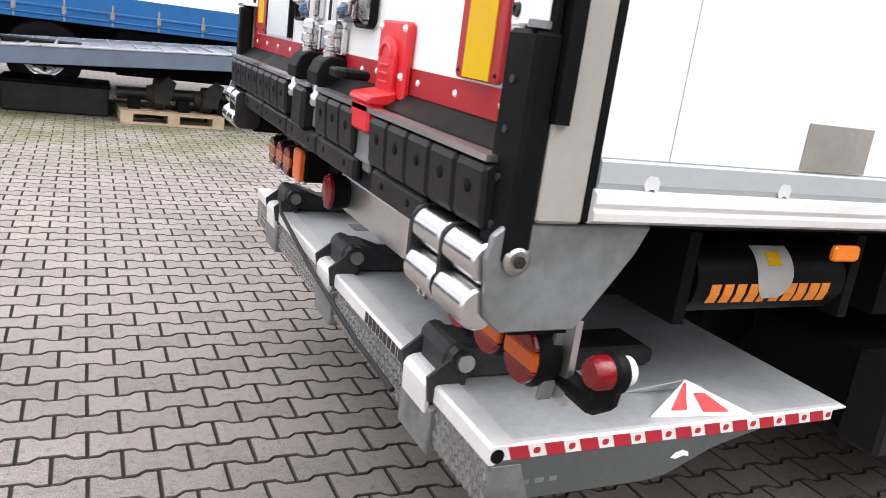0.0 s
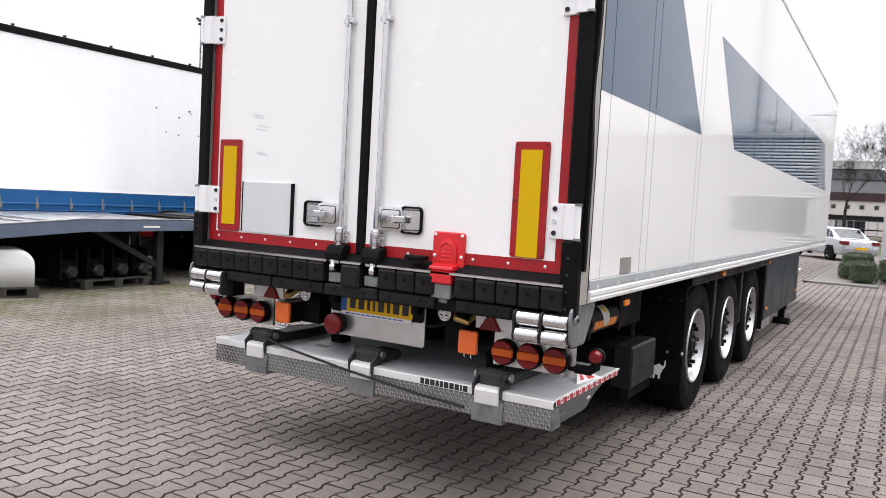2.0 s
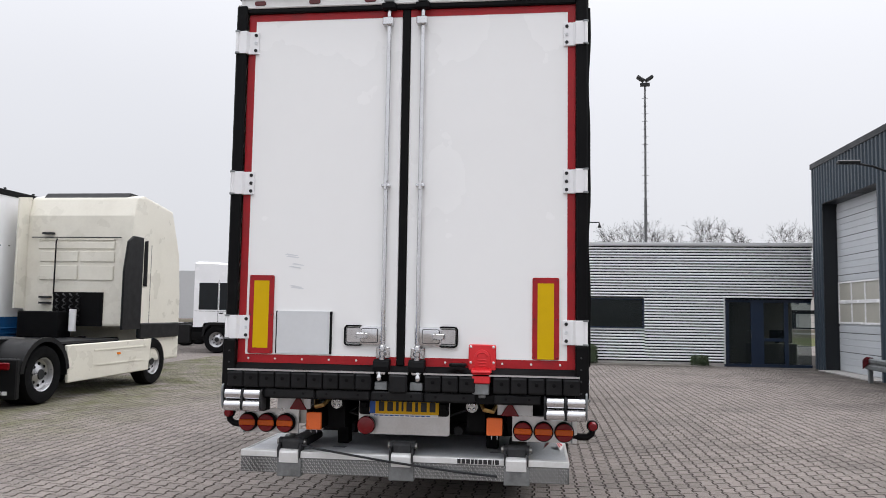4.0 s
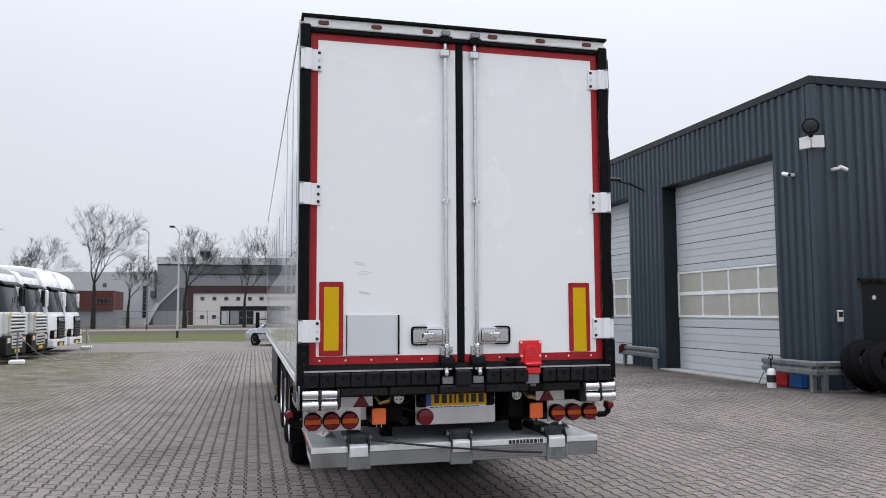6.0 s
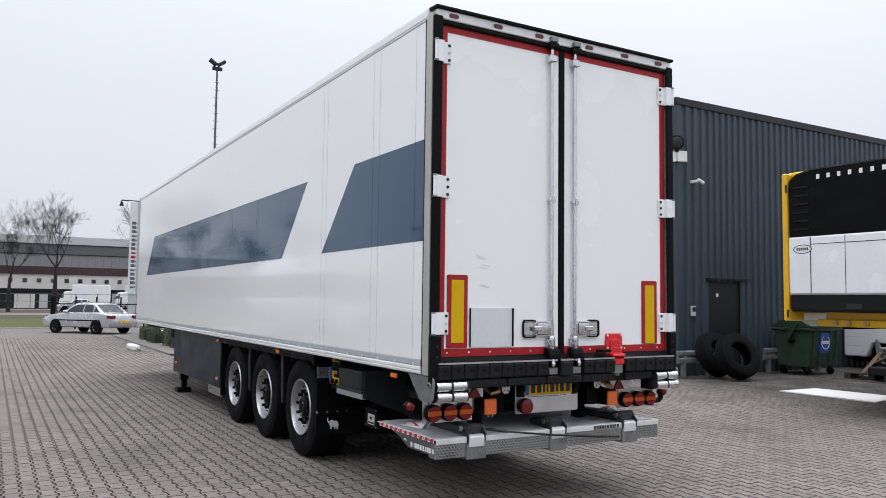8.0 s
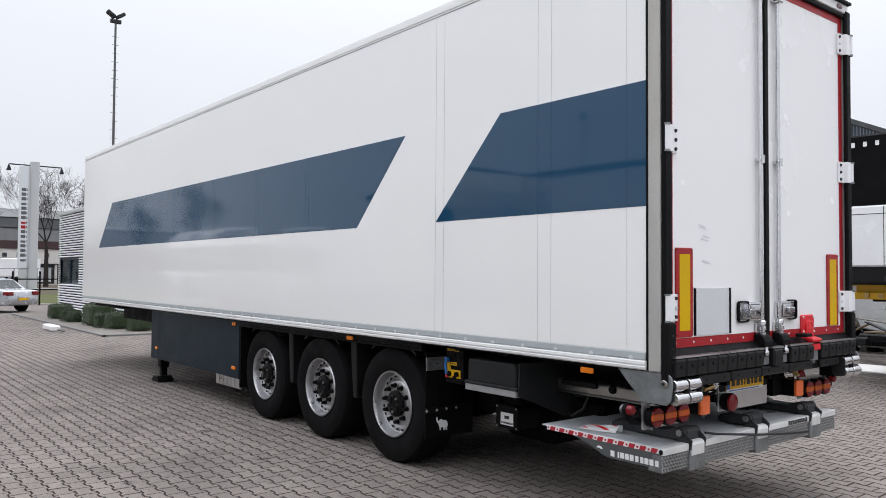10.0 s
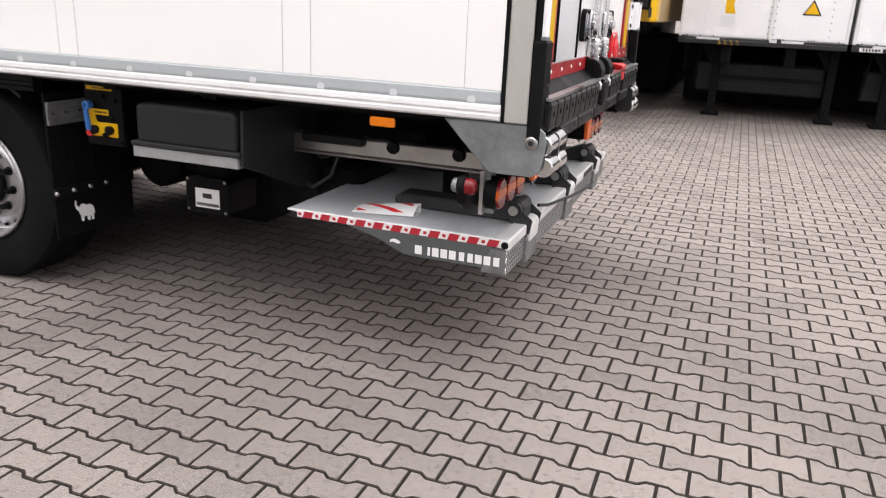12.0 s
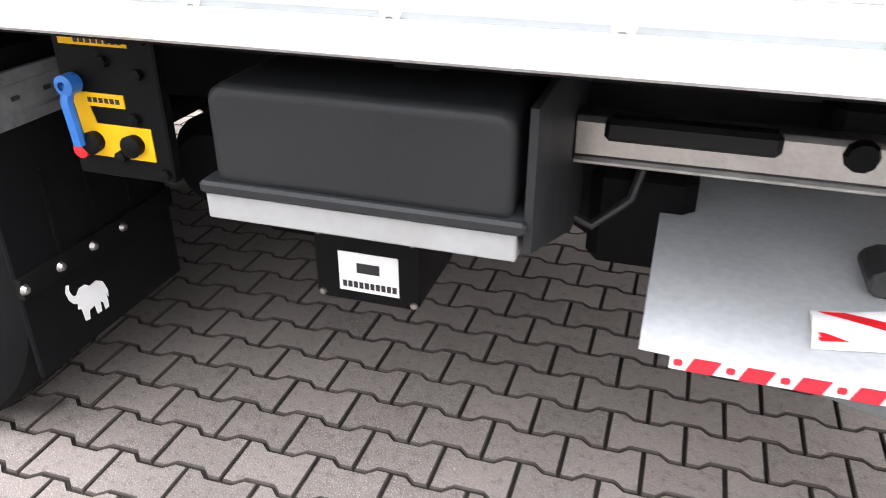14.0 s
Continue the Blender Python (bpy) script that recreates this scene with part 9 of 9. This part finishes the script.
for k in range(40):
    add_cyl(bm, (0, -60 + 2.5 * k, 0), (0, -60 + 2.5 * k, 2.0), 0.05, 5)
add_box(bm, -0.02, 0.02, -60, 40, 1.9, 1.96)
add_box(bm, -0.02, 0.02, -60, 40, 1.0, 1.04)
tagged(part("posts", bm, GALV, fence), kind="stuff")
for k, y in enumerate((-22.0, -12.5, -6.0)):
    v = thing("far_van", "white delivery truck standing at the far docks", "truck", "far delivery trucks", (105.5, y, 0))
    part("box", B((-3.5, 1.0, -1.2, 1.2, 0.9, 3.2)), TRUCKW, v, bevel=0.05)
    part("cab", P([(1.0, 0.5), (1.0, 2.4), (1.9, 2.3), (2.4, 1.4), (2.5, 0.5)], "y", -1.1, 1.1), TRUCKW, v, bevel=0.08)
    part("window", P([(1.95, 1.45), (1.92, 2.15), (2.42, 1.45)], "y", -1.0, 1.12), CARGL, v)
    for x in (-2.5, 1.5):
        plain_wheel(v, x, 1.1, 0.4, 0.4, 0.3, 1)
    v.matrix_basis = pose(105.5, y, 0, 0, 0, 90 if k % 2 else 80)


def tree_mesh(seed, height):
    """A bare winter tree: trunk and limbs in one mesh, fine twigs in another."""
    rnd = random.Random(seed)
    trunk, tv, tf, turn_ = bmesh.new(), [], [], [rnd.uniform(0, 6.28)]

    def grow(p, d, length, r, depth):
        n = 3
        for k in range(n):
            q = p + d * (length / n)
            r2 = r * (0.9 if k < n - 1 else 0.78)
            if r > 0.03:
                add_cyl(trunk, p, q, r, 7, r2, caps=False)
            else:
                _, u, w = frame_of(d)
                i = len(tv)
                tv.extend([p + u * r, p - u * r * 0.5 + w * r * 0.87, p - u * r * 0.5 - w * r * 0.87, q + u * r2, q - u * r2 * 0.5 + w * r2 * 0.87, q - u * r2 * 0.5 - w * r2 * 0.87])
                tf.extend([(i, i + 1, i + 4, i + 3), (i + 1, i + 2, i + 5, i + 4), (i + 2, i, i + 3, i + 5)])
            p, r = q, r2
            d = (d + Vector((rnd.gauss(0, 0.07), rnd.gauss(0, 0.07), rnd.gauss(0.035, 0.05)))).normalized()
            if depth and depth < 6 and k and (k == 1 or rnd.random() < 0.3):
                side(p, d, length * rnd.uniform(0.55, 0.75), r * 0.55, depth - 1)
        if depth:
            for k in range(2 if depth < 5 else 3):
                side(p, d, length * (rnd.uniform(0.62, 0.85) if depth < 5 else rnd.uniform(0.8, 1.05)), r * (0.72 if k == 0 else 0.6), depth - 1, k == 0 and depth > 2)

    def side(p, d, length, r, depth, leads=False):
        _, u, w = frame_of(d)
        turn_[0] += 2.4 + rnd.uniform(-0.35, 0.35)
        a = turn_[0]
        t = rnd.uniform(0.1, 0.22) if leads else rnd.uniform(0.4, 0.85) if depth < 4 else rnd.uniform(0.5, 0.8)
        d2 = (d * math.cos(t) + (u * math.cos(a) + w * math.sin(a)) * math.sin(t) + Vector((0, 0, 0.12))).normalized()
        grow(p, d2, length, max(r, 0.011), depth)

    p = Vector((0, 0, 0))
    add_cyl(trunk, p, (0, 0, height * 0.20), height * 0.021, 10, height * 0.017, caps=False)
    grow(Vector((0, 0, height * 0.20)), Vector((0, 0, 1)), height * 0.17, height * 0.017, 6)
    me = bpy.data.meshes.new("crown")
    me.from_pydata([tuple(v) for v in tv], [], tf)
    me.materials.append(BARK)
    return trunk, me


def bare_tree(at, seed, height, turn=0):
    t = thing("bare_tree", "bare brown winter tree on the far verge", "tree", "trees along the road", at)
    trunk, me = tree_mesh(seed, height)
    part("trunk", trunk, BARK, t)
    o = new("crown", me)
    o.parent = t
    tagged(o, kind="stuff")
    return t


def top_of(t):
    return max(v.co.z for c in t.children for v in c.data.vertices)


base_trees = [bare_tree((85, 18.6, 0), 3, 13.0), bare_tree((85, 9.1, 0), 5, 11.0), bare_tree((85, -1.6, 0), 8, 12.0)]
for t, h_ in zip(base_trees, (13.9, 11.6, 12.9)):
    f_ = h_ / top_of(t)
    t.scale = (f_, f_, f_)
for k, (x, y, src, h_) in enumerate(((86, 15.2, 1, 8.8), (85, 2.6, 0, 10.6), (85, 25.7, 1, 10.5), (84, 30.5, 0, 12.5), (86, -12.9, 0, 13.2), (85, -17.9, 1, 11.9), (85, -22.4, 1, 13.0), (86, -29.2, 0, 12.6), (84, -38.0, 2, 13.5), (40.0, -60.0, 0, 13.0), (14.0, -66.0, 2, 13.0), (0.0, -62.0, 1, 13.0))):
    b_ = copy_thing(base_trees[src], pose(x, y, 0, 0, 0, 47 * k))
    f_ = h_ / top_of(base_trees[src])
    b_.scale = (f_, f_, f_)

# ---- paving stones ----
def paver_outline():
    """Half-length, half-width at the ends and at the waist of one bone-shaped stone, joints left open."""
    hl, he, hm, a, b = 0.0963, 0.0746, 0.0518, 0.0390, 0.0650
    up = [(-hl, he), (-b, he), (-a, hm), (a, hm), (b, he), (hl, he)]
    return up + [(x, -y) for x, y in reversed(up)]


PITCH_X, PITCH_Y, X0, Y0 = 0.202, 0.1369, 0.1417, 1.6094
outline = np.array(paver_outline())
inner = outline * np.array([0.976, 0.957])
n_out = len(outline)
proto_v = np.vstack([np.column_stack([outline, np.full(n_out, -0.021)]), np.column_stack([outline, np.full(n_out, -0.0042)]), np.column_stack([inner, np.zeros(n_out)])])
proto_f = []
for i in range(n_out):
    j = (i + 1) % n_out
    proto_f.append((i, j, n_out + j, n_out + i))
    proto_f.append((n_out + i, n_out + j, 2 * n_out + j, 2 * n_out + i))
top_ids = [2 * n_out + i for i in range(n_out)]
proto_f += [(top_ids[0], top_ids[11], top_ids[10], top_ids[1]), (top_ids[1], top_ids[10], top_ids[9], top_ids[2]), (top_ids[2], top_ids[9], top_ids[8], top_ids[3]),
            (top_ids[3], top_ids[8], top_ids[7], top_ids[4]), (top_ids[4], top_ids[7], top_ids[6], top_ids[5])]
paver_mesh = bpy.data.meshes.new("paving_stone")
paver_mesh.from_pydata([tuple(v) for v in proto_v], [], proto_f)
paver_mesh.shade_flat()
paver_mesh.materials.append(PAVER)
paver_mesh.materials.append(EDGED)
kinds = [1 if i < 2 * n_out else 0 for i in range(len(proto_f))]
paver_mesh.polygons.foreach_set("material_index", kinds)
rng_ = np.random.default_rng(7)
centres, near = [], []
for r in range(-110, 66):
    for c in range(-58, 160):
        x, y = X0 + PITCH_X * (c + (0.5 if r % 2 else 0.0)), Y0 + PITCH_Y * r
        if -11.0 < x < 30.0 and (-9.9 if x > 7.8 else -13.0) < y < 10.2:
            if -1.2 < x < 2.0 and 1.25 < y < 3.55 and len(near) < 300:
                near.append((x, y))
            else:
                centres.append((x, y))
centres = np.array(centres)
m_ = len(centres)
lift_ = np.clip(rng_.normal(0, 0.0006, m_), -0.001, 0.002)
tilt_x, tilt_y = np.clip(rng_.normal(0, 0.005, m_), -0.01, 0.01), np.clip(rng_.normal(0, 0.006, m_), -0.012, 0.012)
spin = rng_.normal(0, 0.006, m_)
px, py_, pz = proto_v[:, 0][None, :], proto_v[:, 1][None, :], proto_v[:, 2][None, :]
ca, sa = np.cos(spin)[:, None], np.sin(spin)[:, None]
vx = centres[:, 0:1] + px * ca - py_ * sa
vy = centres[:, 1:2] + px * sa + py_ * ca
vz = pz + lift_[:, None] + tilt_x[:, None] * px + tilt_y[:, None] * py_
nv = len(proto_v)
allv = np.stack([vx, vy, vz], axis=2).reshape(-1, 3)
quads = np.array(proto_f)
allf = (quads[None, :, :] + (np.arange(m_) * nv)[:, None, None]).reshape(-1, 4)
me = bpy.data.meshes.new("paving_stones")
me.vertices.add(len(allv)); me.vertices.foreach_set("co", allv.ravel())
me.loops.add(allf.size); me.loops.foreach_set("vertex_index", allf.ravel())
me.polygons.add(len(allf)); me.polygons.foreach_set("loop_start", np.arange(0, allf.size, 4)); me.polygons.foreach_set("loop_total", np.full(len(allf), 4))
me.update(); me.validate(); me.shade_flat()
me.materials.append(PAVER)
me.materials.append(EDGED)
me.polygons.foreach_set("material_index", np.tile(kinds, m_))
sheet_ = new("paving_stones", me)
sheet_.parent = ground
tagged(sheet_, "grey-beige bone-shaped concrete paving stones", "", "", "stuff")
for x, y in near:
    o = new("paving_stone", paver_mesh)
    o.parent = ground
    o.matrix_basis = pose(x, y, float(rng_.normal(0, 0.0006)), float(rng_.normal(0, 0.28)), float(rng_.normal(0, 0.25)), float(rng_.normal(0, 0.35)))
bed_ = part("joint_bed", B((-11.0, 30.0, -13.0, 10.2, -0.03, -0.010)), JOINT, ground, "dark sand in the joints")
